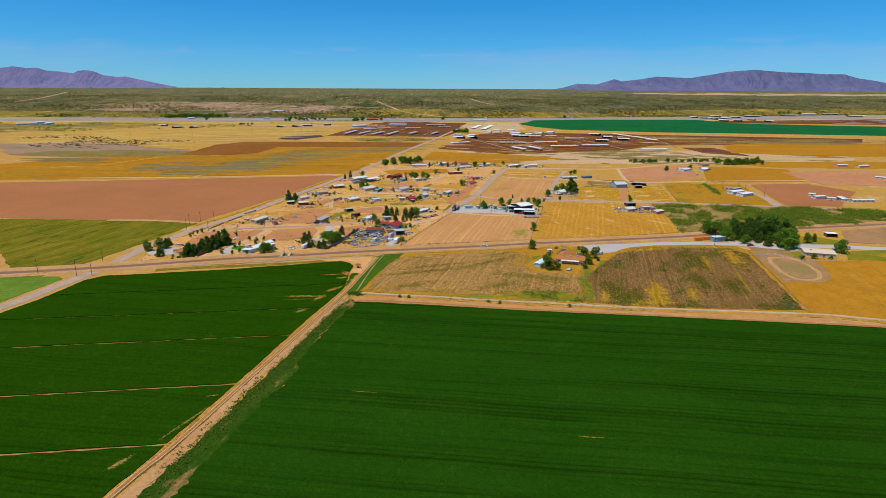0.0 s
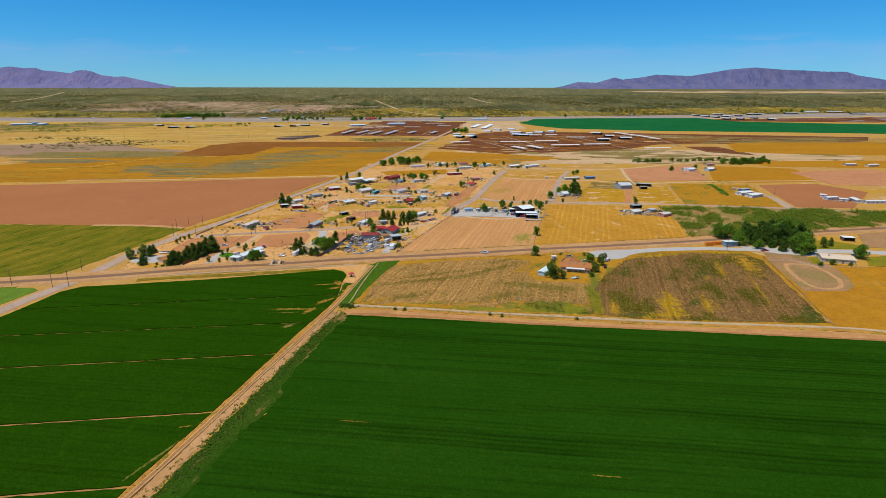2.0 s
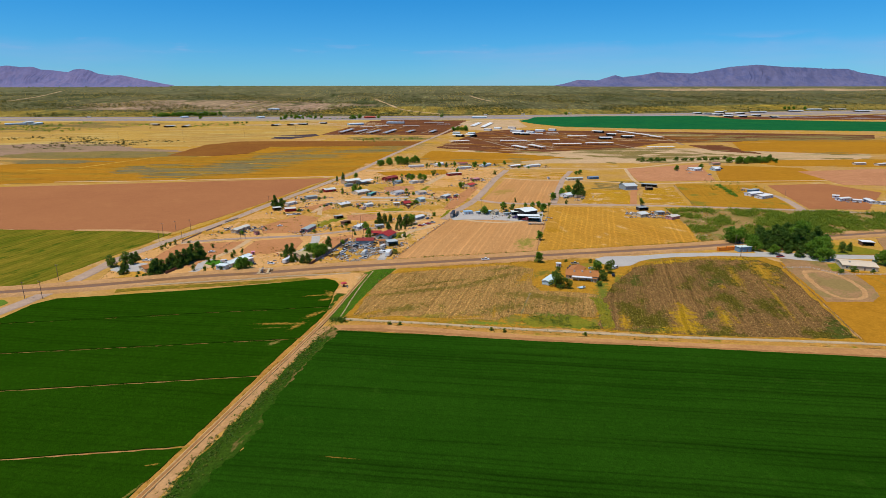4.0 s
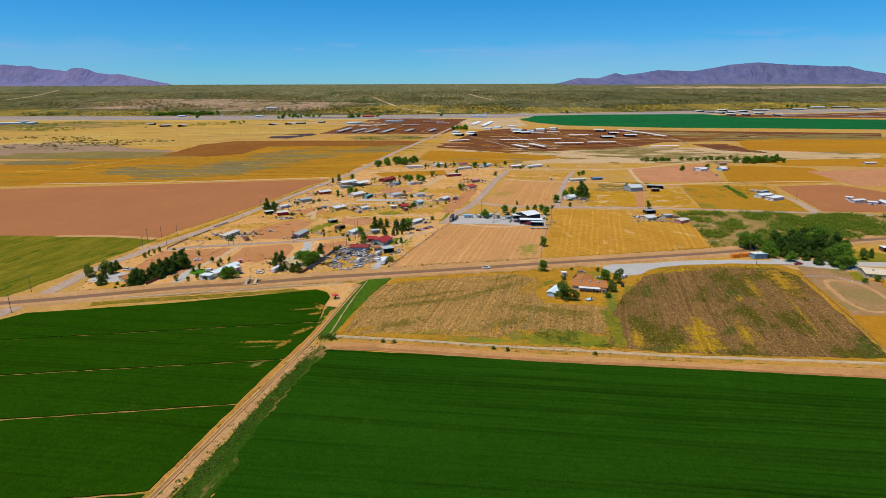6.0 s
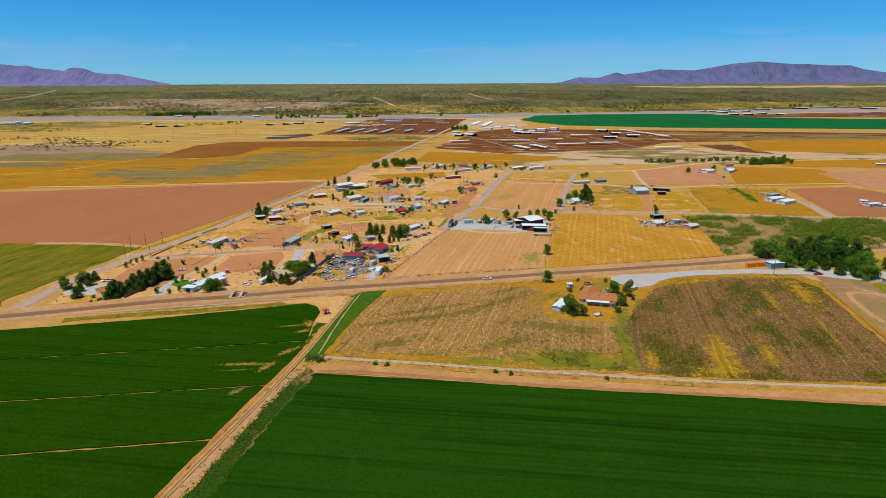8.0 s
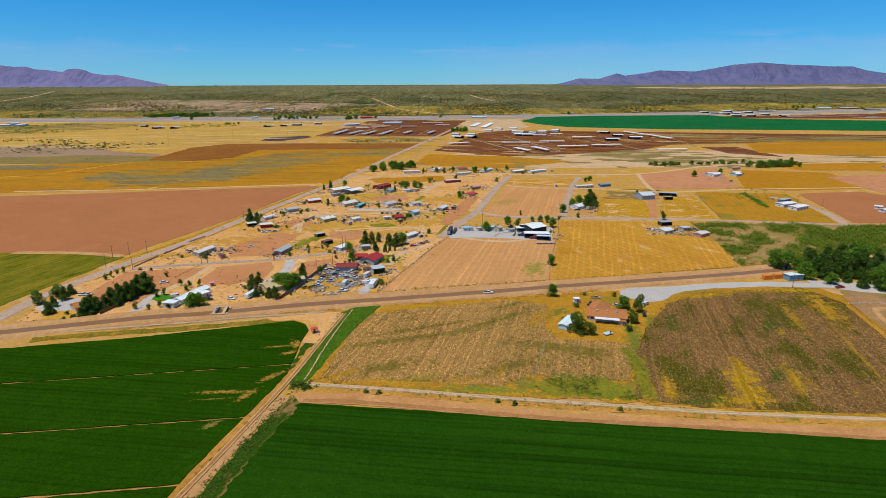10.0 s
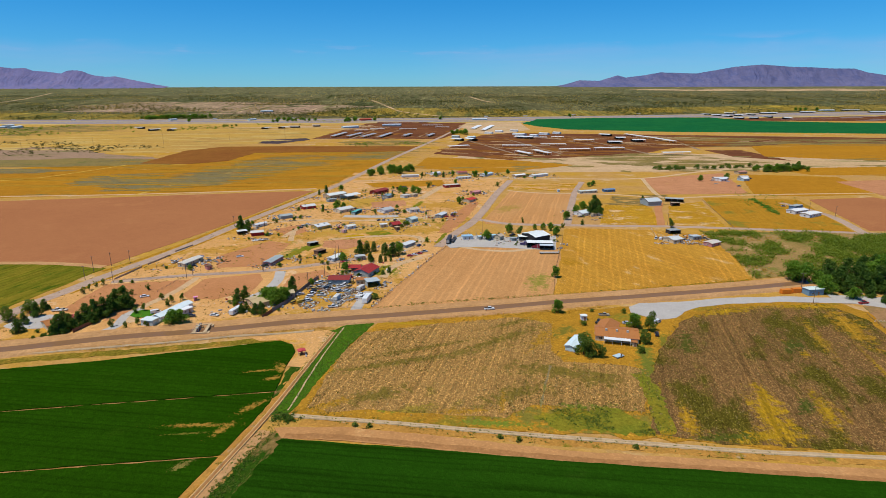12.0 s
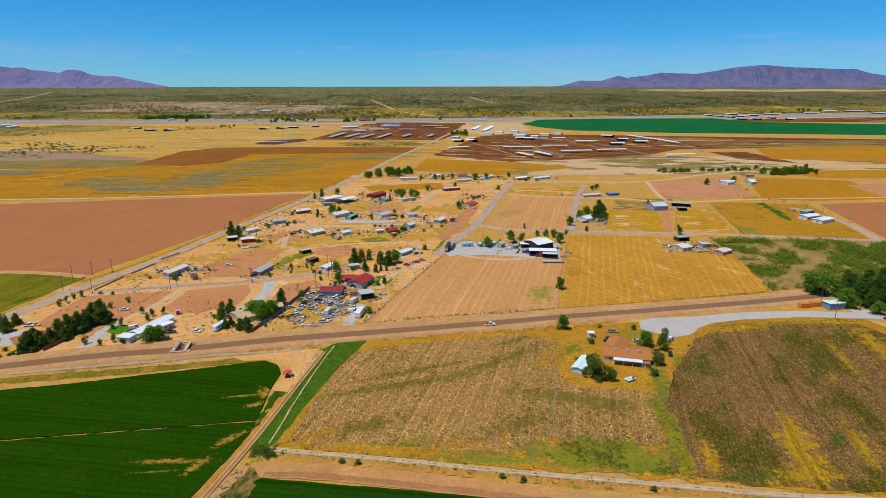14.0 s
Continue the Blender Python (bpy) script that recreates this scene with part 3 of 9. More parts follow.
streaks("pink_flat", [(-1732.3, 2865.1), (-1471.6, 3287.2), (-901.0, 3211.7), (-383.2, 2906.2), (-515.2, 2507.4), (-892.3, 2523.2), (-1182.7, 2648.7), (-1451.0, 2602.3)], 120, 260, 90, 4, M_DESERT2, 0.8, "bare pinkish desert flats", "ground", 11)
streaks("yellow_flat", [(-609.0, 2511.4), (-446.2, 2646.0), (-212.7, 2793.6), (45.3, 2748.5), (524.9, 2603.0), (870.9, 2558.8), (707.1, 2404.9), (39.4, 2358.3), (-175.6, 2319.8), (-395.6, 2351.7)], 140, 220, 60, 4, M_RANGE2, 0.8, "yellow grassy desert flats", "ground", 12)
streaks("yellow_flat", [(798.3, 2713.6), (1369.2, 2856.2), (2104.2, 2892.7), (2326.6, 2739.8), (1890.7, 2601.3), (1205.2, 2516.1), (852.1, 2503.7)], 140, 220, 60, 4, M_RANGE2, 0.8, "yellow grassy desert flats", "ground", 13)
streaks("yellow_flat", [(-2012.6, 2464.7), (-1710.0, 2557.4), (-1340.8, 2488.8), (-993.0, 2375.2), (-1246.1, 2315.4), (-1670.1, 2309.1)], 140, 220, 60, 4, M_RANGE2, 0.8, "yellow grassy desert flats", "ground", 14)
streaks("pale_scarp", [(1284.1, 4427.5), (1753.5, 4524.4), (2581.9, 4503.8), (3447.1, 4434.0), (3258.3, 4192.4), (2394.1, 4177.6), (1830.8, 4219.5)], 60, 330, 60, 0, M_PALE, 1.2, "pale pink eroded scarps below the mountains", "ground", 15)
lane("desert_track", [(-2323.8, 3200.5), (-2384.4, 3481.8), (-2512.4, 3821.1), (-2688.7, 4235.7)], 14, M_PALE, 1.0, "pale dirt track across the desert", jit=2, step=40)
lane("desert_track", [(160.8, 3654.4), (208.8, 3334.4), (255.8, 3149.6)], 12, M_PALE, 1.0, "pale dirt track across the desert", jit=2, step=40)
lane("desert_track", [(-382.8, 3368.0), (-244.8, 2863.8), (-169.0, 2604.3), (-4.3, 2384.2)], 12, M_PALE, 1.0, "pale dirt track across the desert", jit=2, step=40)


def mountain(name, x0, x1, y0, y1, profile, seed, rock, label):
    """A range with spurs and gullies; profile gives the crest's height along x."""
    bm = bmesh.new()
    nx, ny = 420, 40
    px_, pz_ = [p[0] for p in profile], [p[1] for p in profile]
    rows = []
    for j in range(ny + 1):
        v = j / ny
        row = []
        for i in range(nx + 1):
            x = x0 + (x1 - x0) * i / nx
            y = y0 + (y1 - y0) * v
            h = max(0.0, np.interp(x, px_, pz_))
            # spurs run down from the crest and fork below
            bend = 90 * noise.noise(Vector((x * 0.004, v * 2.2, seed)))
            spur = abs(noise.noise(Vector(((x + bend) * 0.011, v * 0.9, seed + 4)))) * 1.3
            fork = abs(noise.noise(Vector(((x - bend) * 0.030, v * 2.0, seed + 8))))
            cut_ = (spur * 0.55 + fork * 0.3) * (1 - v) ** 0.7
            up = 0.16 * v + 0.84 * v ** 1.25
            z = h * up * (1 - 0.75 * min(1.0, cut_)) + 3.0 * noise.noise(Vector((x * 0.05, 0, seed))) * v * min(1.0, h / 60)
            row.append(bm.verts.new((x, y + 40 * cut_ * v * (1 - v), rise(min(y, 5090)) - 2.4 + z)))
        rows.append(row)
    for a, b in zip(rows, rows[1:]):
        for i in range(nx):
            bm.faces.new((a[i], a[i + 1], b[i + 1], b[i]))
    return land(name, bm, rock, label, "mountain")


mountain("mountain_range", 860, 4700, 4880, 5120, ((838, -13), (932, 1), (1026, 18), (1142, 50), (1308, 45), (1400, 72), (1455, 89), (1523, 71), (1681, 89), (1811, 111), (1962, 106), (2104, 101), (2242, 123), (2426, 154), (2644, 171), (2895, 152), (3084, 147), (3226, 138), (3414, 137), (3537, 105), (3697, 83), (4050, 23), (4437, -15)), 3, M_HAZY_ROCK, "bare mountain range coloured with blue haze on the horizon")
mountain("mountain_range", -4700, -2280, 4900, 5120, ((-4258, 93), (-3965, 137), (-3675, 172), (-3560, 158), (-3466, 162), (-3399, 140), (-3284, 131), (-3168, 117), (-3117, 139), (-3046, 143), (-2991, 134), (-2912, 103), (-2796, 89), (-2725, 93), (-2565, 61), (-2381, 24), (-2265, 6)), 9, M_HAZY_ROCK2, "distant mountain range coloured with violet haze on the horizon")

# far plots, from the highway inwards
plot("yellow_range", [(-1094.7, 1230.5), (-1834.8, 2130.5), (-1389.4, 2172.9), (-430.0, 2100.6), (-255.9, 1632.5), (-375.5, 1416.7), (-527.0, 1211.1)], M_STRAW, 0.02, "straw-yellow rangeland with scattered dark shrubs", jit=4, step=25)
plot("yellow_field", [(-753.5, 825.1), (-585.0, 1082.0), (-474.0, 1095.5), (-373.0, 1321.1), (-91.8, 1262.2), (-59.4, 1195.1), (-135.9, 816.0), (-301.8, 780.0), (-637.1, 739.6)], M_GOLD2, 0.03, "golden dry grass field with grey-green weedy streaks", jit=3, step=15)
streaks("weedy_band", [(-754.2, 1050.8), (-732.6, 1094.5), (-643.2, 1132.4), (-510.1, 1120.9), (-432.7, 1057.8), (-512.8, 1038.4), (-678.5, 1021.8)], 160, 90, 14, 0, M_RANGE, 0.05, "grey-green weedy band across the range", "field", 9)
streaks("weedy_patch", [(-698.6, 1002.8), (-620.3, 1001.1), (-558.8, 981.2), (-582.2, 958.0), (-655.9, 948.1)], 40, 80, 10, 0, M_RANGE, 0.05, "grey weedy patch in golden grass", "field", 10)
streaks("weedy_patch", [(-459.3, 858.8), (-469.8, 912.2), (-427.1, 949.2), (-411.7, 926.8), (-419.8, 891.1), (-385.8, 890.4), (-346.7, 870.6), (-376.8, 844.1), (-414.6, 836.1)], 60, 60, 12, 12, M_RANGE, 0.05, "grey weedy patches in golden grass", "field", 2)
streaks("weedy_patch", [(-351.4, 794.9), (-346.7, 870.6), (-326.5, 970.3), (-300.3, 1099.8), (-264.3, 1106.8), (-282.6, 987.7), (-310.3, 889.0), (-327.5, 814.0)], 90, 70, 9, 0, M_RANGE, 0.05, "grey-green weedy streaks in golden grass", "field", 3)
streaks("weedy_patch", [(-309.1, 834.3), (-283.2, 940.7), (-239.2, 1082.9), (-200.2, 1074.4), (-243.5, 968.6), (-273.1, 869.2)], 80, 70, 9, 0, M_RANGE, 0.05, "grey-green weedy streaks in golden grass", "field", 4)
streaks("weedy_patch", [(-225.9, 1105.9), (-180.4, 1172.8), (-20.8, 1300.8), (-75.1, 1126.7), (-129.2, 1095.7)], 60, 60, 8, 0, M_RANGE, 0.05, "grey-green weedy streaks in golden grass", "field", 5)
lane("farm_track", [(-341.8, 776.3), (-324.6, 870.2), (-293.3, 969.7), (-260.1, 1091.0)], 5, M_GOLDTRACK, 0.07, "pale yellow track through dry grass", step=15)
lane("farm_track", [(-489.6, 768.0), (-367.7, 776.7), (-258.6, 793.4), (-144.9, 815.0)], 5, M_ROAD, 0.07, "pale dirt headland along the fallow field", step=15)
lane("farm_track", [(-598.8, 875.2), (-544.6, 903.4), (-513.9, 980.3), (-478.6, 1058.8), (-399.0, 1042.8)], 4, M_GOLDTRACK, 0.07, "pale yellow track through dry grass", step=15)
plot("feedlot_yard", [(-480.5, 1058.8), (-492.4, 1259.5), (-447.1, 1336.8), (-304.9, 1344.6), (-45.1, 1336.8), (-62.4, 1237.1), (-252.9, 1222.2), (-346.3, 1214.9), (-350.1, 1093.2), (-402.1, 1049.9)], M_FEED2, 0.25, "red-brown bare corral ground", "yard", jit=2, step=15)
plot("feedlot_yard", [(-307.9, 1524.6), (-249.0, 2212.9), (95.7, 2242.5), (28.3, 1619.0), (-1.0, 1511.2)], M_FEED, 0.05, "dark brown manure-covered feedlot pens", "yard", jit=2, step=15)
plot("feedlot_yard", [(-10.6, 1193.5), (102.2, 1615.5), (184.8, 1693.6), (589.2, 1612.0), (1076.7, 1497.4), (986.5, 1375.6), (618.4, 1308.9), (468.4, 1289.5), (346.8, 1161.1), (224.4, 1126.9), (119.0, 1094.4)], M_FEED, 0.05, "dark brown manure-covered feedlot pens", "yard", jit=2, step=15)
plot("feedlot_yard", [(506.0, 1241.9), (576.3, 1240.0), (575.5, 1071.1), (508.1, 1128.9)], M_FEED, 0.05, "dark brown bare pen", "yard", jit=1, step=15)
for pts in ([(154.7, 1510.2), (221.5, 1180.7)], [(316.9, 1570.5), (380.6, 1176.5)], [(60.1, 1482.5), (149.3, 1146.6)], [(243.5, 1608.6), (349.5, 1246.4)], [(526.8, 1437.3), (499.6, 1242.1)]):
    lane("feed_lane", pts, 5, M_LANE, 0.15, "pale feed lane between pens", jit=0.6, step=20)
for pts in ([(-160.8, 1570.7), (-84.0, 2041.1)], [(-54.8, 1566.8), (38.1, 2213.1)], [(-214.7, 1523.0), (-162.5, 2219.2)], [(-299.7, 1542.2), (-162.5, 1537.4)]):
    lane("feed_lane", pts, 5, M_LANE, 0.15, "pale feed lane between pens", jit=0.6, step=20)
streaks("weedy_patch", [(267.3, 1135.0), (372.6, 1186.0), (399.9, 1098.7), (490.7, 1036.6), (360.7, 999.1), (288.2, 1041.3)], 90, 60, 10, 0, M_RANGE, 0.055, "grey-green weeds on pale hardpan", "ground", 6)
streaks("weedy_patch", [(-226.1, 1433.7), (-106.6, 1519.3), (-11.5, 1455.2), (-22.2, 1360.8), (-164.4, 1352.7)], 70, 45, 10, 0, M_RANGE, 0.05, "grey-green weeds between feedlots", "ground", 7)
streaks("weedy_patch", [(-1567.8, 1928.9), (-1255.4, 2054.8), (-918.9, 2066.1), (-994.7, 1798.2), (-1143.5, 1597.3), (-1234.5, 1531.0)], 160, 110, 20, 0, M_RANGE, 0.05, "grey-green brushy ground", "ground", 8)
plot("feedlot_yard", [(963.2, 2275.6), (1090.2, 2466.6), (1869.6, 2572.5), (2171.8, 2559.0), (1844.7, 2176.7), (1557.4, 2146.2), (1045.9, 2185.7)], M_FEED, 0.05, "dark brown feedlot pens beside the highway", "yard", jit=2, step=15)
plot("hardpan", [(-43.8, 997.1), (92.0, 1267.2), (489.9, 1176.4), (763.0, 1074.3), (695.6, 983.4), (359.0, 952.0), (102.7, 946.0)], M_PALE, 0.03, "pale bare hardpan with thin dry weeds", "ground", jit=4, step=20)
plot("dairy_yard", [(57.2, 2039.2), (143.9, 2284.8), (275.1, 2235.8), (258.7, 1830.0), (184.8, 1693.6), (76.2, 1699.0)], M_PALE, 0.05, "pale packed yard round the feed sheds", "yard", jit=2, step=15)

plot("pink_flat", [(-980.0, 1265.0), (-853.0, 1330.0), (-767.0, 1334.0), (-596.0, 1194.0), (-420.0, 1095.0), (-490.0, 1062.0), (-701.0, 1050.0), (-800.0, 1060.0)], M_PINKFLAT, 0.06, "bare pinkish flat with dark shrubs", "ground", jit=9, step=14)
plot("weedy_band", [(-720.0, 1062.0), (-600.0, 1120.0), (-430.0, 1120.0), (-400.0, 1085.0), (-490.0, 1068.0), (-600.0, 1055.0)], M_GREYWEED, 0.07, "grey-green weedy band across the range", "ground", jit=8, step=12)
for pts, n in (([(-690.0, 1000.0), (-596.0, 990.0), (-565.0, 997.0), (-584.0, 952.0), (-650.0, 950.0)], 90), ([(-342.0, 802.0), (-331.0, 842.0), (-319.0, 897.0), (-307.0, 967.0), (-357.0, 950.0), (-355.0, 878.0), (-414.0, 866.0), (-386.0, 803.0)], 170),
               ([(-299.0, 833.0), (-281.0, 877.0), (-284.0, 927.0), (-242.0, 1100.0), (-238.0, 1185.0), (-292.0, 1142.0), (-300.0, 997.0), (-325.0, 878.0)], 190), ([(-461.0, 890.0), (-438.0, 952.0), (-418.0, 930.0), (-428.0, 866.0), (-451.0, 844.0)], 60),
               ([(-240.0, 1185.0), (-134.0, 1150.0), (-76.0, 1155.0), (-100.0, 1125.0), (-222.0, 1150.0)], 40)):
    streaks("weedy_patch", pts, n // 2, 42, 6, 3, M_GREYWEED, 0.08, "grey-green weedy patches in golden grass", "field", 40 + n)
plot("sludge_pond", [(-401.0, 1412.0), (-408.0, 1498.0), (-326.0, 1545.0), (-306.0, 1500.0), (-353.0, 1398.0)], M_POND, 0.1, "dark drying sludge pond", "pond", jit=3, step=12)

# broken ground: pens, hardpan and dry streaks
GRID = 75.4     # heading of the field lines
streaks("pen_ground", [(0.1, 1214.2), (98.7, 1559.3), (575.1, 1574.2), (815.4, 1443.0), (468.4, 1289.5), (228.2, 1145.6), (121.0, 1112.0)], 130, 70, 16, -14.6, M_FEED2, 0.1, "red-brown trampled pens", "yard", 21)
streaks("pen_ground", [(0.1, 1214.2), (98.7, 1559.3), (575.1, 1574.2), (815.4, 1443.0), (468.4, 1289.5), (228.2, 1145.6), (121.0, 1112.0)], 50, 60, 10, -14.6, M_PALE, 0.12, "pale dry pens", "yard", 22)
streaks("pen_ground", [(-301.0, 1559.3), (-244.3, 2171.7), (89.9, 2200.4), (28.9, 1659.1), (-1.1, 1528.3)], 70, 60, 14, GRID, M_FEED2, 0.1, "red-brown trampled pens", "yard", 23)
streaks("pen_ground", [(963.2, 2275.6), (1078.7, 2440.7), (1849.0, 2544.4), (2148.0, 2531.1), (1862.2, 2197.1), (1572.0, 2166.1)], 60, 110, 16, 0, M_HIWAY, 0.1, "grey pens and alleys", "yard", 24)
streaks("dry_streaks", [(568.2, 1556.0), (1052.6, 1464.9), (1195.9, 1426.7), (1100.1, 1316.1), (749.5, 1329.9), (549.0, 1286.4)], 80, 120, 12, 0, M_RANGE, 0.1, "weedy streaks on dark ground", "ground", 25)
streaks("dry_streaks", [(-43.8, 997.1), (86.4, 1190.2), (481.3, 1156.6), (756.9, 1066.0), (695.6, 983.4), (359.0, 952.0), (102.7, 946.0)], 60, 40, 16, -3, M_RANGE, 0.05, "yellow grass streaks on pale hardpan", "ground", 26)
streaks("dry_streaks", [(-998.4, 1248.9), (-1089.6, 1524.8), (-791.3, 1787.8), (-380.0, 1864.6), (-388.6, 1417.2), (-537.0, 1232.9)], 90, 100, 14, 3, M_STRAW2, 0.05, "pale straw streaks on the range", "ground", 27)
streaks("dry_streaks", [(-666.5, 771.1), (-596.4, 860.6), (-547.1, 1048.7), (-358.3, 1271.8), (-88.2, 1217.3), (-140.3, 839.9), (-309.1, 797.2)], 150, 90, 9, 3, M_GOLD3, 0.045, "browner streaks in golden grass", "ground", 28)
streaks("dry_streaks", [(-837.9, 1889.4), (-416.4, 2036.3), (99.8, 2242.4), (982.5, 2320.9), (944.6, 2232.1), (225.1, 2060.9), (-301.8, 1810.2)], 120, 110, 14, 0, M_PALE, 0.045, "pale bare streaks near the highway", "ground", 29)

# green circle watered by the pivot
def pivot_field():
    return [(277.5, 2172.9), (298.5, 2256.6), (357.3, 2299.1), (512.3, 2327.8), (987.4, 2332.5), (1045.9, 2185.7), (1508.7, 2080.0), (1721.0, 2032.9), (1325.8, 1576.7), (1170.5, 1623.8), (876.8, 1680.4), (627.9, 1715.1), (366.9, 1824.1), (304.9, 1963.7), (276.6, 2090.5)]


plot("pivot_field", pivot_field(), M_PIVOT, 0.06, "deep green irrigated crop circle", jit=1, step=15)
for pts in ([(750.0, 1772.0), (889.0, 1912.0), (999.0, 2080.0), (966.0, 2108.0)], [(1275.0, 2118.0), (1188.0, 1899.0), (1086.0, 1655.0)], [(1078.0, 2124.0), (997.0, 1907.0)], [(838.0, 2168.0), (760.0, 2160.0)]):
    lane("pivot_track", pts, 5, M_GOLDTRACK, 0.08, "pale wheel track through the watered crop", "path", jit=1.0, step=20)
plot("fallow_field", [(-616.7, 717.7), (-501.9, 733.3), (-143.6, 800.0), (-159.8, 739.0), (-171.5, 682.0), (-184.0, 628.0), (-204.5, 556.5), (-214.6, 526.0), (-219.5, 505.0), (-224.0, 503.2), (-431.6, 519.2)], M_BROWN, 0.05, "bare red-brown fallow field", jit=0.6)
plot("young_crop_field", [(-426.8, 514.0), (-338.2, 512.9), (-230.0, 506.5), (-218.1, 498.3), (-241.5, 382.7), (-259.0, 334.0)], M_CROP2, 0.05, "thin green crop with yellow weedy edges", jit=0.8)
plot("crop_field", [(-345.1, 338.4), (-259.3, 346.5), (-243.6, 346.7), (-237.9, 342.2), (-246.3, 300.2), (-258.0, 245.3)], M_CROP3, 0.05, "light green cropped field by the road", jit=0.3)
# village ground
plot("village_ground", [(-212.0, 383.1), (-216.8, 447.5), (-206.8, 486.4), (-184.8, 568.8), (-137.4, 793.5), (-119.3, 949.3), (91.9, 887.2), (38.0, 641.4), (-32.1, 425.7), (-94.8, 403.4)], M_DUST, 0.02, "bare tan dirt lots with yellow grass", "ground", jit=3, step=20)
plot("harrowed_field", [(-33.5, 421.4), (10.5, 560.2), (14.4, 545.4), (92.3, 552.3), (90.7, 524.7), (71.1, 446.7), (18.8, 433.2)], M_PLOW, 0.06, "tan harrowed field with faint tractor lines", jit=0.5)
plot("golden_field", [(110.6, 610.8), (181.4, 601.1), (228.1, 579.9), (200.1, 472.6), (141.7, 459.6), (70.3, 442.6), (90.7, 524.7)], M_GOLD, 0.06, "golden stubble field with pale cut lines", jit=0.6)
plot("harrowed_field", [(42.7, 637.1), (84.9, 793.4), (152.9, 775.5), (112.6, 620.5), (44.4, 626.8)], M_PLOW, 0.06, "small bare tan field between lanes", jit=0.4)
plot("golden_field", [(83.7, 811.8), (97.4, 843.3), (181.4, 851.0), (156.5, 785.8)], M_PADDY, 0.06, "dry grass lot beside the lane", jit=0.6)
plot("golden_field", [(169.9, 708.4), (217.1, 708.1), (195.4, 614.2), (143.3, 620.3)], M_PADDY, 0.06, "golden grass paddock", jit=0.6)
plot("golden_field", [(235.4, 705.3), (278.5, 727.5), (247.6, 606.3), (201.6, 612.2)], M_PADDY, 0.06, "dry yellow grass paddock with bare spots", jit=0.6)
plot("golden_field", [(287.9, 748.5), (384.0, 735.7), (345.9, 589.6), (253.1, 608.2)], M_OLIVEGOLD, 0.06, "yellow grass field with green weeds", jit=0.6)
plot("brown_field", [(395.6, 735.6), (472.9, 747.3), (497.5, 685.4), (415.8, 591.1), (361.3, 596.6)], M_BROWN, 0.06, "red-brown fallow lot", jit=0.6)
plot("brown_field", [(269.2, 885.6), (397.3, 933.8), (351.8, 774.1), (250.6, 768.1)], M_SOIL, 0.06, "bare pinkish soil lot", jit=0.6)
plot("golden_field", [(415.0, 923.3), (531.1, 892.7), (504.8, 790.4), (487.1, 766.5), (401.3, 754.1), (354.4, 767.4)], M_GOLD2, 0.05, "dry yellow field", jit=0.8)
plot("brown_field", [(503.3, 855.1), (647.1, 884.0), (640.2, 785.2), (589.1, 726.2), (490.0, 739.5)], M_SOIL, 0.06, "bare pinkish soil field", jit=0.8)
plot("golden_field", [(630.1, 1308.5), (748.6, 1371.1), (1004.3, 1346.8), (1100.1, 1316.1), (901.8, 1087.2), (698.6, 1076.3), (564.0, 1134.5)], M_GOLD2, 0.05, "dry yellow field", jit=2)
plot("golden_field", [(485.4, 982.3), (699.0, 997.6), (809.1, 980.2), (743.6, 904.6), (628.6, 901.7), (508.8, 916.7)], M_GOLD2, 0.05, "dry yellow field", jit=2)
plot("golden_field", [(-39.3, 997.0), (-20.1, 1134.8), (119.0, 1094.4), (213.1, 1026.5), (85.8, 946.5)], M_GOLD2, 0.05, "dry yellow grass strip", jit=2)
SCRUB = [(222.0, 600.0), (240.3, 592.0), (306.3, 594.0), (380.0, 580.0), (460.0, 562.0), (560.0, 548.0), (480.0, 531.0), (410.6, 515.0), (297.0, 488.0), (241.9, 481.0), (203.0, 474.0), (212.0, 520.0)]
plot("scrubland", SCRUB, M_SANDBRUSH, 0.05, "sandy lot overgrown with green brush", "ground", jit=1)
# village lots
plot("dirt_lot", [(-200.2, 424.0), (-199.2, 465.2), (-154.0, 473.7), (-145.7, 477.7), (-151.1, 460.5), (-158.7, 421.7), (-163.9, 406.8), (-181.9, 413.4)], M_LOT, 0.05, "bare reddish dirt lot with young trees", "yard", jit=0.6)
plot("dirt_lot", [(-143.1, 475.7), (-111.1, 485.8), (-105.7, 474.6), (-106.1, 451.5), (-122.9, 439.0), (-138.8, 440.7), (-145.0, 447.3)], M_LOT, 0.05, "bare reddish dirt lot", "yard", jit=0.6)
plot("dirt_lot", [(-154.8, 525.7), (-129.6, 568.5), (-110.5, 560.7), (-113.3, 528.1), (-116.1, 501.2), (-144.1, 499.0)], M_LOT, 0.05, "bare reddish dirt yard", "yard", jit=0.6)
plot("dirt_lot", [(-89.8, 460.3), (-90.0, 484.7), (-71.3, 494.3), (-65.8, 484.6), (-76.0, 469.6), (-79.9, 453.1)], M_LOT, 0.05, "bare reddish dirt corner", "yard", jit=0.6)
plot("grass_lot", [(-92.3, 853.2), (4.8, 878.7), (11.7, 831.8), (-74.6, 820.7)], M_GOLD2, 0.05, "dry yellow grass lot", "yard", jit=1)
lane("lane", [(-99.4, 491.1), (-96.3, 474.5), (-96.9, 460.3), (-99.7, 447.2), (-105.0, 441.4)], 6, M_GRAVEL, 0.09, "pale gravel drive between lots")
lane("lane", [(-148.8, 478.7), (-150.6, 456.0), (-154.7, 439.1), (-158.2, 426.1), (-158.2, 413.4), (-151.7, 406.7)], 4, M_ROAD, 0.09, "pale dirt drive to the white house")
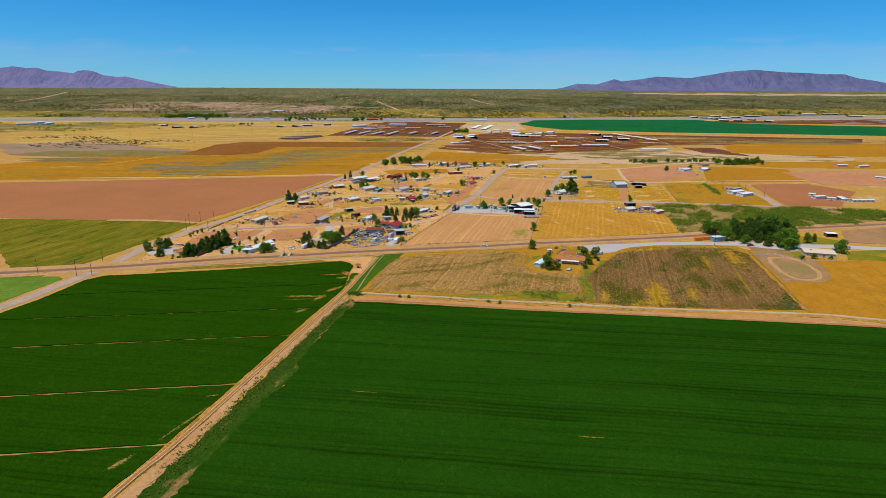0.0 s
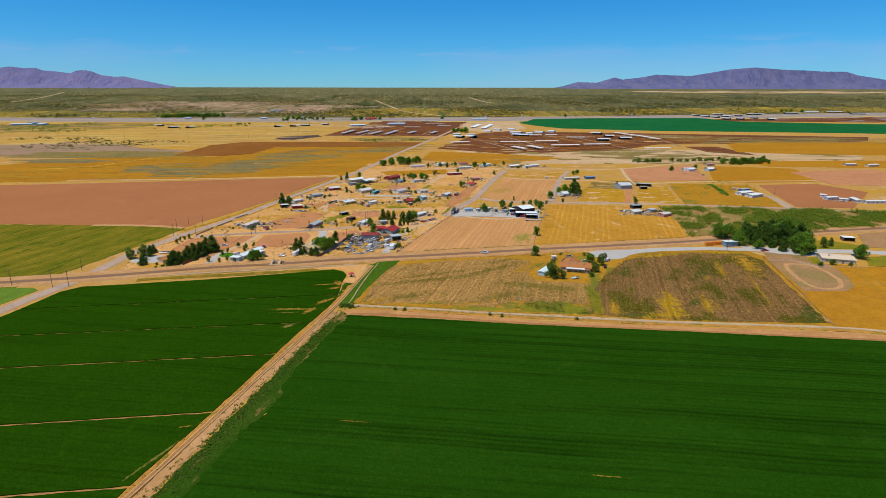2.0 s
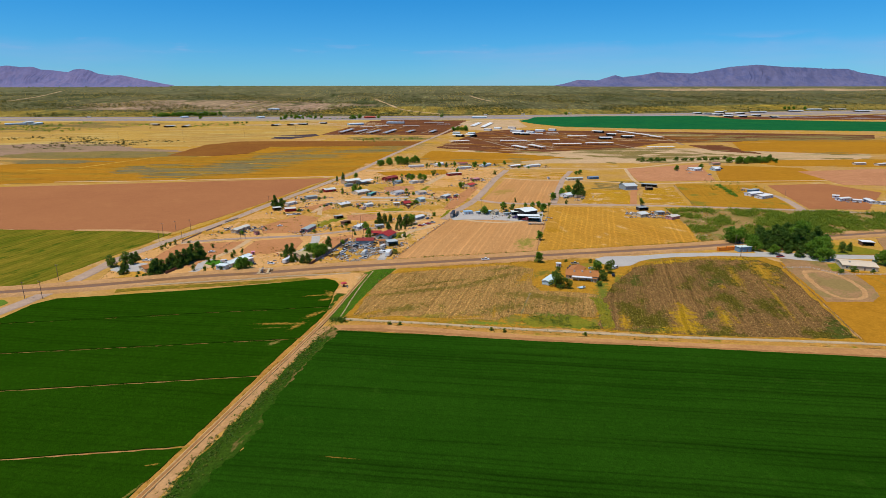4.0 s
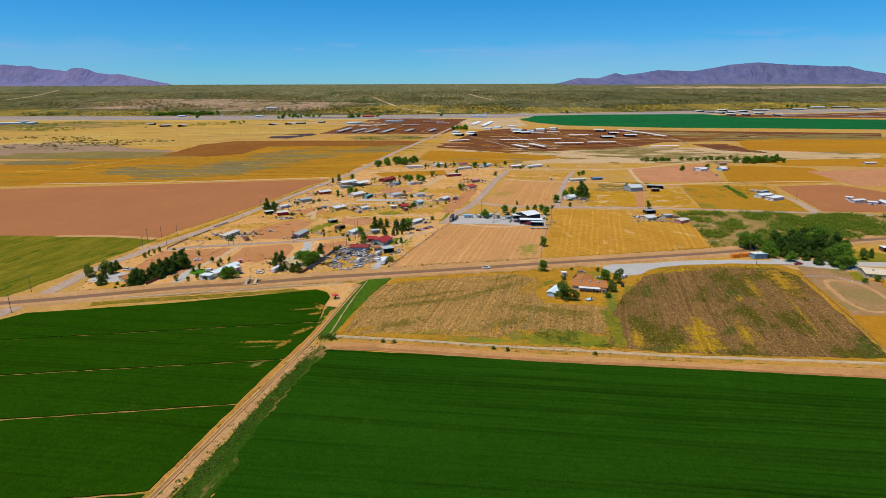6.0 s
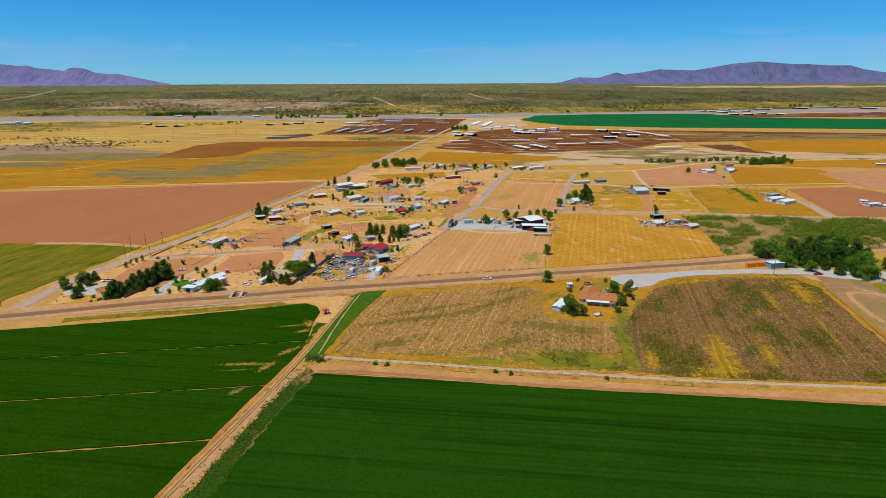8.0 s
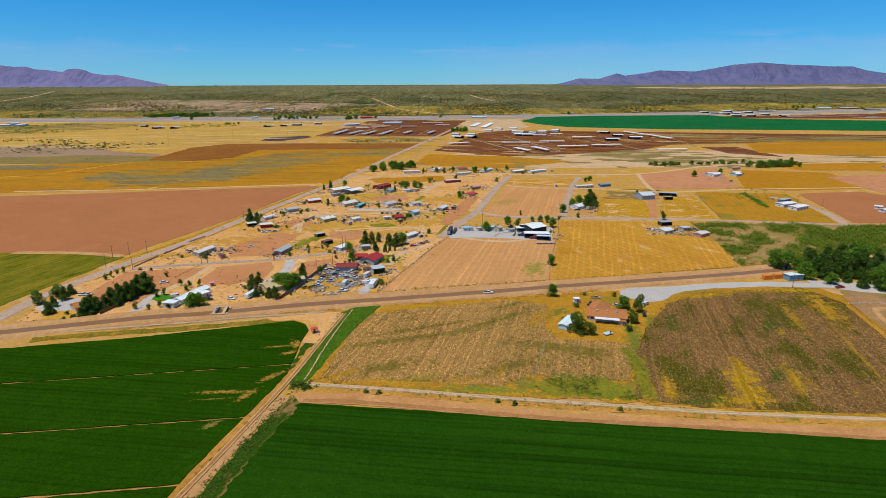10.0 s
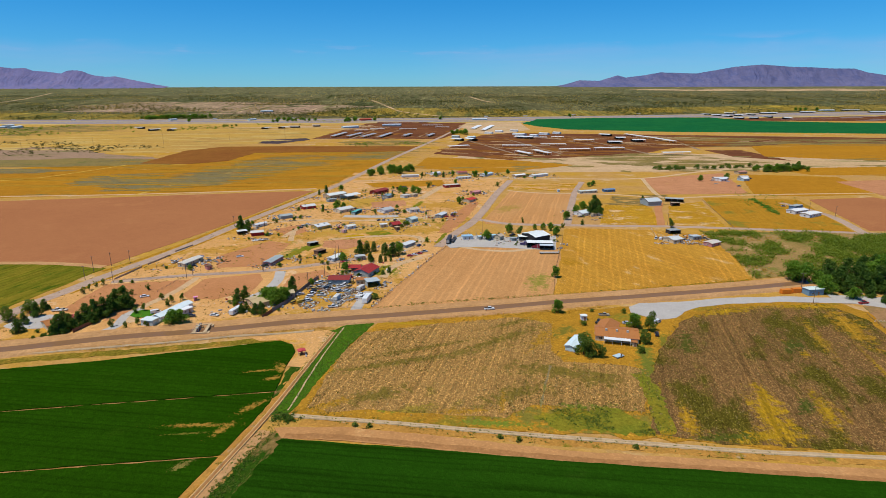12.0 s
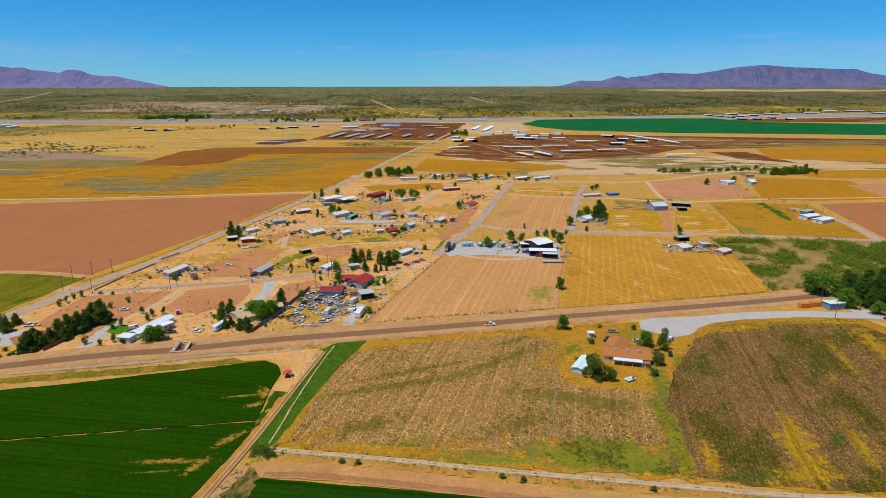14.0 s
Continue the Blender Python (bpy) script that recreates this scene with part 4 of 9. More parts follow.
lane("lane", [(-83.8, 573.1), (-50.8, 582.9), (-19.3, 584.4), (-10.0, 572.8), (-12.4, 558.7), (-25.0, 535.8)], 4.5, M_ROAD, 0.09, "pale dirt lane through dry grass")
lane("lane", [(-164.1, 625.9), (-122.7, 642.3), (-63.3, 642.0), (-9.3, 654.9), (11.1, 683.2)], 4.5, M_ROAD, 0.09, "pale dirt lane between houses")
lane("lane", [(-112.6, 568.5), (-117.2, 593.6), (-116.9, 610.0), (-103.8, 646.5)], 4, M_ROAD, 0.09, "pale dirt drive between houses")
lane("lane", [(-86.2, 659.8), (-55.2, 657.4), (-35.0, 659.6)], 9, M_GRAVEL, 0.09, "grey gravel parking strip")
lane("lane", [(-109.0, 870.7), (-9.8, 888.0), (96.6, 896.5)], 6, M_ROAD, 0.09, "pale dirt street")
lane("lane", [(-18.2, 744.4), (-1.4, 805.0), (11.8, 839.9)], 8, M_ROAD, 0.09, "pale dirt street")
lane("lane", [(356.5, 718.4), (362.3, 691.3), (365.6, 648.3), (351.2, 587.9)], 7, M_ASPH, 0.09, "grey paved farm drive")
lane("lane", [(195.2, 616.1), (207.0, 651.4), (220.1, 692.2), (232.3, 719.2)], 6, M_LOT, 0.09, "bare dirt farm drive")
lane("lane", [(269.2, 885.6), (250.1, 792.2), (244.1, 742.7)], 4, M_ROAD, 0.09, "pale dirt field track")
lane("lane", [(95.5, 887.1), (164.4, 886.5), (274.5, 890.3), (423.6, 972.0), (659.7, 999.3)], 5, M_ROAD, 0.09, "pale dirt farm road", step=20)
lane("lane", [(82.1, 797.1), (117.6, 779.2), (160.4, 775.5), (201.7, 768.5), (255.3, 748.8), (346.6, 764.1), (492.0, 773.1)], 4, M_ROAD, 0.085, "pale dirt farm track", step=15)
streaks("dry_streaks", [(83.7, 811.8), (97.4, 843.3), (181.4, 851.0), (156.5, 785.8)], 40, 24, 4, -10, M_DUST, 0.07, "bare dirt streaks in the grass lot", "field", 36)
streaks("dry_streaks", [(201.7, 768.5), (256.8, 768.1), (228.2, 708.1), (172.7, 708.4)], 60, 16, 3, -10, M_RANGE, 0.05, "weedy streaks by the barn", "field", 37)
lane("lane", [(-31.2, 477.3), (-28.7, 493.1), (-24.7, 504.3), (-18.6, 511.4), (-8.7, 522.6)], 5, M_ROAD, 0.09, "pale dirt drive behind the red-roofed house")
lane("worn_track", [(53.2, 357.2), (47.8, 339.6), (43.5, 323.8)], 0.8, M_SCRUB, 0.1, "pale worn strip in the stubble", "path", jit=0.4, step=3)
lane("turning_track", [(14.6, 557.1), (30.5, 543.9), (53.9, 538.2), (74.8, 545.1), (90.8, 555.3)], 4, M_ROAD, 0.09, "pale curved truck track on the field", "path", step=4)
lane("field_verge", [(-32.7, 420.0), (18.7, 430.1), (70.8, 441.7), (141.0, 457.8), (199.7, 470.7)], 4, M_YARD, 0.085, "yellow grass along the canal bank", "verge", jit=0.9, step=3)
lane("road_verge", [(-211.0, 449.0), (-203.4, 482.2), (-190.6, 523.0), (-180.0, 565.0), (-158.3, 664.9), (-130.6, 789.4)], 1.6, M_YARD, 0.08, "yellow grass along the road", "verge", jit=0.7, step=4)
lane("road_verge", [(-217.0, 492.0), (-203.0, 528.0), (-192.0, 570.0), (-184.6, 610.0), (-170.6, 668.0), (-158.6, 720.0), (-143.6, 792.0)], 2.4, M_YARD, 0.08, "yellow grass along the road", "verge", jit=0.7, step=4)
lane("headland", [(-304.8, 511.3), (-259.3, 509.9), (-221.1, 501.6)], 6, M_BANK, 0.08, "bare tan headland beside the crop", "verge", jit=0.6, step=4)
plot("dirt_lot", [(-69.2, 726.8), (-34.4, 738.4), (-30.1, 709.7), (-62.3, 693.9)], M_SOIL, 0.05, "bare pinkish dirt lot", "yard", jit=1)
plot("dirt_lot", [(13.5, 659.3), (39.4, 737.9), (44.2, 720.4), (24.5, 635.1), (11.5, 594.7), (2.6, 594.8)], M_LOT, 0.05, "bare reddish dirt lot by the paved road", "yard", jit=1)
plot("dirt_lot", [(-87.1, 568.4), (-62.6, 574.7), (-51.8, 558.9), (-65.9, 544.3), (-83.2, 550.1)], M_SOIL, 0.05, "bare pinkish dirt yard", "yard", jit=1)
plot("dirt_lot", [(-136.7, 606.3), (-118.5, 625.6), (-105.8, 602.5), (-116.1, 581.5)], M_LOT, 0.05, "bare reddish dirt yard", "yard", jit=1)
plot("grass_lot", [(-57.7, 595.1), (-43.2, 602.2), (-33.1, 591.4), (-49.7, 581.2)], M_RANGE3, 0.055, "yellow-green watered grass lot", "yard", jit=1.2, step=3)
plot("grass_lot", [(-99.5, 550.2), (-92.1, 562.1), (-86.1, 556.0), (-92.7, 538.8)], M_RANGE3, 0.055, "yellow-green weedy lot", "yard", jit=1.2, step=3)
lane("weed_verge", [(-56.2, 362.1), (-56.6, 348.0), (-56.8, 336.4), (-57.4, 325.9)], 3.6, M_WEEDY, 0.05, "green and yellow weeds between crop and ditch", "verge", jit=0.9, step=3)
plot("grass_lot", [(-108.0, 524.0), (-103.0, 538.0), (-97.5, 552.0), (-94.0, 549.0), (-97.0, 534.0), (-101.0, 521.0)], M_RANGE3, 0.055, "yellow-green weedy strip on a dirt lot", "yard", jit=1.0, step=2)
plot("lawn", [(-40.5, 489.0), (-33.0, 481.5), (-26.0, 485.0), (-23.0, 495.0), (-27.0, 503.0), (-34.0, 503.0)], M_RANGE3, 0.055, "patchy green yard beside the red-roofed house", "lawn", jit=0.8, step=2)
plot("grass_lot", [(0.5, 560.0), (3.0, 572.0), (7.5, 592.0), (10.5, 592.0), (7.0, 573.0), (3.5, 561.0)], M_RANGE3, 0.055, "green weeds beside the village road", "verge", jit=0.8, step=2)
plot("grass_lot", [(-30.0, 684.0), (-24.0, 706.0), (-17.0, 732.0), (-12.0, 730.0), (-19.0, 704.0), (-25.0, 683.0)], M_RANGE3, 0.055, "strip of green weeds between lots", "yard", jit=1.4, step=3)
plot("grass_lot", [(-76.0, 575.0), (-70.0, 586.0), (-58.0, 588.0), (-56.0, 579.0), (-66.0, 573.0)], M_GOLDW, 0.055, "bright yellow weedy lot", "yard", jit=1.2, step=2)
lane("lane", [(-122.0, 580.0), (-119.0, 600.0), (-112.0, 622.0), (-92.1, 637.8), (-72.0, 640.0), (-33.6, 641.8)], 4, M_ROAD, 0.09, "pale dirt lane between yards")
plot("gravel_apron", [(-210.9, 416.2), (-198.0, 416.1), (-189.2, 407.3), (-194.8, 398.4), (-206.2, 396.3), (-215.1, 401.5)], M_GRAVEL, 0.06, "grey gravel apron among the trees", "yard", jit=0.8, step=3)
lane("lane", [(-163.4, 391.8), (-159.1, 397.4), (-158.2, 404.8), (-160.7, 415.8), (-156.8, 425.0)], 4.5, M_GRAVEL, 0.09, "pale gravel drive curving round the lawn")
# near fields
plot("dry_verge", [(-49.3, 318.8), (-36.6, 377.5), (-26.5, 403.9), (40.6, 415.6), (98.9, 424.0), (163.0, 437.5), (222.8, 437.3), (231.6, 418.1), (198.3, 287.4), (100.4, 300.4), (38.3, 308.5), (-40.4, 317.9)], M_YARD, 0.03, "orange-yellow dry grass with green weeds", "ground", jit=1.5)
plot("stubble_field", [(-44.2, 323.9), (-41.9, 344.7), (-37.9, 371.4), (-31.6, 392.9), (1.7, 402.6), (45.6, 411.5), (61.9, 403.1), (56.1, 372.2), (59.6, 360.7), (85.7, 357.1), (93.0, 353.6), (81.7, 320.5), (68.3, 321.2), (40.4, 325.4), (29.8, 316.5), (3.7, 319.7), (-19.3, 322.5), (-34.2, 320.6)], M_STUBBLE, 0.05, "brown corn stubble field with dry stalks", jit=0.8, step=4)
plot("stubble_field", [(79.7, 306.4), (88.4, 337.6), (104.9, 372.1), (129.3, 406.1), (156.3, 423.8), (217.6, 429.6), (224.7, 407.1), (199.0, 294.0), (160.9, 295.2), (101.1, 300.1)], M_STUBBLE2, 0.05, "dark brown weedy stubble with yellow patches", jit=0.8, step=4)
plot("golden_field", [(231.6, 418.1), (260.5, 398.8), (287.6, 390.6), (317.3, 394.0), (409.7, 392.6), (280.0, 257.8), (199.5, 287.4)], M_GOLD2, 0.055, "golden dry grass field", jit=0.5)
plot("paddock", [(235.9, 425.9), (259.6, 423.0), (263.0, 408.0), (264.0, 391.2), (259.0, 368.0), (251.0, 351.1), (241.1, 342.4), (215.1, 342.2), (222.0, 372.0), (227.4, 400.4)], M_PADDOCK, 0.07, "bare pinkish-brown riding paddock", "ground", jit=0.5, step=3)
lane("paddock_track", [(238.0, 398.0), (248.0, 396.0), (253.0, 384.0), (249.0, 362.0), (240.0, 349.0), (229.0, 347.0), (225.0, 356.0), (228.0, 376.0), (233.0, 392.0), (238.0, 398.0)], 3, M_BANK, 0.07, "worn oval riding track", "path", jit=0.4, step=3)
for pts in ([(274.0, 398.0), (267.0, 365.0), (252.0, 316.0), (240.0, 285.0)], [(279.0, 392.0), (270.0, 350.0), (258.0, 300.0), (250.0, 275.0)], [(296.0, 380.0), (280.0, 330.0), (268.0, 290.0)]):
    lane("wheel_track", pts, 1.2, M_GOLD3, 0.07, "faint wheel track through golden grass", "path", jit=0.3, step=4)
plot("weed_patch", [(40.0, 318.0), (52.0, 322.5), (72.0, 323.0), (80.0, 314.0), (80.0, 305.5), (62.0, 307.0), (46.0, 310.0)], M_RANGE3, 0.06, "lush yellow-green weeds by the ditch", "weeds", jit=1.6, step=2)
plot("weed_patch", [(85.0, 350.0), (91.0, 349.0), (92.5, 334.0), (89.5, 318.0), (87.0, 306.0), (82.0, 306.0), (84.5, 322.0), (86.5, 338.0)], M_RANGE3, 0.06, "strip of green weeds between stubble fields", "weeds", jit=1.2, step=2)
plot("lawn", [(303.9, 414.6), (336.6, 419.9), (364.0, 415.7), (342.2, 388.7), (314.1, 389.7), (289.6, 393.5)], M_RANGE3, 0.08, "yellow-green lawn beside the ranch house", "lawn", jit=0.5)
plot("lawn", [(277.2, 435.5), (310.4, 436.1), (320.8, 445.0), (307.5, 461.4), (294.2, 461.1)], M_RANGE3, 0.08, "yellow-green lawn among the trees", "lawn", jit=0.5)
plot("lawn", [(260.2, 412.3), (269.3, 415.6), (260.0, 397.3), (254.2, 397.2)], M_RANGE3, 0.085, "small green lawn at the house corner", "lawn", jit=0.4)
plot("brown_field", [(343.7, 482.0), (392.8, 495.7), (484.5, 513.3), (416.2, 436.3), (349.1, 436.8), (322.1, 441.5)], M_PADDOCK, 0.06, "bare pinkish soil field beside the canal", jit=0.6)
plot("gravel_yard", [(108.2, 425.6), (116.0, 431.5), (138.0, 433.1), (167.3, 439.1), (203.0, 441.6), (237.1, 437.7), (252.5, 431.4), (280.2, 422.7), (273.4, 414.7), (246.2, 422.9), (234.2, 429.8), (197.8, 432.7), (162.7, 429.4), (146.6, 425.3), (136.0, 418.8), (128.1, 410.2), (116.8, 407.3), (106.6, 417.4)], M_GRAVEL, 0.07, "pale grey gravel yard", "yard", jit=0.4)
lane("gravel_lane", [(227.0, 439.8), (271.6, 432.0), (305.0, 429.2), (339.0, 423.2), (405.6, 410.2)], 9, M_GRAVEL, 0.08, "pale gravel lane", step=10)
# green fields in strips
rng = random.Random(8)
WEST = [(p.x + rng.uniform(-0.5, 1.3) + 1.6 * noise.noise(Vector((p.x * 0.1, p.y * 0.1, 3))), p.y) for p in smooth_line([(-79.0, 138.8), (-76.4, 152.0), (-72.5, 172.0), (-68.5, 193.0), (-66.0, 205.0), (-61.5, 218.0), (-62.0, 232.0), (-57.5, 262.0), (-52.0, 286.0), (-48.5, 302.0)], 1.6)]
plot("crop_field", [(-300.0, -300.0), (-118.0, -80.0)] + WEST + [(-47.5, 303.8), (10.2, 296.6), (45.4, 291.2), (126.2, 282.4), (227.2, 269.5), (420.0, 253.0), (420.0, -300.0)], M_CROP, 0.0, "dense dark green crop field with faint rows", jit=0.22, step=4.0, tall=0.3)
STRIPS = [(-214.7, 348.3), (-193.9, 352.1), (-143.0, 362.6), (-69.9, 382.9), (-63.2, 378.6), (-60.1, 371.4), (-60.6, 357.3), (-59.3, 337.1), (-58.8, 326.9), (-61.6, 312.0), (-69.0, 280.9), (-75.9, 244.9), (-82.0, 214.3), (-89.7, 178.3), (-94.7, 156.0), (-98.2, 141.8), (-146.0, 60.0), (-420.0, 60.0), (-250.6, 251.7), (-233.9, 283.6), (-227.5, 305.0), (-224.3, 325.3), (-222.5, 339.1)]
BUNDS = [((-234.4, 310.4), (-58.0, 335.6)), ((-243.1, 272.6), (-65.0, 294.3)), ((-225.9, 238.5), (-73.0, 257.7)), ((-190.1, 195.9), (-82.5, 209.3)), ((-159.8, 159.7), (-91.0, 168.0))]


def clip(pts, a, b, shift):
    """The part of a plot that lies north of the line a-b moved by shift, or south of it when shift is negative."""
    side = 1 if shift > 0 else -1
    dx, dy = b[0] - a[0], b[1] - a[1]
    k = math.hypot(dx, dy)

    def d(p):
        return side * ((dx * (p[1] - a[1]) - dy * (p[0] - a[0])) / k - shift)
    out = []
    for p, q in zip(pts, pts[1:] + pts[:1]):
        if d(p) >= 0:
            out.append(p)
        if (d(p) >= 0) != (d(q) >= 0):
            u = d(p) / (d(p) - d(q))
            out.append((p[0] + (q[0] - p[0]) * u, p[1] + (q[1] - p[1]) * u))
    return out


rest = STRIPS
for (a, b), gap in zip(BUNDS, (0.42, 0.45, 0.52, 0.6, 0.6)):
    plot("crop_strip", clip(rest, a, b, gap), M_CROPB, 0.0, "dense dark green crop strip beside a low bund", jit=0.28, step=3.0, tall=0.26)
    rest = clip(rest, a, b, -gap)
plot("crop_strip", rest, M_CROPB, 0.0, "dense dark green crop strip beside a low bund", jit=0.28, step=3.0, tall=0.26)


def bund(a, b):
    line = smooth_line([a, ((a[0] + b[0]) / 2, (a[1] + b[1]) / 2), b], 4)
    land("bund", sweep(line, [(-0.9, 0.0), (-0.4, 0.10), (0.0, 0.14), (0.4, 0.10), (0.9, 0.0)], 0.1, 5), M_TRACK, "low tan earth bund between crop strips", "bund", group="bunds")


for a, b in BUNDS:
    bund(a, b)


# irrigation ditch with concrete lips, and the dirt beside it
lane("dirt_verge", [(-99.8, 133.1), (-95.2, 155.0), (-89.5, 181.0), (-84.0, 208.0), (-76.0, 246.1), (-66.3, 290.6), (-57.2, 327.7), (-53.6, 352.0)], 4.4, M_VERGE, 0.02, "bare orange-tan dirt along the ditch", jit=0.8, step=2.5)
lane("dirt_verge", [(-92.2, 133.1), (-88.0, 155.0), (-82.5, 181.0), (-78.0, 208.0), (-70.0, 246.1), (-62.3, 285.6), (-54.9, 309.0)], 3.4, M_BANK, 0.015, "bare pinkish dirt along the ditch", jit=0.9, step=2.5)
plot("weed_verge", [(-89.0, 138.0), (-85.8, 153.0), (-81.5, 172.0), (-76.3, 199.0), (-72.7, 216.0), (-68.3, 238.0), (-62.5, 268.0), (-56.5, 296.0), (-52.5, 308.0), (-46.0, 304.0), (-51.0, 284.0), (-56.0, 261.0), (-60.5, 232.0), (-59.5, 218.0), (-65.0, 203.0), (-67.5, 192.0), (-72.0, 170.0), (-75.5, 150.0), (-77.5, 138.0)], M_WEEDY, 0.05, "weedy green and bare strip along the crop", "verge", jit=0.8, step=2.5)


def ditch(name, pts, w, label, cover):
    """A concrete-lined channel between low lips."""
    h = w / 2
    sec = [(-h - 0.5, 0.1), (-h - 0.3, 0.55), (-h, 0.6), (-h * 0.4, 0.2), (h * 0.4, 0.2), (h, 0.6), (h + 0.3, 0.55), (h + 0.5, 0.1)]
    if cover is M_LIP:
        # dark brown strip along the ditch floor
        land("ditch_bed", sweep(smooth_line(list(pts), 5), [(-h * 0.62, 0.36), (h * 0.62, 0.36)], 0.04, 2), M_RUT, "dark brown bed of the ditch", "ditch")
    return land(name, sweep(smooth_line(list(pts), 5), sec, 0.05, 2), cover, label, "ditch")


ditch("irrigation_ditch", [(-112.0, 60.0), (-96.0, 141.8), (-89.5, 165.1), (-82.5, 197.3), (-73.0, 242.5), (-65.1, 278.6), (-56.7, 320.6), (-51.9, 353.1), (-46.0, 392.2)], 1.3, "pale dirt-choked irrigation ditch", M_LIP)
ditch("irrigation_ditch", [(-48.8, 318.5), (-33.3, 316.3), (-7.0, 312.7), (28.7, 307.0), (79.0, 300.1), (113.7, 295.6), (197.0, 288.2), (232.8, 280.0), (287.9, 266.0)], 1.2, "pale concrete irrigation ditch", M_CONC)
ditch("irrigation_ditch", [(-194.0, 367.2), (-177.8, 370.6), (-150.8, 376.1), (-122.6, 381.3), (-93.7, 388.4), (-71.9, 391.3), (-56.6, 394.8)], 0.7, "thin pale concrete ditch above the crop", M_CONC)
lane("weed_verge", [(-189.0, 361.1), (-173.8, 365.3), (-147.1, 370.1), (-119.5, 375.0), (-87.1, 382.3), (-72.6, 385.1)], 4.5, M_GREENSTUB, 0.05, "yellow and green weeds along the crop", "verge", jit=0.8, step=3)
plot("field_track", [(-52.5, 310.6), (-28.6, 311.2), (10.3, 304.6), (46.6, 297.2), (113.0, 290.0), (197.0, 282.2), (232.0, 274.0), (290.0, 260.0), (290.0, 256.0), (229.4, 268.5), (155.7, 278.0), (98.1, 285.0), (45.4, 291.0), (10.2, 296.8), (-27.2, 303.0), (-48.3, 304.4)], M_PINKTRACK, 0.06, "tan dirt track along the crop", "track", jit=0.3, step=4)
lane("wheel_rut", [(-47.5, 306.0), (-27.2, 304.8), (10.2, 298.9), (45.4, 293.0), (98.1, 286.8), (155.7, 279.8), (229.4, 270.4)], 2.6, M_RUT, 0.06, "damp darker wheel rut in the dirt track", "track", jit=0.3, step=3)
lane("weed_verge", [(-44.0, 314.4), (-8.0, 310.2), (28.0, 304.4), (78.5, 297.6), (113.3, 293.2), (196.5, 285.6), (232.0, 277.5)], 2.6, M_VERGE, 0.05, "weedy tan strip between ditch and track", "verge", jit=0.6, step=2.5)
plot("grass_strip", [(-49.7, 393.0), (-40.9, 402.0), (-27.9, 404.5), (-36.6, 377.5), (-43.8, 345.5), (-47.4, 327.2), (-49.4, 320.7), (-56.5, 319.1)], M_GRASS, 0.06, "lush green grass strip between ditches", "verge", jit=0.5, step=2)
lane("grass_track", [(-42.5, 398.9), (-45.8, 374.9), (-48.6, 347.6), (-49.8, 328.9), (-50.6, 321.9)], 0.5, M_ROAD, 0.09, "thin pale track through the grass", "path", jit=0.1, step=3)

# canal between raised banks
CANAL = smooth_line([(-429.8, 321.4), (-347.2, 340.6), (-284.9, 351.9), (-220.1, 366.4), (-151.6, 386.3), (-114.6, 393.7), (-68.5, 405.3), (-15.3, 415.1), (41.7, 426.3), (72.1, 433.0), (135.9, 444.8), (205.7, 459.4), (302.7, 485.4), (401.2, 507.0), (553.0, 541.6), (932.0, 616.4)], 8)
land("canal_bank", sweep(CANAL, [(-11.5, 0.0), (-10.2, 0.9), (-4.6, 1.1), (-3.0, 0.25)], 0.25, 4), M_BANK, "tan packed dirt bank road along the canal", "bank")
land("canal_bank", sweep(CANAL, [(3.0, 0.25), (4.4, 1.1), (7.8, 0.9), (9.0, 0.0)], 0.25, 5), M_BANK, "tan packed dirt bank road along the canal", "bank")
land("water", sweep(CANAL, [(-3.4, 0.42), (3.4, 0.42)]), M_WATER, "still muddy brown canal water", "water")

# roads
lane("paved_road", [(-260.9, 248.4), (-240.6, 292.5), (-233.0, 328.3), (-225.5, 369.0), (-223.2, 425.0), (-217.6, 449.2), (-209.0, 482.0), (-195.5, 525.0), (-185.5, 565.6), (-178.0, 604.5), (-164.5, 664.9), (-152.5, 716.0), (-137.0, 786.0), (-119.4, 862.0), (-80.3, 1118.4), (-14.4, 1478.6), (94.6, 2120.1), (143.9, 2284.8)], 8, M_ASPH, 0.1, "worn pinkish asphalt road", step=12)
lane("lane", [(-198.7, 470.0), (-158.2, 482.8), (-109.6, 492.2), (-60.8, 515.2), (-47.2, 525.3)], 5, M_ASPH, 0.09, "pale gravel lane through the village")
lane("lane", [(-41.7, 406.5), (-39.2, 434.9), (-37.0, 451.3)], 5, M_GRAVEL, 0.09, "pale drive into the scrap yard")
lane("village_road", [(3.1, 549.8), (8.8, 566.4), (15.0, 586.0), (38.6, 652.4), (67.4, 776.1), (94.0, 873.5)], 7.5, M_ASPH, 0.1, "grey paved village road")
lane("village_road", [(38.2, 645.7), (63.5, 626.7), (110.2, 620.5), (202.4, 614.1), (254.5, 606.3), (354.7, 587.9), (421.1, 572.5)], 6, M_ASPH, 0.1, "narrow grey paved lane")
lane("lane", [(115.8, 624.4), (155.4, 775.5), (183.4, 859.5)], 6, M_ASPH, 0.1, "short paved side lane")
plot("truck_yard", [(7.2, 558.7), (12.7, 577.6), (28.2, 584.2), (71.1, 577.3), (98.4, 583.9), (90.0, 540.9), (66.5, 543.8), (46.9, 548.1), (22.6, 549.7), (12.4, 546.8)], M_GRAVEL, 0.08, "pale grey gravel truck yard", "yard", jit=0.5)
for off, wide in ((-70, 26), (-22, 44), (38, 44)):
    lane("highway", [(x, y + off) for x, y in HIGHWAY], wide, M_HIWAY, 0.9, "grey two-lane carriageway of the highway", step=60)
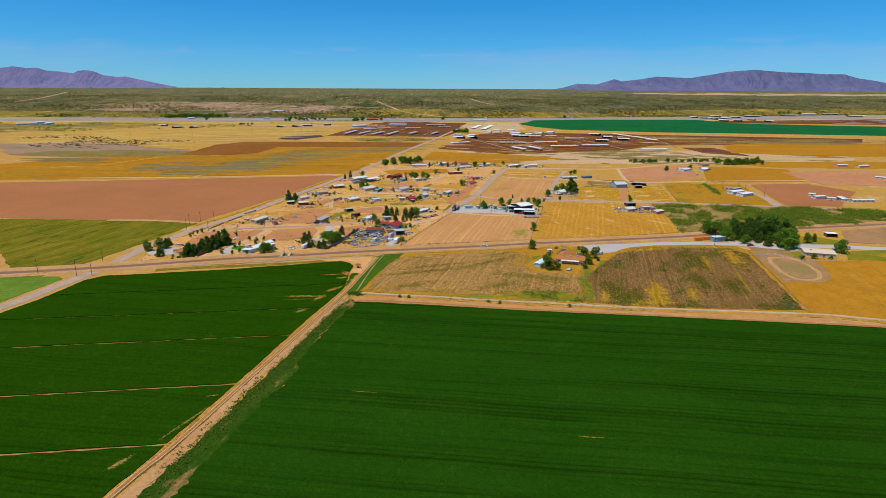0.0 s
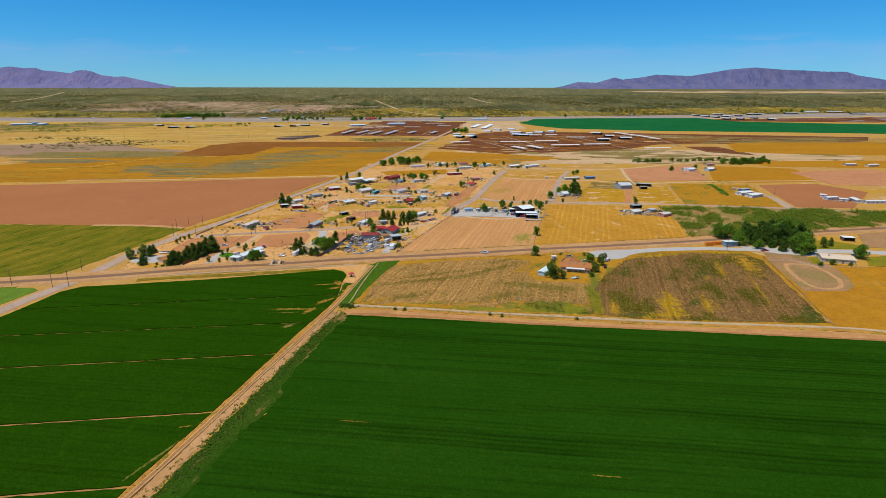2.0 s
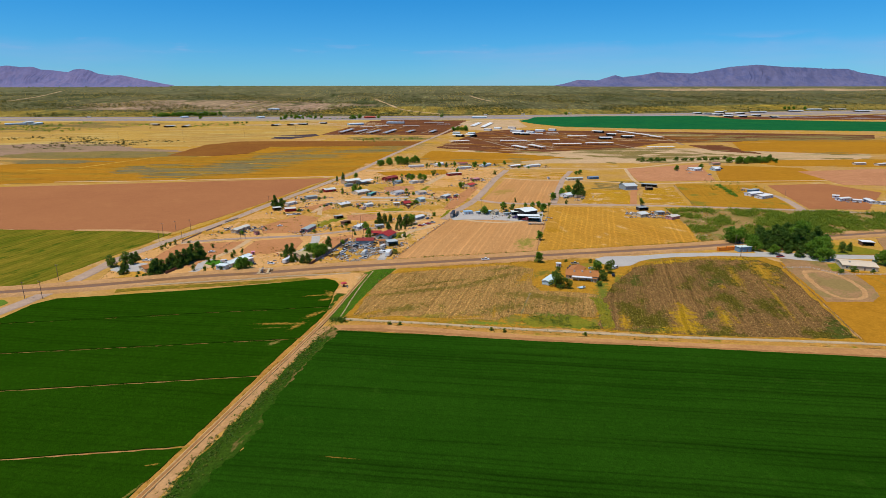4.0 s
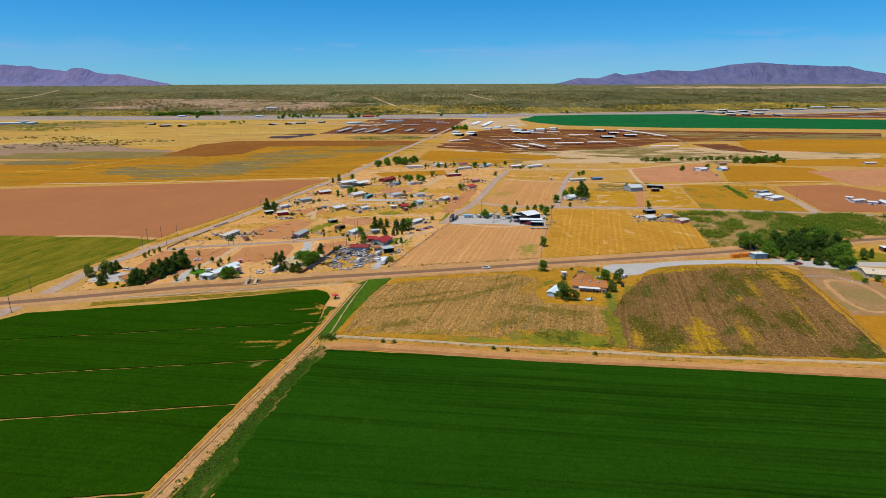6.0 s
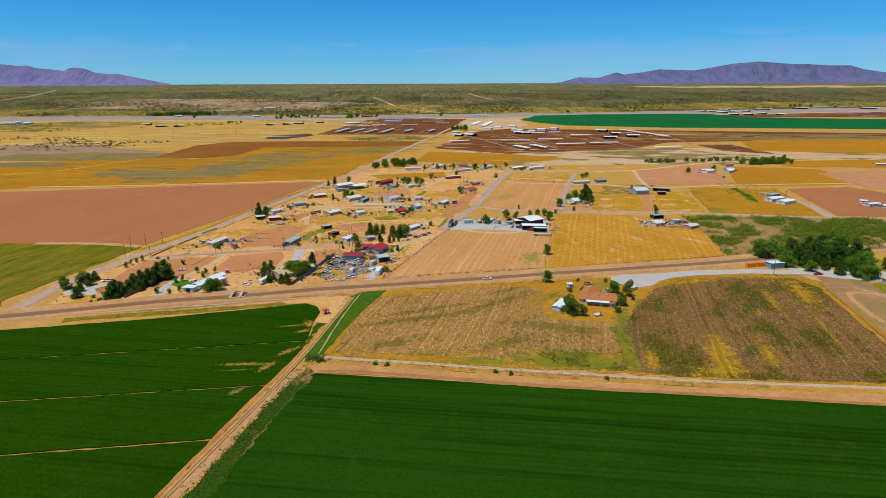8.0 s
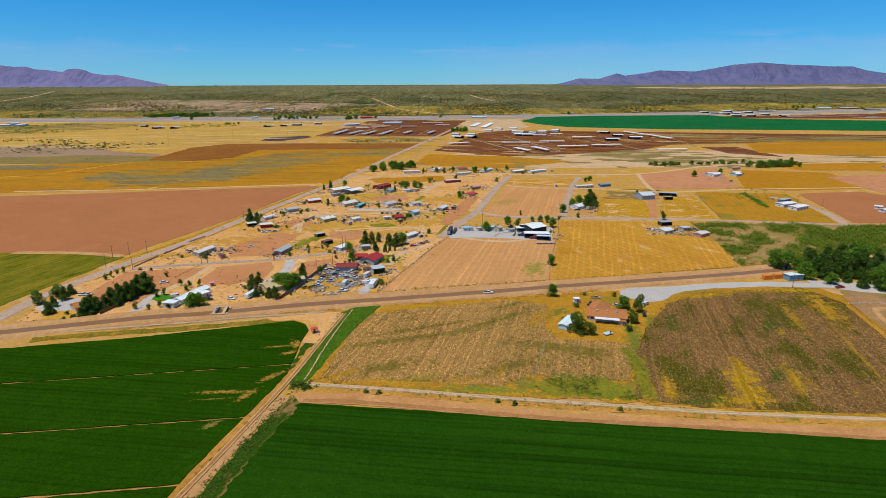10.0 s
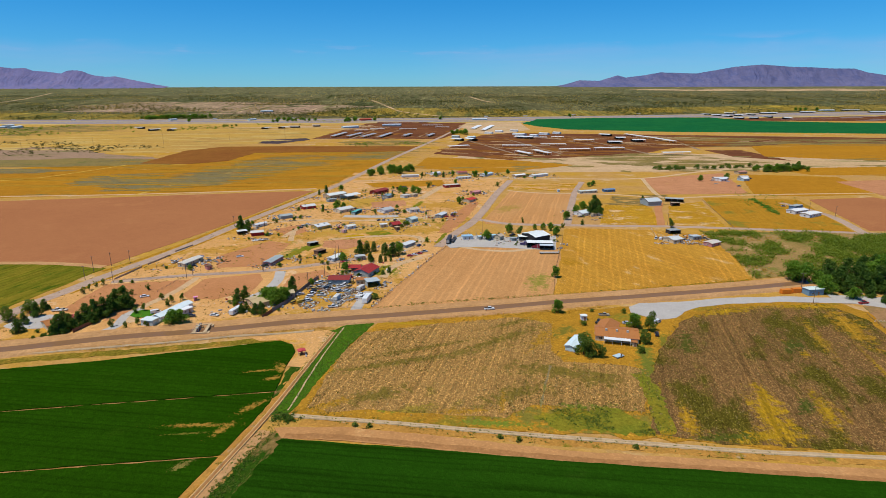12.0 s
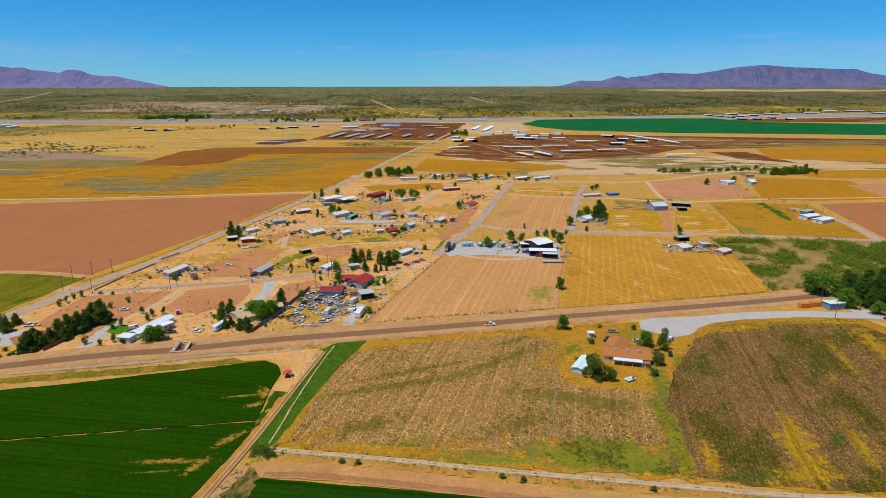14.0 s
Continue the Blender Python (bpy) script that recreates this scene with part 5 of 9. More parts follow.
for off, wide in ((-98, 26), (-50, 8), (8, 12), (66, 8)):
    lane("highway_verge", [(x, y + off) for x, y in HIGHWAY], wide, M_STRAW2, 0.75, "dry straw verge of the highway", "verge", step=60)

plot("dirt_pad", [(-86.4, 387.3), (-69.7, 390.7), (-50.2, 395.3), (-46.6, 393.0), (-49.4, 374.9), (-52.9, 356.0), (-60.0, 357.3), (-59.6, 372.4), (-64.2, 380.2), (-70.2, 383.9), (-79.9, 382.9)], M_DUST, 0.06, "bare tan dirt pad at the field corner", "ground", jit=0.4)



# ---- materials of things ----
PAINTS = {}


def paint(name, col, rough=0.6, metal=0.0, dirt=0.25, ribs=0.0, spec=0.4):
    """Painted or bare surface with faded patches and dust; ribs: the spacing of corrugation along local x."""
    key = (name, col)
    if key in PAINTS:
        return PAINTS[key]
    m, t, p = shader(name, rough, metal, spec)
    pos = node(t, "TexCoord").outputs["Object"]
    fade = noise_of(t, pos, 0.35, 6, 0.35, 0.7)
    dust = noise_of(t, pos, 1.7, 5, 0.5, 0.8)
    c = mixed(t, fade, col, tuple(min(0.9, v * (1 - dirt * 0.5)) for v in col))
    c = mixed(t, dust, c, tuple(v * (1 - dirt) + g * dirt * 0.6 for v, g in zip(col, (0.5, 0.33, 0.2))))
    info = node(t, "ObjectInfo").outputs["Random"]
    c = mixed(t, info, c, mixed(t, 1.0, c, (0.9, 0.9, 0.9), "MULTIPLY"))
    t.links.new(c, p.inputs["Base Color"])
    bp = node(t, "Bump")
    bp.inputs["Strength"].default_value = 0.25
    if ribs:
        sx = node(t, "SeparateXYZ")
        t.links.new(pos, sx.inputs[0])
        k = node(t, "Math", op="MULTIPLY")
        k.inputs[1].default_value = 2 * math.pi / ribs
        t.links.new(sx.outputs[0], k.inputs[0])
        s = node(t, "Math", op="SINE")
        t.links.new(k.outputs[0], s.inputs[0])
        bp.inputs["Strength"].default_value, bp.inputs["Distance"].default_value = 0.5, 0.05
        t.links.new(s.outputs[0], bp.inputs["Height"])
    else:
        bp.inputs["Distance"].default_value = 0.03
        t.links.new(dust, bp.inputs["Height"])
    t.links.new(bp.outputs[0], p.inputs["Normal"])
    PAINTS[key] = m
    return m


def leaves(name, a, b, rough=0.75):
    m, t, p = shader(name, rough, 0, 0.15)
    g = node(t, "NewGeometry")
    c = mixed(t, g.outputs["Random Per Island"], a, b)
    info = node(t, "ObjectInfo").outputs["Random"]
    c = mixed(t, info, c, mixed(t, 1.0, c, (0.78, 0.85, 0.8), "MULTIPLY"))
    t.links.new(c, p.inputs["Base Color"])
    tr = node(t, "BsdfTranslucent")
    t.links.new(mixed(t, 1.0, c, (1.5, 1.4, 0.8), "MULTIPLY"), tr.inputs[0])
    mx = node(t, "MixShader")
    mx.inputs[0].default_value = 0.5
    t.links.new(p.outputs[0], mx.inputs[1])
    t.links.new(tr.outputs[0], mx.inputs[2])
    t.links.new(mx.outputs[0], t.nodes["Material Output"].inputs[0])
    return m


WHITE = (0.72, 0.74, 0.74)
CREAM = (0.62, 0.52, 0.36)
TAN = (0.52, 0.39, 0.24)
GREY = (0.40, 0.40, 0.37)
BLUEGREY = (0.34, 0.39, 0.39)
DARK = (0.035, 0.033, 0.035)
RED = (0.34, 0.03, 0.03)
MAROON = (0.24, 0.035, 0.03)
ORANGE = (0.40, 0.155, 0.045)
BROWN = (0.16, 0.085, 0.05)
PINK = (0.55, 0.25, 0.24)
BLUE = (0.10, 0.22, 0.38)
PALEBLUE = (0.42, 0.55, 0.62)
TEAL = (0.40, 0.52, 0.50)
YELLOW = (0.58, 0.42, 0.10)
M_GLASS, _t, _p = shader("window_glass", 0.08, 0, 0.5)
_p.inputs["Base Color"].default_value = (0.025, 0.032, 0.04, 1)
M_TRIM = paint("white_trim", (0.7, 0.69, 0.66))
M_DOOR = paint("door_paint", (0.22, 0.14, 0.1))
M_TYRE = paint("tyre_rubber", (0.025, 0.025, 0.026), 0.9, 0, 0.1)
M_STEEL = paint("weathered_steel", (0.40, 0.40, 0.39), 0.6, 0.15)
M_RUST = paint("rusted_steel", (0.20, 0.08, 0.04), 0.85, 0.1)
M_WOOD = paint("weathered_wood", (0.18, 0.12, 0.08), 0.9, 0, 0.2)
M_PLANK = paint("faded_planks", (0.5, 0.36, 0.24), 0.9, 0, 0.2)
M_BARK = paint("bark", (0.12, 0.08, 0.055), 0.95, 0, 0.2)
M_LAMP = paint("headlamp_glass", (0.75, 0.75, 0.72), 0.15)
M_TAIL = paint("tail_lamp_red", (0.45, 0.02, 0.02), 0.25)
M_LEAF = leaves("broad_leaves", (0.115, 0.225, 0.024), (0.20, 0.32, 0.036))
M_LEAF2 = leaves("dusty_leaves", (0.11, 0.175, 0.024), (0.17, 0.23, 0.04))
M_NEEDLE = leaves("conifer_needles", (0.072, 0.140, 0.024), (0.135, 0.215, 0.036))
M_BRUSH = leaves("brush_leaves", (0.14, 0.20, 0.018), (0.23, 0.275, 0.032))
M_STRAWTUFT = leaves("straw_mounds", (0.44, 0.31, 0.075), (0.30, 0.22, 0.06))
M_SAGE = leaves("dark_shrub_leaves", (0.085, 0.075, 0.03), (0.14, 0.12, 0.045))
M_WEED = leaves("weed_leaves", (0.09, 0.16, 0.02), (0.20, 0.20, 0.03))
M_DARKWEED = leaves("dark_weeds", (0.055, 0.125, 0.010), (0.10, 0.165, 0.018))
M_CREO = leaves("creosote_leaves", (0.075, 0.080, 0.022), (0.12, 0.115, 0.03))
M_OLIVE = leaves("olive_weeds", (0.12, 0.10, 0.018), (0.17, 0.14, 0.022))
M_STALK = leaves("dry_stalks", (0.60, 0.42, 0.18), (0.38, 0.24, 0.085))
M_DRYTUFT = leaves("dry_grass_tufts", (0.50, 0.27, 0.03), (0.36, 0.24, 0.05))


M_LITTER, _t, _p = shader("yard_litter", 0.75, 0, 0.2)
_r = node(_t, "ValToRGB")
_r.color_ramp.interpolation = "CONSTANT"
_c = ((0.0, (0.55, 0.54, 0.51)), (0.24, (0.34, 0.33, 0.32)), (0.44, (0.17, 0.08, 0.045)), (0.56, (0.05, 0.05, 0.055)), (0.64, (0.24, 0.16, 0.10)), (0.78, (0.36, 0.30, 0.22)), (0.9, (0.16, 0.22, 0.27)), (0.96, (0.3, 0.05, 0.04)))
for _i, (_q, _k) in enumerate(_c):
    _e = _r.color_ramp.elements[_i] if _i < 2 else _r.color_ramp.elements.new(_q)
    _e.position, _e.color = _q, (*_k, 1)
_t.links.new(node(_t, "NewGeometry").outputs["Random Per Island"], _r.inputs[0])
_t.links.new(_r.outputs[0], _p.inputs["Base Color"])


# ---- builders ----
def box(bm, cx, cy, cz, sx, sy, sz, rz=0.0):
    """Adds a box with its centre and full sizes."""
    m = pose(cx, cy, cz, 0, 0, rz) @ Matrix.Diagonal((sx, sy, sz, 1))
    bmesh.ops.create_cube(bm, size=1.0, matrix=m)
    return bm


def cyl(bm, cx, cy, z0, z1, r0, r1, n=8):
    bmesh.ops.create_cone(bm, cap_ends=True, segments=n, radius1=r0, radius2=r1, depth=z1 - z0, matrix=Matrix.Translation((cx, cy, (z0 + z1) / 2)))
    return bm


def thing(name, x, y, z, rz, label, category, group=""):
    ob = new(name)
    ob.matrix_basis = pose(x, y, z + rise(y), 0, 0, rz)
    return tagged(ob, label, category, group)


SHARED = {}


def shared(name, key, make, material, parent, m):
    """A part whose mesh is made once and used again."""
    if key not in SHARED:
        SHARED[key] = mesh_of(name, make(), material)
    ob = new(name, SHARED[key])
    ob.parent = parent
    ob.matrix_basis = m
    return ob


def window_on(parent, x, y, z, rz, w=1.3, h=1.0):
    def fr():
        bm = bmesh.new()
        for sx, sy, dx, dz in ((w + 0.2, 0.1, 0, h / 2 + 0.05), (w + 0.2, 0.14, 0, -h / 2 - 0.05)):
            box(bm, dx, 0, dz, sx, sy, 0.1)
        for dx in (-w / 2 - 0.05, 0, w / 2 + 0.05):
            box(bm, dx, 0, 0, 0.08, 0.1, h)
        return bm
    f = shared("window", ("frame", w, h), fr, M_TRIM, parent, pose(x, y, z, 0, 0, rz))
    shared("pane", ("pane", w, h), lambda: box(bmesh.new(), 0, 0, 0, w, 0.04, h), M_GLASS, f, Matrix())


def door_on(parent, x, y, z, rz, w=0.95, h=2.05, mat=None):
    d = shared("door", ("door", w, h, (mat or M_DOOR).name), lambda: box(bmesh.new(), 0, 0, h / 2, w, 0.09, h), mat or M_DOOR, parent, pose(x, y, z, 0, 0, rz))
    shared("handle", ("handle", w), lambda: box(bmesh.new(), w * 0.38, -0.08, 1.0, 0.12, 0.08, 0.06), M_STEEL, d, Matrix())


def ends(p, h):
    """Middle, length and heading of a building from the two ends of its ridge."""
    (x0, y0), (x1, y1) = p
    return (x0 + x1) / 2, (y0 + y1) / 2, math.hypot(x1 - x0, y1 - y0), math.degrees(math.atan2(y1 - y0, x1 - x0))


YARDS = []


def house(p, width, eave, ridge, wall, roof, label, name="house", category="house", windows=True, open_side=False, vents=0, porch=False, skirt=False, long=0.0, group=""):
    """A building on the line of its ridge: walls with gables, a roof of two slabs, doors and windows."""
    x, y, L, rz = ends(p, ridge)
    L = max(L, long, 2.0)
    YARDS.append((x, y, L, width))
    o = thing(name, x, y, 0, rz, label, category, group)
    h, w = L / 2, width / 2
    mw, mr = paint("wall_paint", wall, 0.9, 0, 0.25, 0, 0.1), paint("roof_sheet", roof, 0.7, 0.0, 0.2, 0.6, 0.15)
    bm = bmesh.new()
    if open_side:
        # posts and a back wall
        box(bm, 0, w - 0.06, eave / 2, L, 0.12, eave)
        part("back_wall", bm, mw, o)
        n = max(2, int(L / 5))
        for i in range(n + 1):
            shared("post", ("post", round(eave, 1)), lambda: box(bmesh.new(), 0, 0, eave / 2, 0.16, 0.16, eave), M_STEEL, o, pose(-h + 0.2 + (L - 0.4) * i / n, -w + 0.2, 0))
    else:
        a = [bm.verts.new((sx * h, sy * w, z)) for sx in (-1, 1) for sy, z in ((-1, 0), (1, 0), (1, eave), (-1, eave))]
        t0, t1 = bm.verts.new((-h, 0, ridge - 0.05)), bm.verts.new((h, 0, ridge - 0.05))
        bm.faces.new((a[0], a[3], t0, a[2], a[1]))
        bm.faces.new((a[4], a[5], a[6], t1, a[7]))
        bm.faces.new((a[0], a[4], a[7], a[3]))
        bm.faces.new((a[1], a[2], a[6], a[5]))
        bmesh.ops.recalc_face_normals(bm, faces=bm.faces)
        part("wall", bm, mw, o)
    over = 0.45
    slope = (ridge - eave) / w
    for s in (-1, 1):
        bm = bmesh.new()
        ew = w + over
        q = []
        for dz in (0.0, 0.14):
            for X in (-h - over, h + over):
                q.append([bm.verts.new((X, 0, ridge + dz)), bm.verts.new((X, s * ew, ridge - slope * ew + dz))])
        lo0, lo1, hi0, hi1 = q
        for f in ((hi0[0], hi0[1], hi1[1], hi1[0]), (lo0[0], lo1[0], lo1[1], lo0[1]), (lo0[1], lo1[1], hi1[1], hi0[1]), (lo0[0], lo0[1], hi0[1], hi0[0]), (lo1[0], hi1[0], hi1[1], lo1[1]), (lo0[0], hi0[0], hi1[0], lo1[0])):
            bm.faces.new(f)
        bmesh.ops.recalc_face_normals(bm, faces=bm.faces)
        part("roof", bm, mr, o)
    part("ridge_cap", box(bmesh.new(), 0, 0, ridge + 0.15, L + 2 * over, 0.3, 0.06), mr, o)
    if windows and not open_side and y < 900:
        n = max(1, min(5, int(L / 4.5)))
        for i in range(n):
            X = -h + L * (i + 0.5) / n
            for s in (-1, 1):
                if s < 0 and i == n // 2 and n > 1:
                    door_on(o, X, -w - 0.03, 0.05, 0)
                else:
                    window_on(o, X, s * (w + 0.02), 1.55, 0 if s < 0 else 180)
        if width > 5:
            window_on(o, -h - 0.02, 0, 1.55, -90)
            window_on(o, h + 0.02, 0, 1.55, 90)
    for i in range(vents):
        X = -h * 0.5 + L * 0.5 * i / max(1, vents - 1)
        bm = box(bmesh.new(), X, -w * 0.3, ridge - slope * w * 0.3 + 0.5, 1.0, 1.0, 0.9)
        part("roof_cooler", bm, M_STEEL, o, "boxy grey roof cooler")
    if porch:
        bm = box(bmesh.new(), 0, -w - 1.6, eave - 0.15, L * 0.62, 3.4, 0.14)
        part("porch_roof", bm, paint("porch_white", WHITE), o, "flat white porch roof")
        for i in range(4):
            bm = box(bmesh.new(), -L * 0.3 + L * 0.2 * i, -w - 3.1, (eave - 0.2) / 2, 0.15, 0.15, eave - 0.2)
            part("porch_post", bm, M_TRIM, o)
    if skirt:
        part("skirting", box(bmesh.new(), 0, 0, 0.3, L + 0.08, width + 0.08, 0.6), paint("skirt_paint", (0.4, 0.38, 0.35)), o)
    return o


def flat_shed(p, width, height, wall, roof, label, name="shed", category="shed", dark_front=False, long=0.0, tilt=0.25):
    """A shed with one low-pitched roof slab; dark_front: open towards its front."""
    x, y, L, rz = ends(p, height)
    L = max(L, long, 1.5)
    o = thing(name, x, y, 0, rz, label, category)
    w, h = width / 2, L / 2
    mw = paint("shed_wall", wall, 0.8, 0, 0.3, 0.4)
    part("back_wall", box(bmesh.new(), 0, w - 0.05, (height - tilt) / 2, L, 0.1, height - tilt), mw, o)
    for s in (-1, 1):
        part("side_wall", box(bmesh.new(), s * (h - 0.05), -0.06, (height - tilt) / 2, 0.1, width - 0.12, height - tilt), mw, o)
    if not dark_front:
        part("front_wall", box(bmesh.new(), 0, -w + 0.05, height / 2 - 0.05, L - 0.2, 0.1, height - 0.1), mw, o)
        door_on(o, L * 0.15, -w - 0.05, 0.03, 0)
        if L > 5:
            window_on(o, -L * 0.25, -w - 0.02, 1.5, 0, 1.0, 0.8)
    else:
        n = max(1, int(L / 5))
        for i in range(1, n):
            part("post", box(bmesh.new(), -h + L * i / n, -w + 0.15, height / 2 - 0.1, 0.18, 0.18, height - 0.2), M_STEEL, o)
    bm = box(bmesh.new(), 0, 0, 0, L + 0.7, width + 0.7, 0.14)
    r = part("roof", bm, paint("roof_sheet", roof, 0.7, 0.0, 0.2, 0.6, 0.15), o)
    r.matrix_basis = pose(0, 0, height - tilt / 2 + 0.1, -math.degrees(math.atan2(tilt, width)))
    return o


def litter(name, spots, label, seed):
    """Small boards, boxes, drums and sheets lying about, as one mesh."""
    rng = random.Random(seed)
    verts, faces = [], []
    for x, y, k in spots:
        a = rng.uniform(0, 6.28)
        ca, sa = math.cos(a), math.sin(a)
        L, W, H = rng.uniform(0.4, 1.8) * k, rng.uniform(0.3, 0.9) * k, rng.uniform(0.15, 0.9) * k
        n = len(verts)
        for z in (0.05, 0.05 + H):
            for u, v in ((-L, -W), (L, -W), (L, W), (-L, W)):
                verts.append((x + (u * ca - v * sa) / 2, y + (u * sa + v * ca) / 2, z + (0.2 * H if u > 0 and z > 0.1 else 0)))
        faces.append((n + 4, n + 5, n + 6, n + 7))
        for i in range(4):
            j = (i + 1) % 4
            faces.append((n + i, n + j, n + 4 + j, n + 4 + i))
    me = bpy.data.meshes.new(name)
    me.from_pydata(verts, [], faces)
    me.materials.append(M_LITTER)
    return tagged(new(name, me), label, "clutter", kind="stuff")


def tapered(bm, profile, half, inset=0.0):
    """A body drawn from a side profile of (x, z); the upper points lean in by inset."""
    zs = [z for _, z in profile]
    z0, z1 = min(zs), max(zs)
    rows = []
    for s in (-1, 1):
        rows.append([bm.verts.new((x, s * (half - inset * (z - z0) / (z1 - z0)), z)) for x, z in profile])
    n = len(profile)
    bm.faces.new(rows[0])
    bm.faces.new(rows[1][::-1])
    for i in range(n):
        j = (i + 1) % n
        bm.faces.new((rows[0][i], rows[1][i], rows[1][j], rows[0][j]))
    bmesh.ops.recalc_face_normals(bm, faces=bm.faces)
    return bm


def wheel_at(o, x, y, r=0.34, w=0.24):
    def tyre():
        bm = bmesh.new()
        bmesh.ops.create_cone(bm, cap_ends=True, segments=12, radius1=r, radius2=r, depth=w, matrix=pose(0, 0, 0, 90))
        return bm

    def rim():
        bm = bmesh.new()
        bmesh.ops.create_cone(bm, cap_ends=True, segments=10, radius1=r * 0.6, radius2=r * 0.6, depth=w + 0.03, matrix=pose(0, 0, 0, 90))
        return bm
    t = shared("wheel", ("tyre", r, w), tyre, M_TYRE, o, pose(x, y, r))
    shared("rim", ("rim", r, w), rim, M_STEEL, t, Matrix())


CARS = {}
BODY = {
    "sedan": ([(-2.35, 0.35), (2.35, 0.35), (2.38, 0.62), (2.2, 0.82), (1.1, 0.95), (-1.65, 0.98), (-2.3, 0.92), (-2.38, 0.6)], [(1.15, 0.94), (0.45, 1.42), (-0.95, 1.44), (-1.7, 0.97)]),
    "suv": ([(-2.3, 0.4), (2.3, 0.4), (2.35, 0.75), (2.2, 0.98), (1.1, 1.08), (-2.25, 1.1), (-2.35, 0.7)], [(1.15, 1.06), (0.5, 1.72), (-2.05, 1.74), (-2.3, 1.08)]),
    "pickup": ([(-2.75, 0.45), (2.7, 0.45), (2.75, 0.8), (2.6, 1.05), (1.3, 1.12), (-2.72, 1.14), (-2.78, 0.8)], [(1.35, 1.1), (0.75, 1.78), (-0.55, 1.8), (-0.75, 1.12)]),
    "van": ([(-2.6, 0.4), (2.6, 0.4), (2.65, 0.9), (2.0, 1.1), (1.4, 1.95), (-2.55, 2.0), (-2.65, 0.7)], [(2.02, 1.12), (1.45, 1.9), (0.4, 1.9), (0.4, 1.14)]),
}


def car(at, rz, kind, col, word, where="parked on bare dirt", group="parked cars"):
    x, y = at
    cat = {"sedan": "car", "suv": "car", "pickup": "pickup truck", "van": "van"}[kind]
    nm = {"sedan": "sedan", "suv": "sport_utility_vehicle", "pickup": "pickup_truck", "van": "van"}[kind]
    key = (kind, col)
    label = f"{word} {nm.replace('_', ' ')} {where}"
    if key in CARS:
        o = copy_thing(CARS[key], pose(x, y, 0.12, 0, 0, rz))
        return tagged(o, label, cat, group)
    o = thing(nm, x, y, 0.12, rz, label, cat, group)
    CARS[key] = o
    low, top = BODY[kind]
    m = paint("car_paint", col, 0.3, 0.1, 0.15)
    bm = tapered(bmesh.new(), low, 0.92, 0.08)
    bmesh.ops.bevel(bm, geom=list(bm.edges), offset=0.06, segments=1, affect="EDGES")
    part("body", bm, m, o)
    if kind != "van":
        part("cabin_glass", tapered(bmesh.new(), top, 0.82, 0.16), M_GLASS, o)
        zt = max(z for _, z in top)
        xs_ = [X for X, z in top if z > zt - 0.1]
        part("roof_panel", box(bmesh.new(), (max(xs_) + min(xs_)) / 2, 0, zt + 0.02, max(xs_) - min(xs_) + 0.12, 1.36, 0.06), m, o)
    else:
        part("windscreen", tapered(bmesh.new(), top, 0.90, 0.03), M_GLASS, o)
    if kind == "pickup":
        part("bed", box(bmesh.new(), -1.75, 0, 1.1, 1.75, 1.45, 0.12), M_TYRE, o, "open dark truck bed")
    X = max(a for a, _ in low)
    for s in (-1, 1):
        part("headlight", box(bmesh.new(), X - 0.1, s * 0.68, 0.72, 0.16, 0.34, 0.16), M_LAMP, o)
        part("tail_light", box(bmesh.new(), -X + 0.08, s * 0.72, 0.82, 0.14, 0.26, 0.2), M_TAIL, o)
    part("bumper", box(bmesh.new(), X, 0, 0.48, 0.16, 1.75, 0.18), M_STEEL, o)
    for X in (-X * 0.6, X * 0.62):
        for s in (-1, 1):
            wheel_at(o, X, s * 0.84)
    return o


def box_trailer(p, width, height, col, label, name="travel_trailer", category="trailer", long=0.0, windows=True, lift=0.55):
    """A boxy trailer on wheels."""
    x, y, L, rz = ends(p, height)
    L = max(L, long)
    o = thing(name, x, y, 0.08, rz, label, category)
    h = L / 2
    bm = tapered(bmesh.new(), [(-h, lift), (h - 0.5, lift), (h, lift + 0.6), (h - 0.15, height - 0.25), (h - 0.5, height), (-h + 0.2, height), (-h, height - 0.2)], width / 2, 0.04)
    bmesh.ops.bevel(bm, geom=list(bm.edges), offset=0.07, segments=1, affect="EDGES")
    part("body", bm, paint("trailer_skin", col, 0.4, 0.05), o)
    if windows:
        for X in (-h * 0.55, h * 0.45):
            window_on(o, X, -width / 2 - 0.01, height * 0.62, 0, 1.1, 0.6)
            window_on(o, X, width / 2 + 0.01, height * 0.62, 180, 1.1, 0.6)
        door_on(o, 0, -width / 2 - 0.02, lift, 0, 0.7, 1.8, M_TRIM)
    part("roof_vent", box(bmesh.new(), h * 0.1, 0, height + 0.12, 0.7, 0.7, 0.24), M_TRIM, o)
    part("hitch", box(bmesh.new(), h + 0.5, 0, lift, 1.2, 0.15, 0.12), M_STEEL, o)
    for X in (-0.45, 0.45):
        for s in (-1, 1):
            wheel_at(o, X - h * 0.2, s * (width / 2 - 0.2), 0.36, 0.24)
    return o


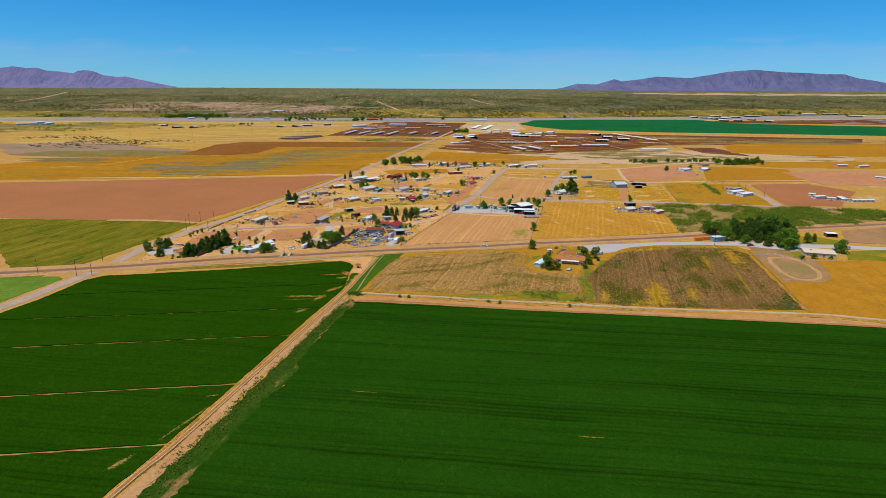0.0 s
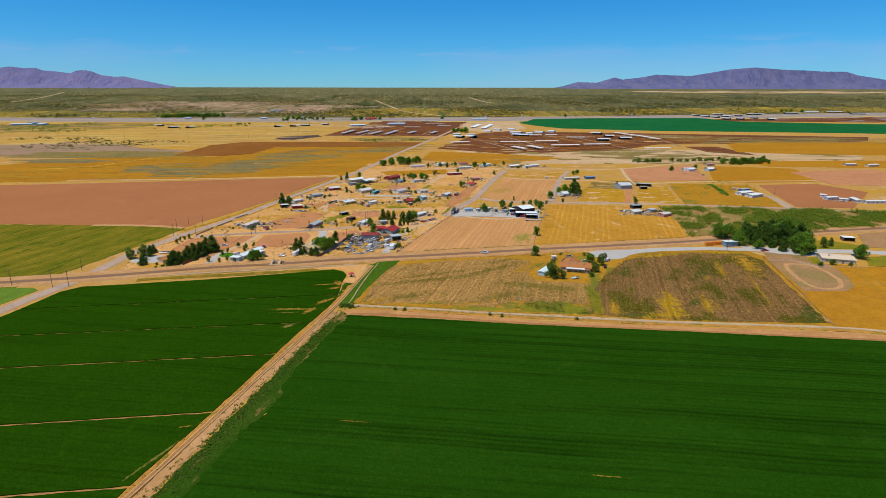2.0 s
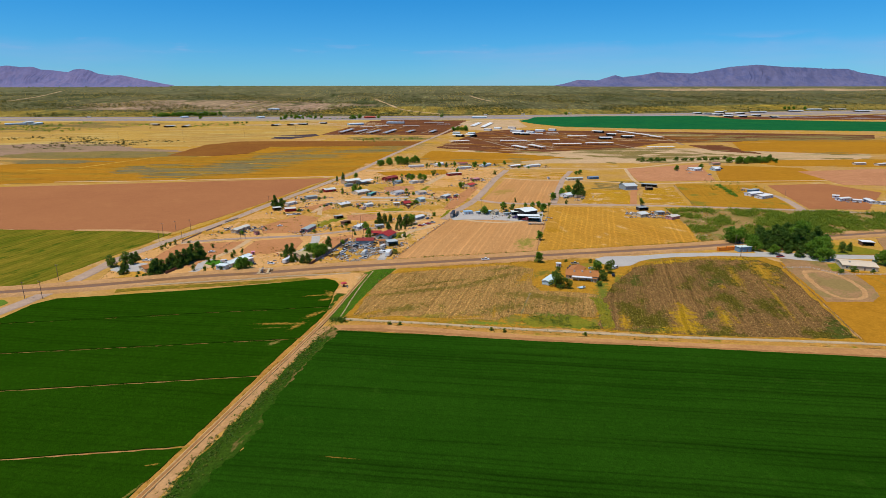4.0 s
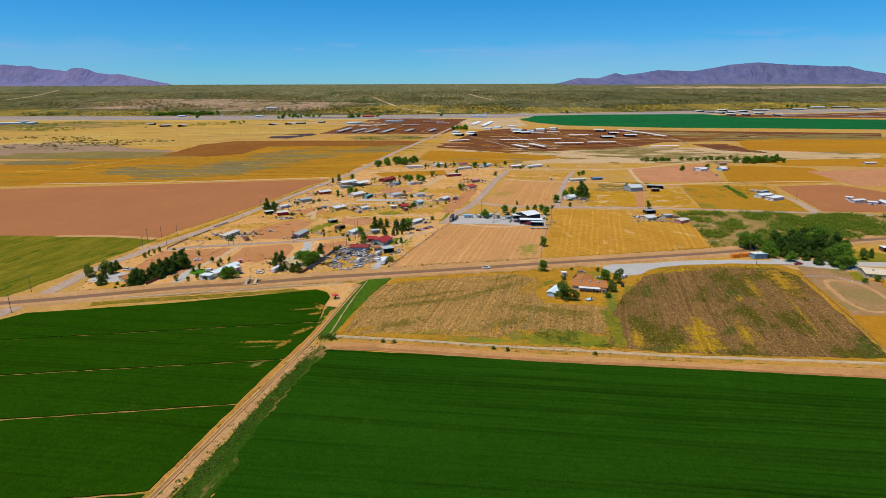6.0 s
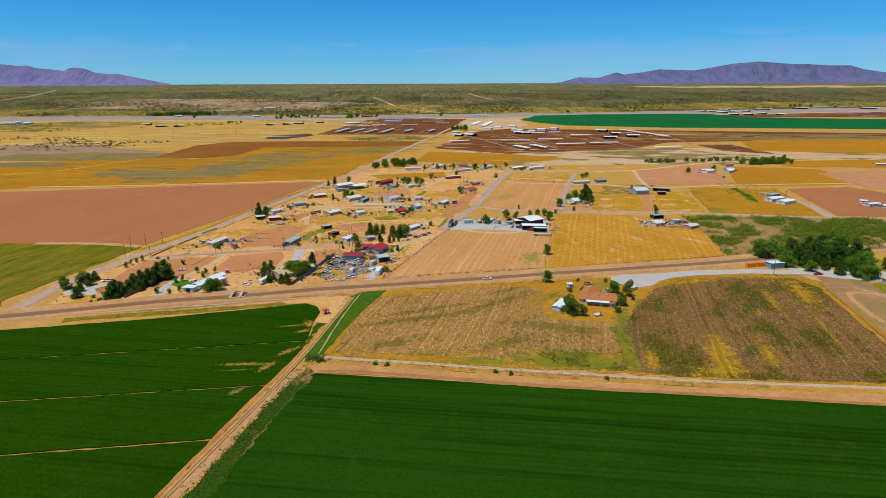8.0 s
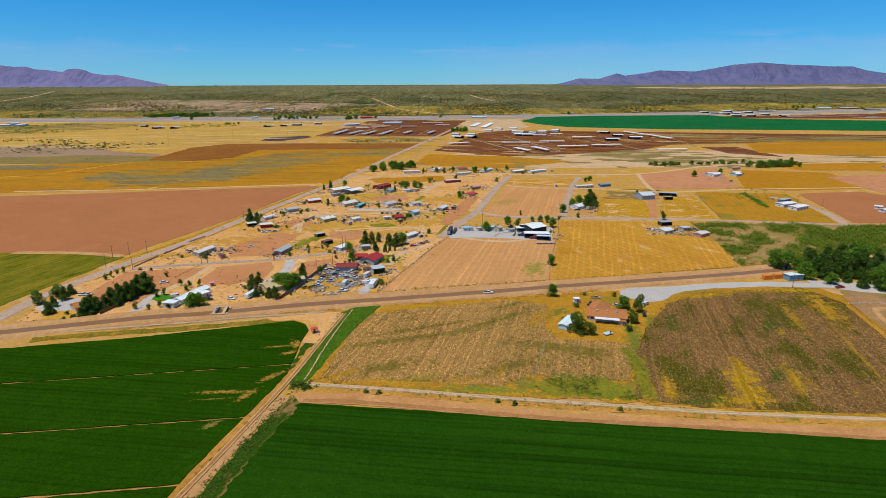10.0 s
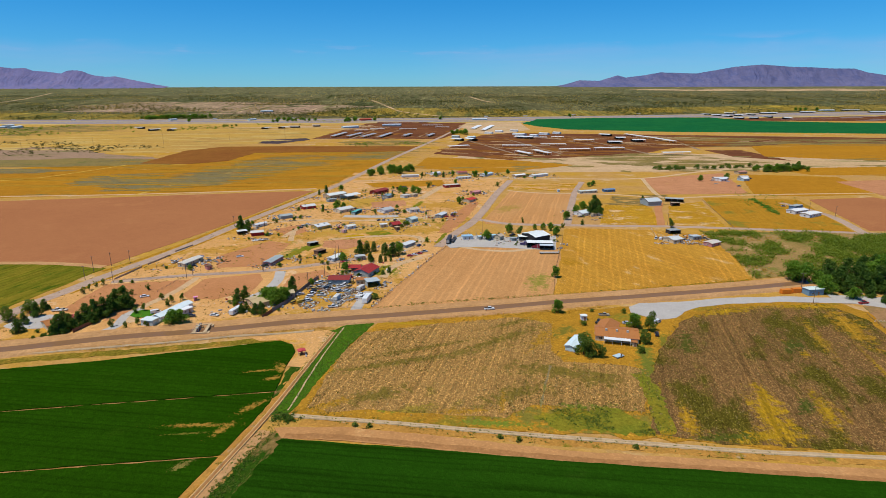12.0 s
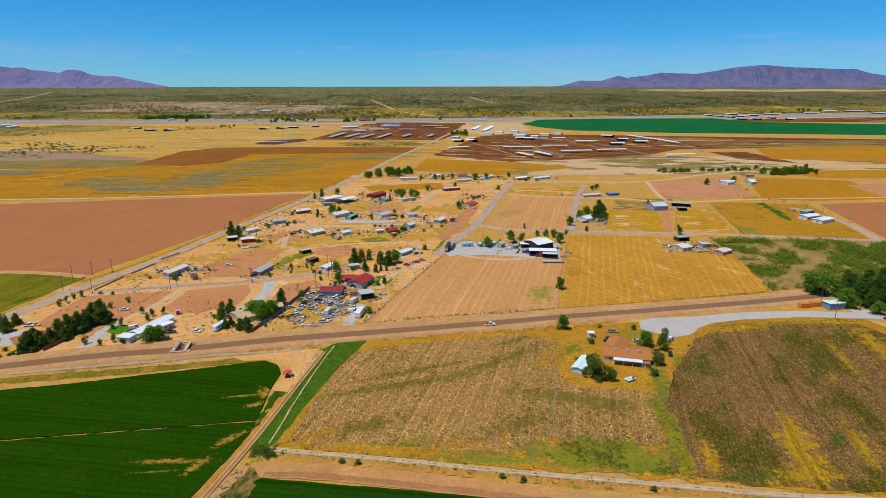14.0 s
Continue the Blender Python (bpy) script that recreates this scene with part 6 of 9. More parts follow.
def semi_trailer(p, label, col, flat=False, height=4.0):
    x, y, L, rz = ends(p, height)
    L = max(L, 14.0)
    o = thing("flatbed_trailer" if flat else "semi_trailer", x, y, 0.09, rz, label, "trailer")
    h = L / 2
    if flat:
        part("deck", box(bmesh.new(), 0, 0, 1.25, L, 2.5, 0.25), paint("trailer_deck", col, 0.7), o)
        part("headboard", box(bmesh.new(), h - 0.1, 0, 1.9, 0.15, 2.5, 1.1), M_STEEL, o)
    else:
        bm = box(bmesh.new(), 0, 0, 1.1 + (height - 1.1) / 2, L, 2.55, height - 1.1)
        bmesh.ops.bevel(bm, geom=list(bm.edges), offset=0.06, segments=1, affect="EDGES")
        part("body", bm, paint("trailer_skin", col, 0.5), o)
        part("rear_door", box(bmesh.new(), -h - 0.04, 0, 2.5, 0.06, 2.3, 2.5), M_STEEL, o)
    part("chassis", box(bmesh.new(), 0, 0, 0.98, L * 0.92, 1.0, 0.2), M_TYRE, o)
    for X in (-h + 1.3, -h + 2.6):
        for s in (-1, 1):
            wheel_at(o, X, s * 1.0, 0.5, 0.5)
    for s in (-1, 1):
        part("landing_leg", box(bmesh.new(), h - 2.6, s * 0.7, 0.5, 0.18, 0.18, 1.0), M_STEEL, o)
    return o


def semi_tractor(at, rz, col, label):
    x, y = at
    o = thing("semi_truck", x, y, 0.09, rz, label, "truck")
    m = paint("truck_paint", col, 0.3, 0.1, 0.1)
    part("hood", tapered(bmesh.new(), [(1.2, 0.8), (3.6, 0.8), (3.65, 1.5), (3.3, 1.85), (1.2, 2.0)], 0.95, 0.12), m, o)
    part("cab", tapered(bmesh.new(), [(-0.6, 0.8), (1.25, 0.8), (1.25, 2.0), (0.8, 2.95), (-0.6, 3.05)], 1.15, 0.1), m, o)
    part("sleeper", box(bmesh.new(), -1.35, 0, 2.0, 1.5, 2.4, 2.5), m, o)
    part("windscreen", tapered(bmesh.new(), [(1.29, 2.0), (0.86, 2.85), (0.6, 2.85), (1.0, 2.0)], 1.0, 0.1), M_GLASS, o)
    part("frame_rail", box(bmesh.new(), -3.4, 0, 0.95, 3.6, 1.0, 0.25), M_TYRE, o)
    for s in (-1, 1):
        cyl_ = cyl(bmesh.new(), -0.55, s * 1.25, 0.8, 3.8, 0.11, 0.11)
        part("exhaust_stack", cyl_, M_STEEL, o, "chrome exhaust stack")
        part("headlight", box(bmesh.new(), 3.62, s * 0.75, 1.2, 0.1, 0.3, 0.25), M_LAMP, o)
    for X in (2.7, -3.0, -4.3):
        for s in (-1, 1):
            wheel_at(o, X, s * 1.0, 0.5, 0.45)
    return o


def container(p, label, col):
    x, y, L, rz = ends(p, 2.6)
    o = thing("shipping_container", x, y, 0.09, rz, label, "container")
    L = 6.1 if L < 9 else 12.2
    m = paint("container_paint", col, 0.55, 0.1, 0.25, 0.28)
    part("body", box(bmesh.new(), 0, 0, 1.3, L, 2.44, 2.5), m, o)
    for s in (-1, 1):
        part("door_leaf", box(bmesh.new(), L / 2 + 0.03, s * 0.59, 1.3, 0.06, 1.12, 2.3), m, o)
        for X in (-1, 1):
            part("corner_post", box(bmesh.new(), X * (L / 2 - 0.05), s * 1.2, 1.3, 0.16, 0.16, 2.62), m, o)
        part("lock_bar", box(bmesh.new(), L / 2 + 0.08, s * 0.4, 1.3, 0.05, 0.05, 2.2), M_STEEL, o)
    return o


# ---- plants ----
def leaf_quad(verts, faces, c, size, rng, up=0.5):
    n = Vector((rng.gauss(0, 1), rng.gauss(0, 1), rng.gauss(up, 0.9))).normalized()
    u = n.orthogonal().normalized()
    v = n.cross(u)
    a = rng.uniform(0, 6.28)
    u, v = u * math.cos(a) + v * math.sin(a), v * math.cos(a) - u * math.sin(a)
    k = len(verts)
    s = size * rng.uniform(0.6, 1.3)
    verts.extend([c + u * s, c + v * s * 0.6, c - u * s, c - v * s * 0.6])
    faces.append((k, k + 1, k + 2, k + 3))


def foliage(name, clumps, count, size, material, seed):
    """Many small leaves over the outsides of clumps (x, y, z, radius, flatness)."""
    rng = random.Random(seed)
    verts, faces = [], []
    total = sum(c[3] ** 2 for c in clumps)
    for x, y, z, r, fl in clumps:
        for _ in range(int(count * r * r / total) + 4):
            d = Vector((rng.gauss(0, 1), rng.gauss(0, 1), rng.gauss(0.25, 1))).normalized()
            k = r * (rng.uniform(0.55, 1.0) ** 0.5) * (1 + 0.25 * noise.noise(Vector((x + d.x * 2, y + d.y * 2, z + d.z * 2))))
            leaf_quad(verts, faces, Vector((x + d.x * k, y + d.y * k, z + d.z * k * fl)), size, rng)
    me = bpy.data.meshes.new(name)
    me.from_pydata(verts, [], faces)
    me.materials.append(material)
    return me


def trunk_mesh(h, r, limbs, seed):
    rng = random.Random(seed)
    bm = bmesh.new()
    cyl(bm, 0, 0, 0, h, r, r * 0.55, 7)
    for i in range(limbs):
        a = rng.uniform(0, 6.28)
        L = h * rng.uniform(0.3, 0.45)
        m = pose(0, 0, h * rng.uniform(0.55, 0.95), 0, 0, math.degrees(a)) @ pose(0, 0, 0, 0, rng.uniform(30, 60), 0) @ Matrix.Translation((0, 0, L / 2))
        bmesh.ops.create_cone(bm, cap_ends=True, segments=5, radius1=r * 0.5, radius2=r * 0.15, depth=L, matrix=m)
    return bm


PROTO = {}


def tree_shape(kind, v):
    """Meshes of a tree 1 unit... 8 m tall of that kind and variant."""
    rng = random.Random(f"{kind}{v}")
    cl = []
    if kind == "broadleaf":
        for i in range(20):
            a, q = rng.uniform(0, 6.28), rng.uniform(0, 2.6)
            cl.append((q * math.cos(a), q * math.sin(a), rng.uniform(2.0, 6.6) - q * 0.3, rng.uniform(1.0, 1.7), 0.9))
        return trunk_mesh(3.2, 0.28, 6, v), foliage("crown", cl, 2800, 0.28, M_LEAF, v), M_BARK
    if kind == "dusty":
        for i in range(14):
            a, q = rng.uniform(0, 6.28), rng.uniform(0, 2.5)
            cl.append((q * math.cos(a), q * math.sin(a), rng.uniform(1.7, 6.4) - q * 0.35, rng.uniform(0.8, 1.5), 0.9))
        return trunk_mesh(3.0, 0.2, 6, v), foliage("crown", cl, 1700, 0.27, M_LEAF2, v), M_BARK
    if kind == "conifer":
        for i in range(36):
            z = 0.8 + 6.9 * (i / 36)
            q = 2.3 * (1 - (z / 8.3) ** 1.7) * rng.uniform(0.35, 1.0)
            a = rng.uniform(0, 6.28)
            cl.append((q * math.cos(a), q * math.sin(a), z, rng.uniform(0.7, 1.1) * (1.12 - z / 13), 1.1))
        return trunk_mesh(5.0, 0.2, 4, v), foliage("crown", cl, 3800, 0.21, M_NEEDLE, v), M_BARK
    if kind == "cypress":
        for i in range(16):
            z = 0.6 + 7.0 * (i / 16)
            cl.append((rng.uniform(-0.25, 0.25), rng.uniform(-0.25, 0.25), z, 1.35 * (1 - (z / 8.4) ** 3) + 0.2, 1.1))
        return trunk_mesh(3, 0.16, 2, v), foliage("crown", cl, 1700, 0.22, M_NEEDLE, v), M_BARK
    # bush
    for i in range(9):
        a, q = rng.uniform(0, 6.28), rng.uniform(0, 2.6)
        cl.append((q * math.cos(a), q * math.sin(a), rng.uniform(1.2, 4.4) - q * 0.4, rng.uniform(1.2, 2.2), 0.8))
    return trunk_mesh(1.8, 0.2, 6, v), foliage("crown", cl, 700, 0.38, M_LEAF2, v), M_BARK


TREE_WORDS = {
    "broadleaf": ("tree", "leafy green shade tree", "tree"),
    "dusty": ("tree", "thin dusty-green yard tree", "tree"),
    "conifer": ("conifer_tree", "dense dark green conifer", "tree"),
    "cypress": ("cypress_tree", "narrow dark green evergreen", "tree"),
    "bush": ("bush", "rounded dusty green bush", "bush"),
}


def tree(at, height, kind="broadleaf", where="on dry ground", wide=1.0):
    x, y = at
    v = int(abs(x * 7 + y * 3)) % 3
    nm, words, cat = TREE_WORDS[kind]
    key = (kind, v)
    k = height / 8.0 * (0.9 if kind in ("conifer", "cypress") else 1.0)
    wide *= 1.08 if kind in ("conifer", "cypress") else 0.97
    m = pose(x, y, 0.02 + rise(y), 0, 0, (x * 37 + y * 11) % 360) @ Matrix.Diagonal((k * wide, k * wide, k, 1))
    if key not in PROTO:
        tb, crown, bark = tree_shape(kind, v)
        o = new(nm)
        o["shape"] = kind
        part("trunk", tb, bark, o)
        c = new("crown", crown)
        c.parent = o
        PROTO[key] = o
        o.matrix_basis = m
        return tagged(o, f"{words} {where}", cat)
    src = PROTO[key]
    made = copy_thing(src, Matrix())
    made.matrix_basis = m
    return tagged(made, f"{words} {where}", cat)


def scatter(name, spots, size, material, label, category, leaves_each=9, leaf=0.4, seed=1, high=0.7, up=1.2):
    """Low plants over many spots, as one mesh."""
    rng = random.Random(seed)
    verts, faces = [], []
    for x, y, k in spots:
        s = size * k
        for _ in range(leaves_each):
            c = Vector((x + rng.gauss(0, 0.4) * s, y + rng.gauss(0, 0.4) * s, rise(y) + abs(rng.gauss(0.25, 0.3)) * s * high + 0.08))
            leaf_quad(verts, faces, c, leaf * s, rng, up)
    me = bpy.data.meshes.new(name)
    me.from_pydata(verts, [], faces)
    me.materials.append(material)
    return tagged(new(name, me), label, category, kind="stuff")


def rows_in(pts, angle, gap, step, seed, keep=0.8):
    """Places in planted rows across a plot."""
    rng = random.Random(seed)
    a = radians(angle)
    fx, fy = math.sin(a), math.cos(a)
    us = [p[0] * fx + p[1] * fy for p in pts]
    vs = [p[0] * fy - p[1] * fx for p in pts]
    out = []
    v = min(vs)
    while v < max(vs):
        u = min(us)
        while u < max(us):
            u += step * rng.uniform(0.6, 1.4)
            w = v + rng.gauss(0, 0.16)
            x, y = u * fx + w * fy, u * fy - w * fx
            if rng.random() < keep * (0.75 + 0.6 * noise.noise(Vector((x * 0.03, y * 0.012, seed)))) and inside(x, y, pts):
                out.append((x, y, rng.uniform(0.5, 1.2)))
        v += gap
    return out


def spots_along(pts, n, seed, spread=1.0, lo=0.5, hi=1.3):
    rng = random.Random(seed)
    line = smooth_line(list(pts), 4)
    out = []
    for _ in range(n):
        p = line[rng.randrange(len(line))]
        out.append((p.x + rng.gauss(0, spread), p.y + rng.gauss(0, spread), rng.uniform(lo, hi)))
    return out


# ---- poles and fences ----
def pole(at, height=9.5, rz=-15, arm=True, label="weathered wooden utility pole with a crossarm"):
    x, y = at
    key = ("pole", height, arm)
    if key in PROTO:
        return copy_thing(PROTO[key], pose(x, y, 0, 0, 0, rz))
    o = thing("utility_pole", x, y, 0, rz, label, "pole", "utility poles")
    part("shaft", cyl(bmesh.new(), 0, 0, 0, height, 0.17, 0.11, 8), M_WOOD, o)
    if arm:
        part("crossarm", box(bmesh.new(), 0, 0.14, height - 0.6, 2.4, 0.12, 0.14), M_WOOD, o)
        for X in (-1.1, -0.4, 0.4, 1.1):
            part("insulator", cyl(bmesh.new(), X, 0.14, height - 0.53, height - 0.3, 0.07, 0.05, 6), M_STEEL, o)
    PROTO[key] = o
    return o


def fence(pts, height, label, gap=3.0, material=None, panel=False, rails=2):
    """Posts with rails, or solid panels between posts."""
    line = [Vector((*p, 0)) for p in pts]
    o = thing("fence", line[0].x, line[0].y, 0.02, 0, label, "fence")
    mat = material or M_WOOD
    first = line[0].copy()
    for a, b in zip(line, line[1:]):
        d = b - a
        n = max(1, int(d.length / gap))
        ang = math.degrees(math.atan2(d.y, d.x))
        for i in range(n + (b is line[-1])):
            q = a + d * i / n - first
            shared("post", ("fpost", height, mat.name), lambda: box(bmesh.new(), 0, 0, height / 2 + 0.05, 0.12, 0.12, height + 0.1), mat, o, pose(q.x, q.y, 0, 0, 0, ang))
        L = d.length / n
        for i in range(n):
            q = a + d * (i + 0.5) / n - first
            if panel:
                shared("panel", ("fpanel", round(L, 2), height, mat.name), lambda: box(bmesh.new(), 0, 0, height / 2, L - 0.14, 0.05, height - 0.1), mat, o, pose(q.x, q.y, 0, 0, 0, ang))
            else:
                for k in range(rails):
                    shared("rail", ("frail", round(L, 2), mat.name), lambda: box(bmesh.new(), 0, 0, 0, L - 0.1, 0.05, 0.09), mat, o, pose(q.x, q.y, height * (k + 0.9) / (rails + 0.3), 0, 0, ang))
    return o


# ---- houses and sheds ----
flat_shed([(-145.2, 404.6), (-138.8, 403.4)], 5.0, 3.0, (0.60, 0.70, 0.70), (0.66, 0.74, 0.74), "pale blue-white front room with flat roof", "outbuilding", "outbuilding", tilt=0.1)
house([(-140.3, 407.6), (-132.8, 428.6)], 5.4, 2.7, 3.6, WHITE, (0.66, 0.74, 0.74), "long white house with a pale metal roof", windows=True)
flat_shed([(-132.2, 416.8), (-128.9, 421.8)], 4.5, 2.7, (0.66, 0.58, 0.54), WHITE, "small pinkish side building with white roof", "outbuilding", "outbuilding")
house([(-192.0, 398.5), (-188.8, 402.3)], 9, 2.7, 3.8, CREAM, ORANGE, "cream house with terracotta roof behind conifers")
flat_shed([(-185.9, 408.0), (-183.0, 409.3)], 5, 2.8, TAN, (0.42, 0.06, 0.07), "small shed with a crimson roof")
house([(-168.8, 500.6), (-163.2, 517.6)], 5.5, 2.7, 3.3, CREAM, (0.62, 0.58, 0.50), "long cream mobile home beside the road", "mobile_home", "mobile home", skirt=True)
flat_shed([(-149.7, 495.1), (-147.4, 497.4)], 4, 2.7, PINK, BROWN, "little pink shed with brown roof")
box_trailer([(-104.4, 415.3), (-102.3, 422.5)], 2.6, 3.0, WHITE, "white travel trailer parked by the canal", long=9)
flat_shed([(-133.8, 437.6), (-132.1, 438.4)], 2.2, 2.2, (0.7, 0.2, 0.42), (0.75, 0.3, 0.5), "bright pink playhouse on bare dirt", "playhouse", "playhouse")
house([(-111.7, 503.0), (-107.7, 519.0)], 5.5, 2.6, 3.2, PINK, BLUEGREY, "pink mobile home with grey-blue roof", "mobile_home", "mobile home", skirt=True)
house([(-149.6, 587.0), (-140.5, 590.5)], 8, 3.0, 3.6, RED, (0.6, 0.57, 0.52), "red barn with a pale metal roof", "barn", "barn", windows=False)
flat_shed([(-162.2, 591.1), (-155.8, 594.7)], 7, 2.9, BROWN, (0.58, 0.6, 0.55), "open carport with pale roof", "carport", "carport", True)
house([(-155.7, 614.7), (-149.1, 624.7)], 5, 2.6, 3.2, WHITE, (0.62, 0.63, 0.62), "white single-wide mobile home", "mobile_home", "mobile home", skirt=True)
house([(-143.8, 649.8), (-134.7, 656.6)], 8, 2.8, 3.4, BLUEGREY, BLUEGREY, "blue-grey metal workshop on dirt", "workshop", "workshop", windows=False)
house([(-133.7, 693.7), (-123.0, 701.8)], 9, 2.8, 4.0, RED, (0.62, 0.62, 0.6), "red house with pale grey roof", vents=1)
house([(-119.8, 748.3), (-104.3, 764.9)], 13, 4.2, 5.4, TAN, (0.64, 0.66, 0.62), "tan barn with broad pale roof", "barn", "barn")
house([(-100.1, 743.9), (-88.4, 760.2)], 11, 4.0, 5.0, PALEBLUE, (0.68, 0.70, 0.68), "open hay barn with white roof", "barn", "barn", open_side=True)
flat_shed([(-115.0, 729.7), (-107.5, 735.7)], 5, 3, BLUEGREY, BLUEGREY, "small slate-blue metal shed")
house([(-95.6, 676.0), (-84.6, 688.8)], 11, 3.0, 4.4, CREAM, (0.62, 0.62, 0.58), "cream house with pale hipped roof")
flat_shed([(-78.2, 665.2), (-73.7, 679.9)], 4, 2.8, TEAL, (0.10, 0.36, 0.34), "long teal canopy over a boat", "canopy", "canopy", True)
house([(-102.5, 607.3), (-94.0, 617.0)], 10, 2.8, 4.0, YELLOW, (0.64, 0.66, 0.66), "yellow house with white roof", vents=2)
house([(-75.6, 608.4), (-69.6, 614.3)], 6, 2.6, 3.2, WHITE, (0.6, 0.6, 0.55), "small white mobile home", "mobile_home", "mobile home")
box_trailer([(-76.1, 593.3), (-73.6, 596.9)], 2.6, 2.8, (0.6, 0.35, 0.35), "faded pink travel trailer in the village")
house([(-72.2, 776.0), (-60.4, 794.0)], 10, 3.2, 4.6, MAROON, MAROON, "dark maroon house with matching roof")
house([(-56.6, 751.1), (-51.0, 760.9)], 8, 2.8, 3.6, BLUEGREY, (0.2, 0.3, 0.34), "slate-blue cottage among trees")
house([(-45.3, 803.4), (-38.7, 811.0)], 8, 2.8, 3.6, BROWN, DARK, "brown cottage with dark roof")
flat_shed([(-37.7, 753.1), (-30.9, 759.6)], 7, 3.0, WHITE, (0.58, 0.56, 0.5), "low white house with flat roof", "house", "house")
flat_shed([(-28.4, 757.3), (-23.3, 763.9)], 6, 3.0, CREAM, TAN, "tan flat-roofed cottage among trees", "house", "house")
house([(-53.0, 675.1), (-44.5, 685.2)], 10, 2.8, 4.0, WHITE, (0.42, 0.42, 0.42), "white house with grey shingle roof")
house([(-26.4, 678.4), (-18.2, 683.4)], 9, 2.7, 3.8, WHITE, (0.52, 0.42, 0.32), "white house with tan roof")
house([(-23.6, 632.8), (-18.6, 639.3)], 7, 3.2, 4.6, TEAL, (0.46, 0.56, 0.56), "pale teal house with steep roof")
house([(-38.0, 615.9), (-31.3, 619.9)], 8, 2.6, 4.2, BROWN, RED, "small house with dark red roof")
flat_shed([(-47.3, 615.0), (-41.9, 616.9)], 5, 2.8, CREAM, WHITE, "white-roofed lean-to beside the red roof")
flat_shed([(-33.3, 604.9), (-30.7, 606.8)], 4, 2.6, BROWN, TAN, "weathered plank shed on dirt")
house([(2.4, 651.6), (7.9, 663.3)], 6, 2.6, 3.3, GREY, (0.52, 0.56, 0.58), "grey mobile home end-on to the road", "mobile_home", "mobile home")
house([(31.3, 726.6), (38.6, 735.7)], 8, 2.8, 4.0, CREAM, (0.5, 0.05, 0.04), "cream house with bright red roof")
house([(39.3, 773.8), (47.7, 780.7)], 7, 2.8, 3.6, PINK, PINK, "pink house with pink roof")
flat_shed([(8.4, 819.7), (26.4, 827.6)], 8, 3.2, RED, (0.6, 0.56, 0.5), "long red building with white roof", "workshop", "workshop")
house([(-48.8, 904.7), (-26.7, 909.5)], 7, 2.8, 3.4, WHITE, (0.62, 0.6, 0.56), "long white mobile home by the grove", "mobile_home", "mobile home")
house([(-9.1, 923.4), (1.4, 934.0)], 8, 2.8, 3.6, WHITE, WHITE, "white house on the far street")
house([(25.0, 884.6), (42.8, 894.0)], 7, 2.8, 3.4, WHITE, (0.55, 0.6, 0.56), "long pale mobile home on the far street", "mobile_home", "mobile home")
house([(26.0, 930.9), (39.2, 936.2)], 9, 2.8, 4.0, CREAM, (0.36, 0.1, 0.08), "cream house with rust-red roof")
house([(60.0, 911.1), (73.2, 926.6)], 8, 2.8, 3.8, WHITE, PALEBLUE, "white house with pale blue roof")
house([(101.5, 902.0), (116.9, 911.9)], 8, 2.8, 3.6, TAN, WHITE, "tan house with white roof")
house([(125.2, 901.8), (147.7, 916.8)], 8, 2.8, 3.6, WHITE, (0.66, 0.67, 0.64), "long white house beyond the fields")
house([(-70.9, 512.6), (-65.4, 522.7)], 5.5, 2.6, 3.2, WHITE, (0.68, 0.7, 0.68), "white mobile home on dirt lot", "mobile_home", "mobile home", skirt=True)
flat_shed([(-54.2, 516.9), (-48.2, 519.4)], 5.5, 2.9, GREY, (0.42, 0.45, 0.45), "grey metal shed beneath trees")
house([(-23.5, 547.5), (-16.4, 558.1)], 5.5, 2.6, 3.2, GREY, (0.58, 0.6, 0.6), "long grey mobile home", "mobile_home", "mobile home", skirt=True)
flat_shed([(-84.7, 530.8), (-80.1, 536.3)], 5, 2.7, BROWN, BROWN, "collapsed brown plank shed", "shed", "shed", True)
flat_shed([(-95.3, 553.7), (-89.8, 558.3)], 5, 2.7, BROWN, GREY, "patched grey animal shelter", "shelter", "shed", True)
# red-roofed house by the scrap yard
house([(-45.0, 479.5), (-39.6, 492.5)], 10.5, 3.2, 5.0, BLUEGREY, RED, "grey house with broad red metal roof", long=13)
house([(-54.5, 492.4), (-46.9, 492.4)], 7, 3.0, 4.0, BLUEGREY, RED, "red-roofed rear wing with open carport", "carport", "carport", open_side=True)
house([(-62.8, 468.0), (-50.3, 468.0)], 9, 3.4, 4.4, BLUEGREY, MAROON, "long grey workshop with dark red roof", "workshop", "workshop", windows=False)
flat_shed([(-46.2, 466.5), (-41.1, 467.4)], 6, 3.0, CREAM, ORANGE, "small cream outbuilding with orange roof", "outbuilding", "outbuilding")
flat_shed([(-39.6, 461.9), (-32.6, 464.7)], 8, 3.6, BLUEGREY, (0.42, 0.48, 0.5), "grey metal garage with open front", "garage", "garage", True)
house([(-98.8, 428.3), (-92.5, 433.8)], 12, 3.0, 4.0, TAN, (0.50, 0.38, 0.20), "tan-roofed house among conifers")
flat_shed([(-83.4, 443.1), (-78.9, 444.8)], 7, 3.0, TAN, (0.52, 0.42, 0.26), "tan flat-roofed outbuilding behind trees", "outbuilding", "outbuilding")
box_trailer([(-36.4, 432.4), (-35.3, 439.7)], 3.0, 3.4, WHITE, "tall white box trailer beside the drive", "box_trailer", "trailer", 9, False)
box_trailer([(-53.5, 436.7), (-52.7, 440.7)], 2.5, 2.8, (0.62, 0.63, 0.62), "old grey camper in the scrap yard", long=6)
box_trailer([(-42.5, 452.7), (-40.8, 456.3)], 2.5, 2.8, (0.6, 0.58, 0.54), "faded cream camper in the scrap yard", long=6)
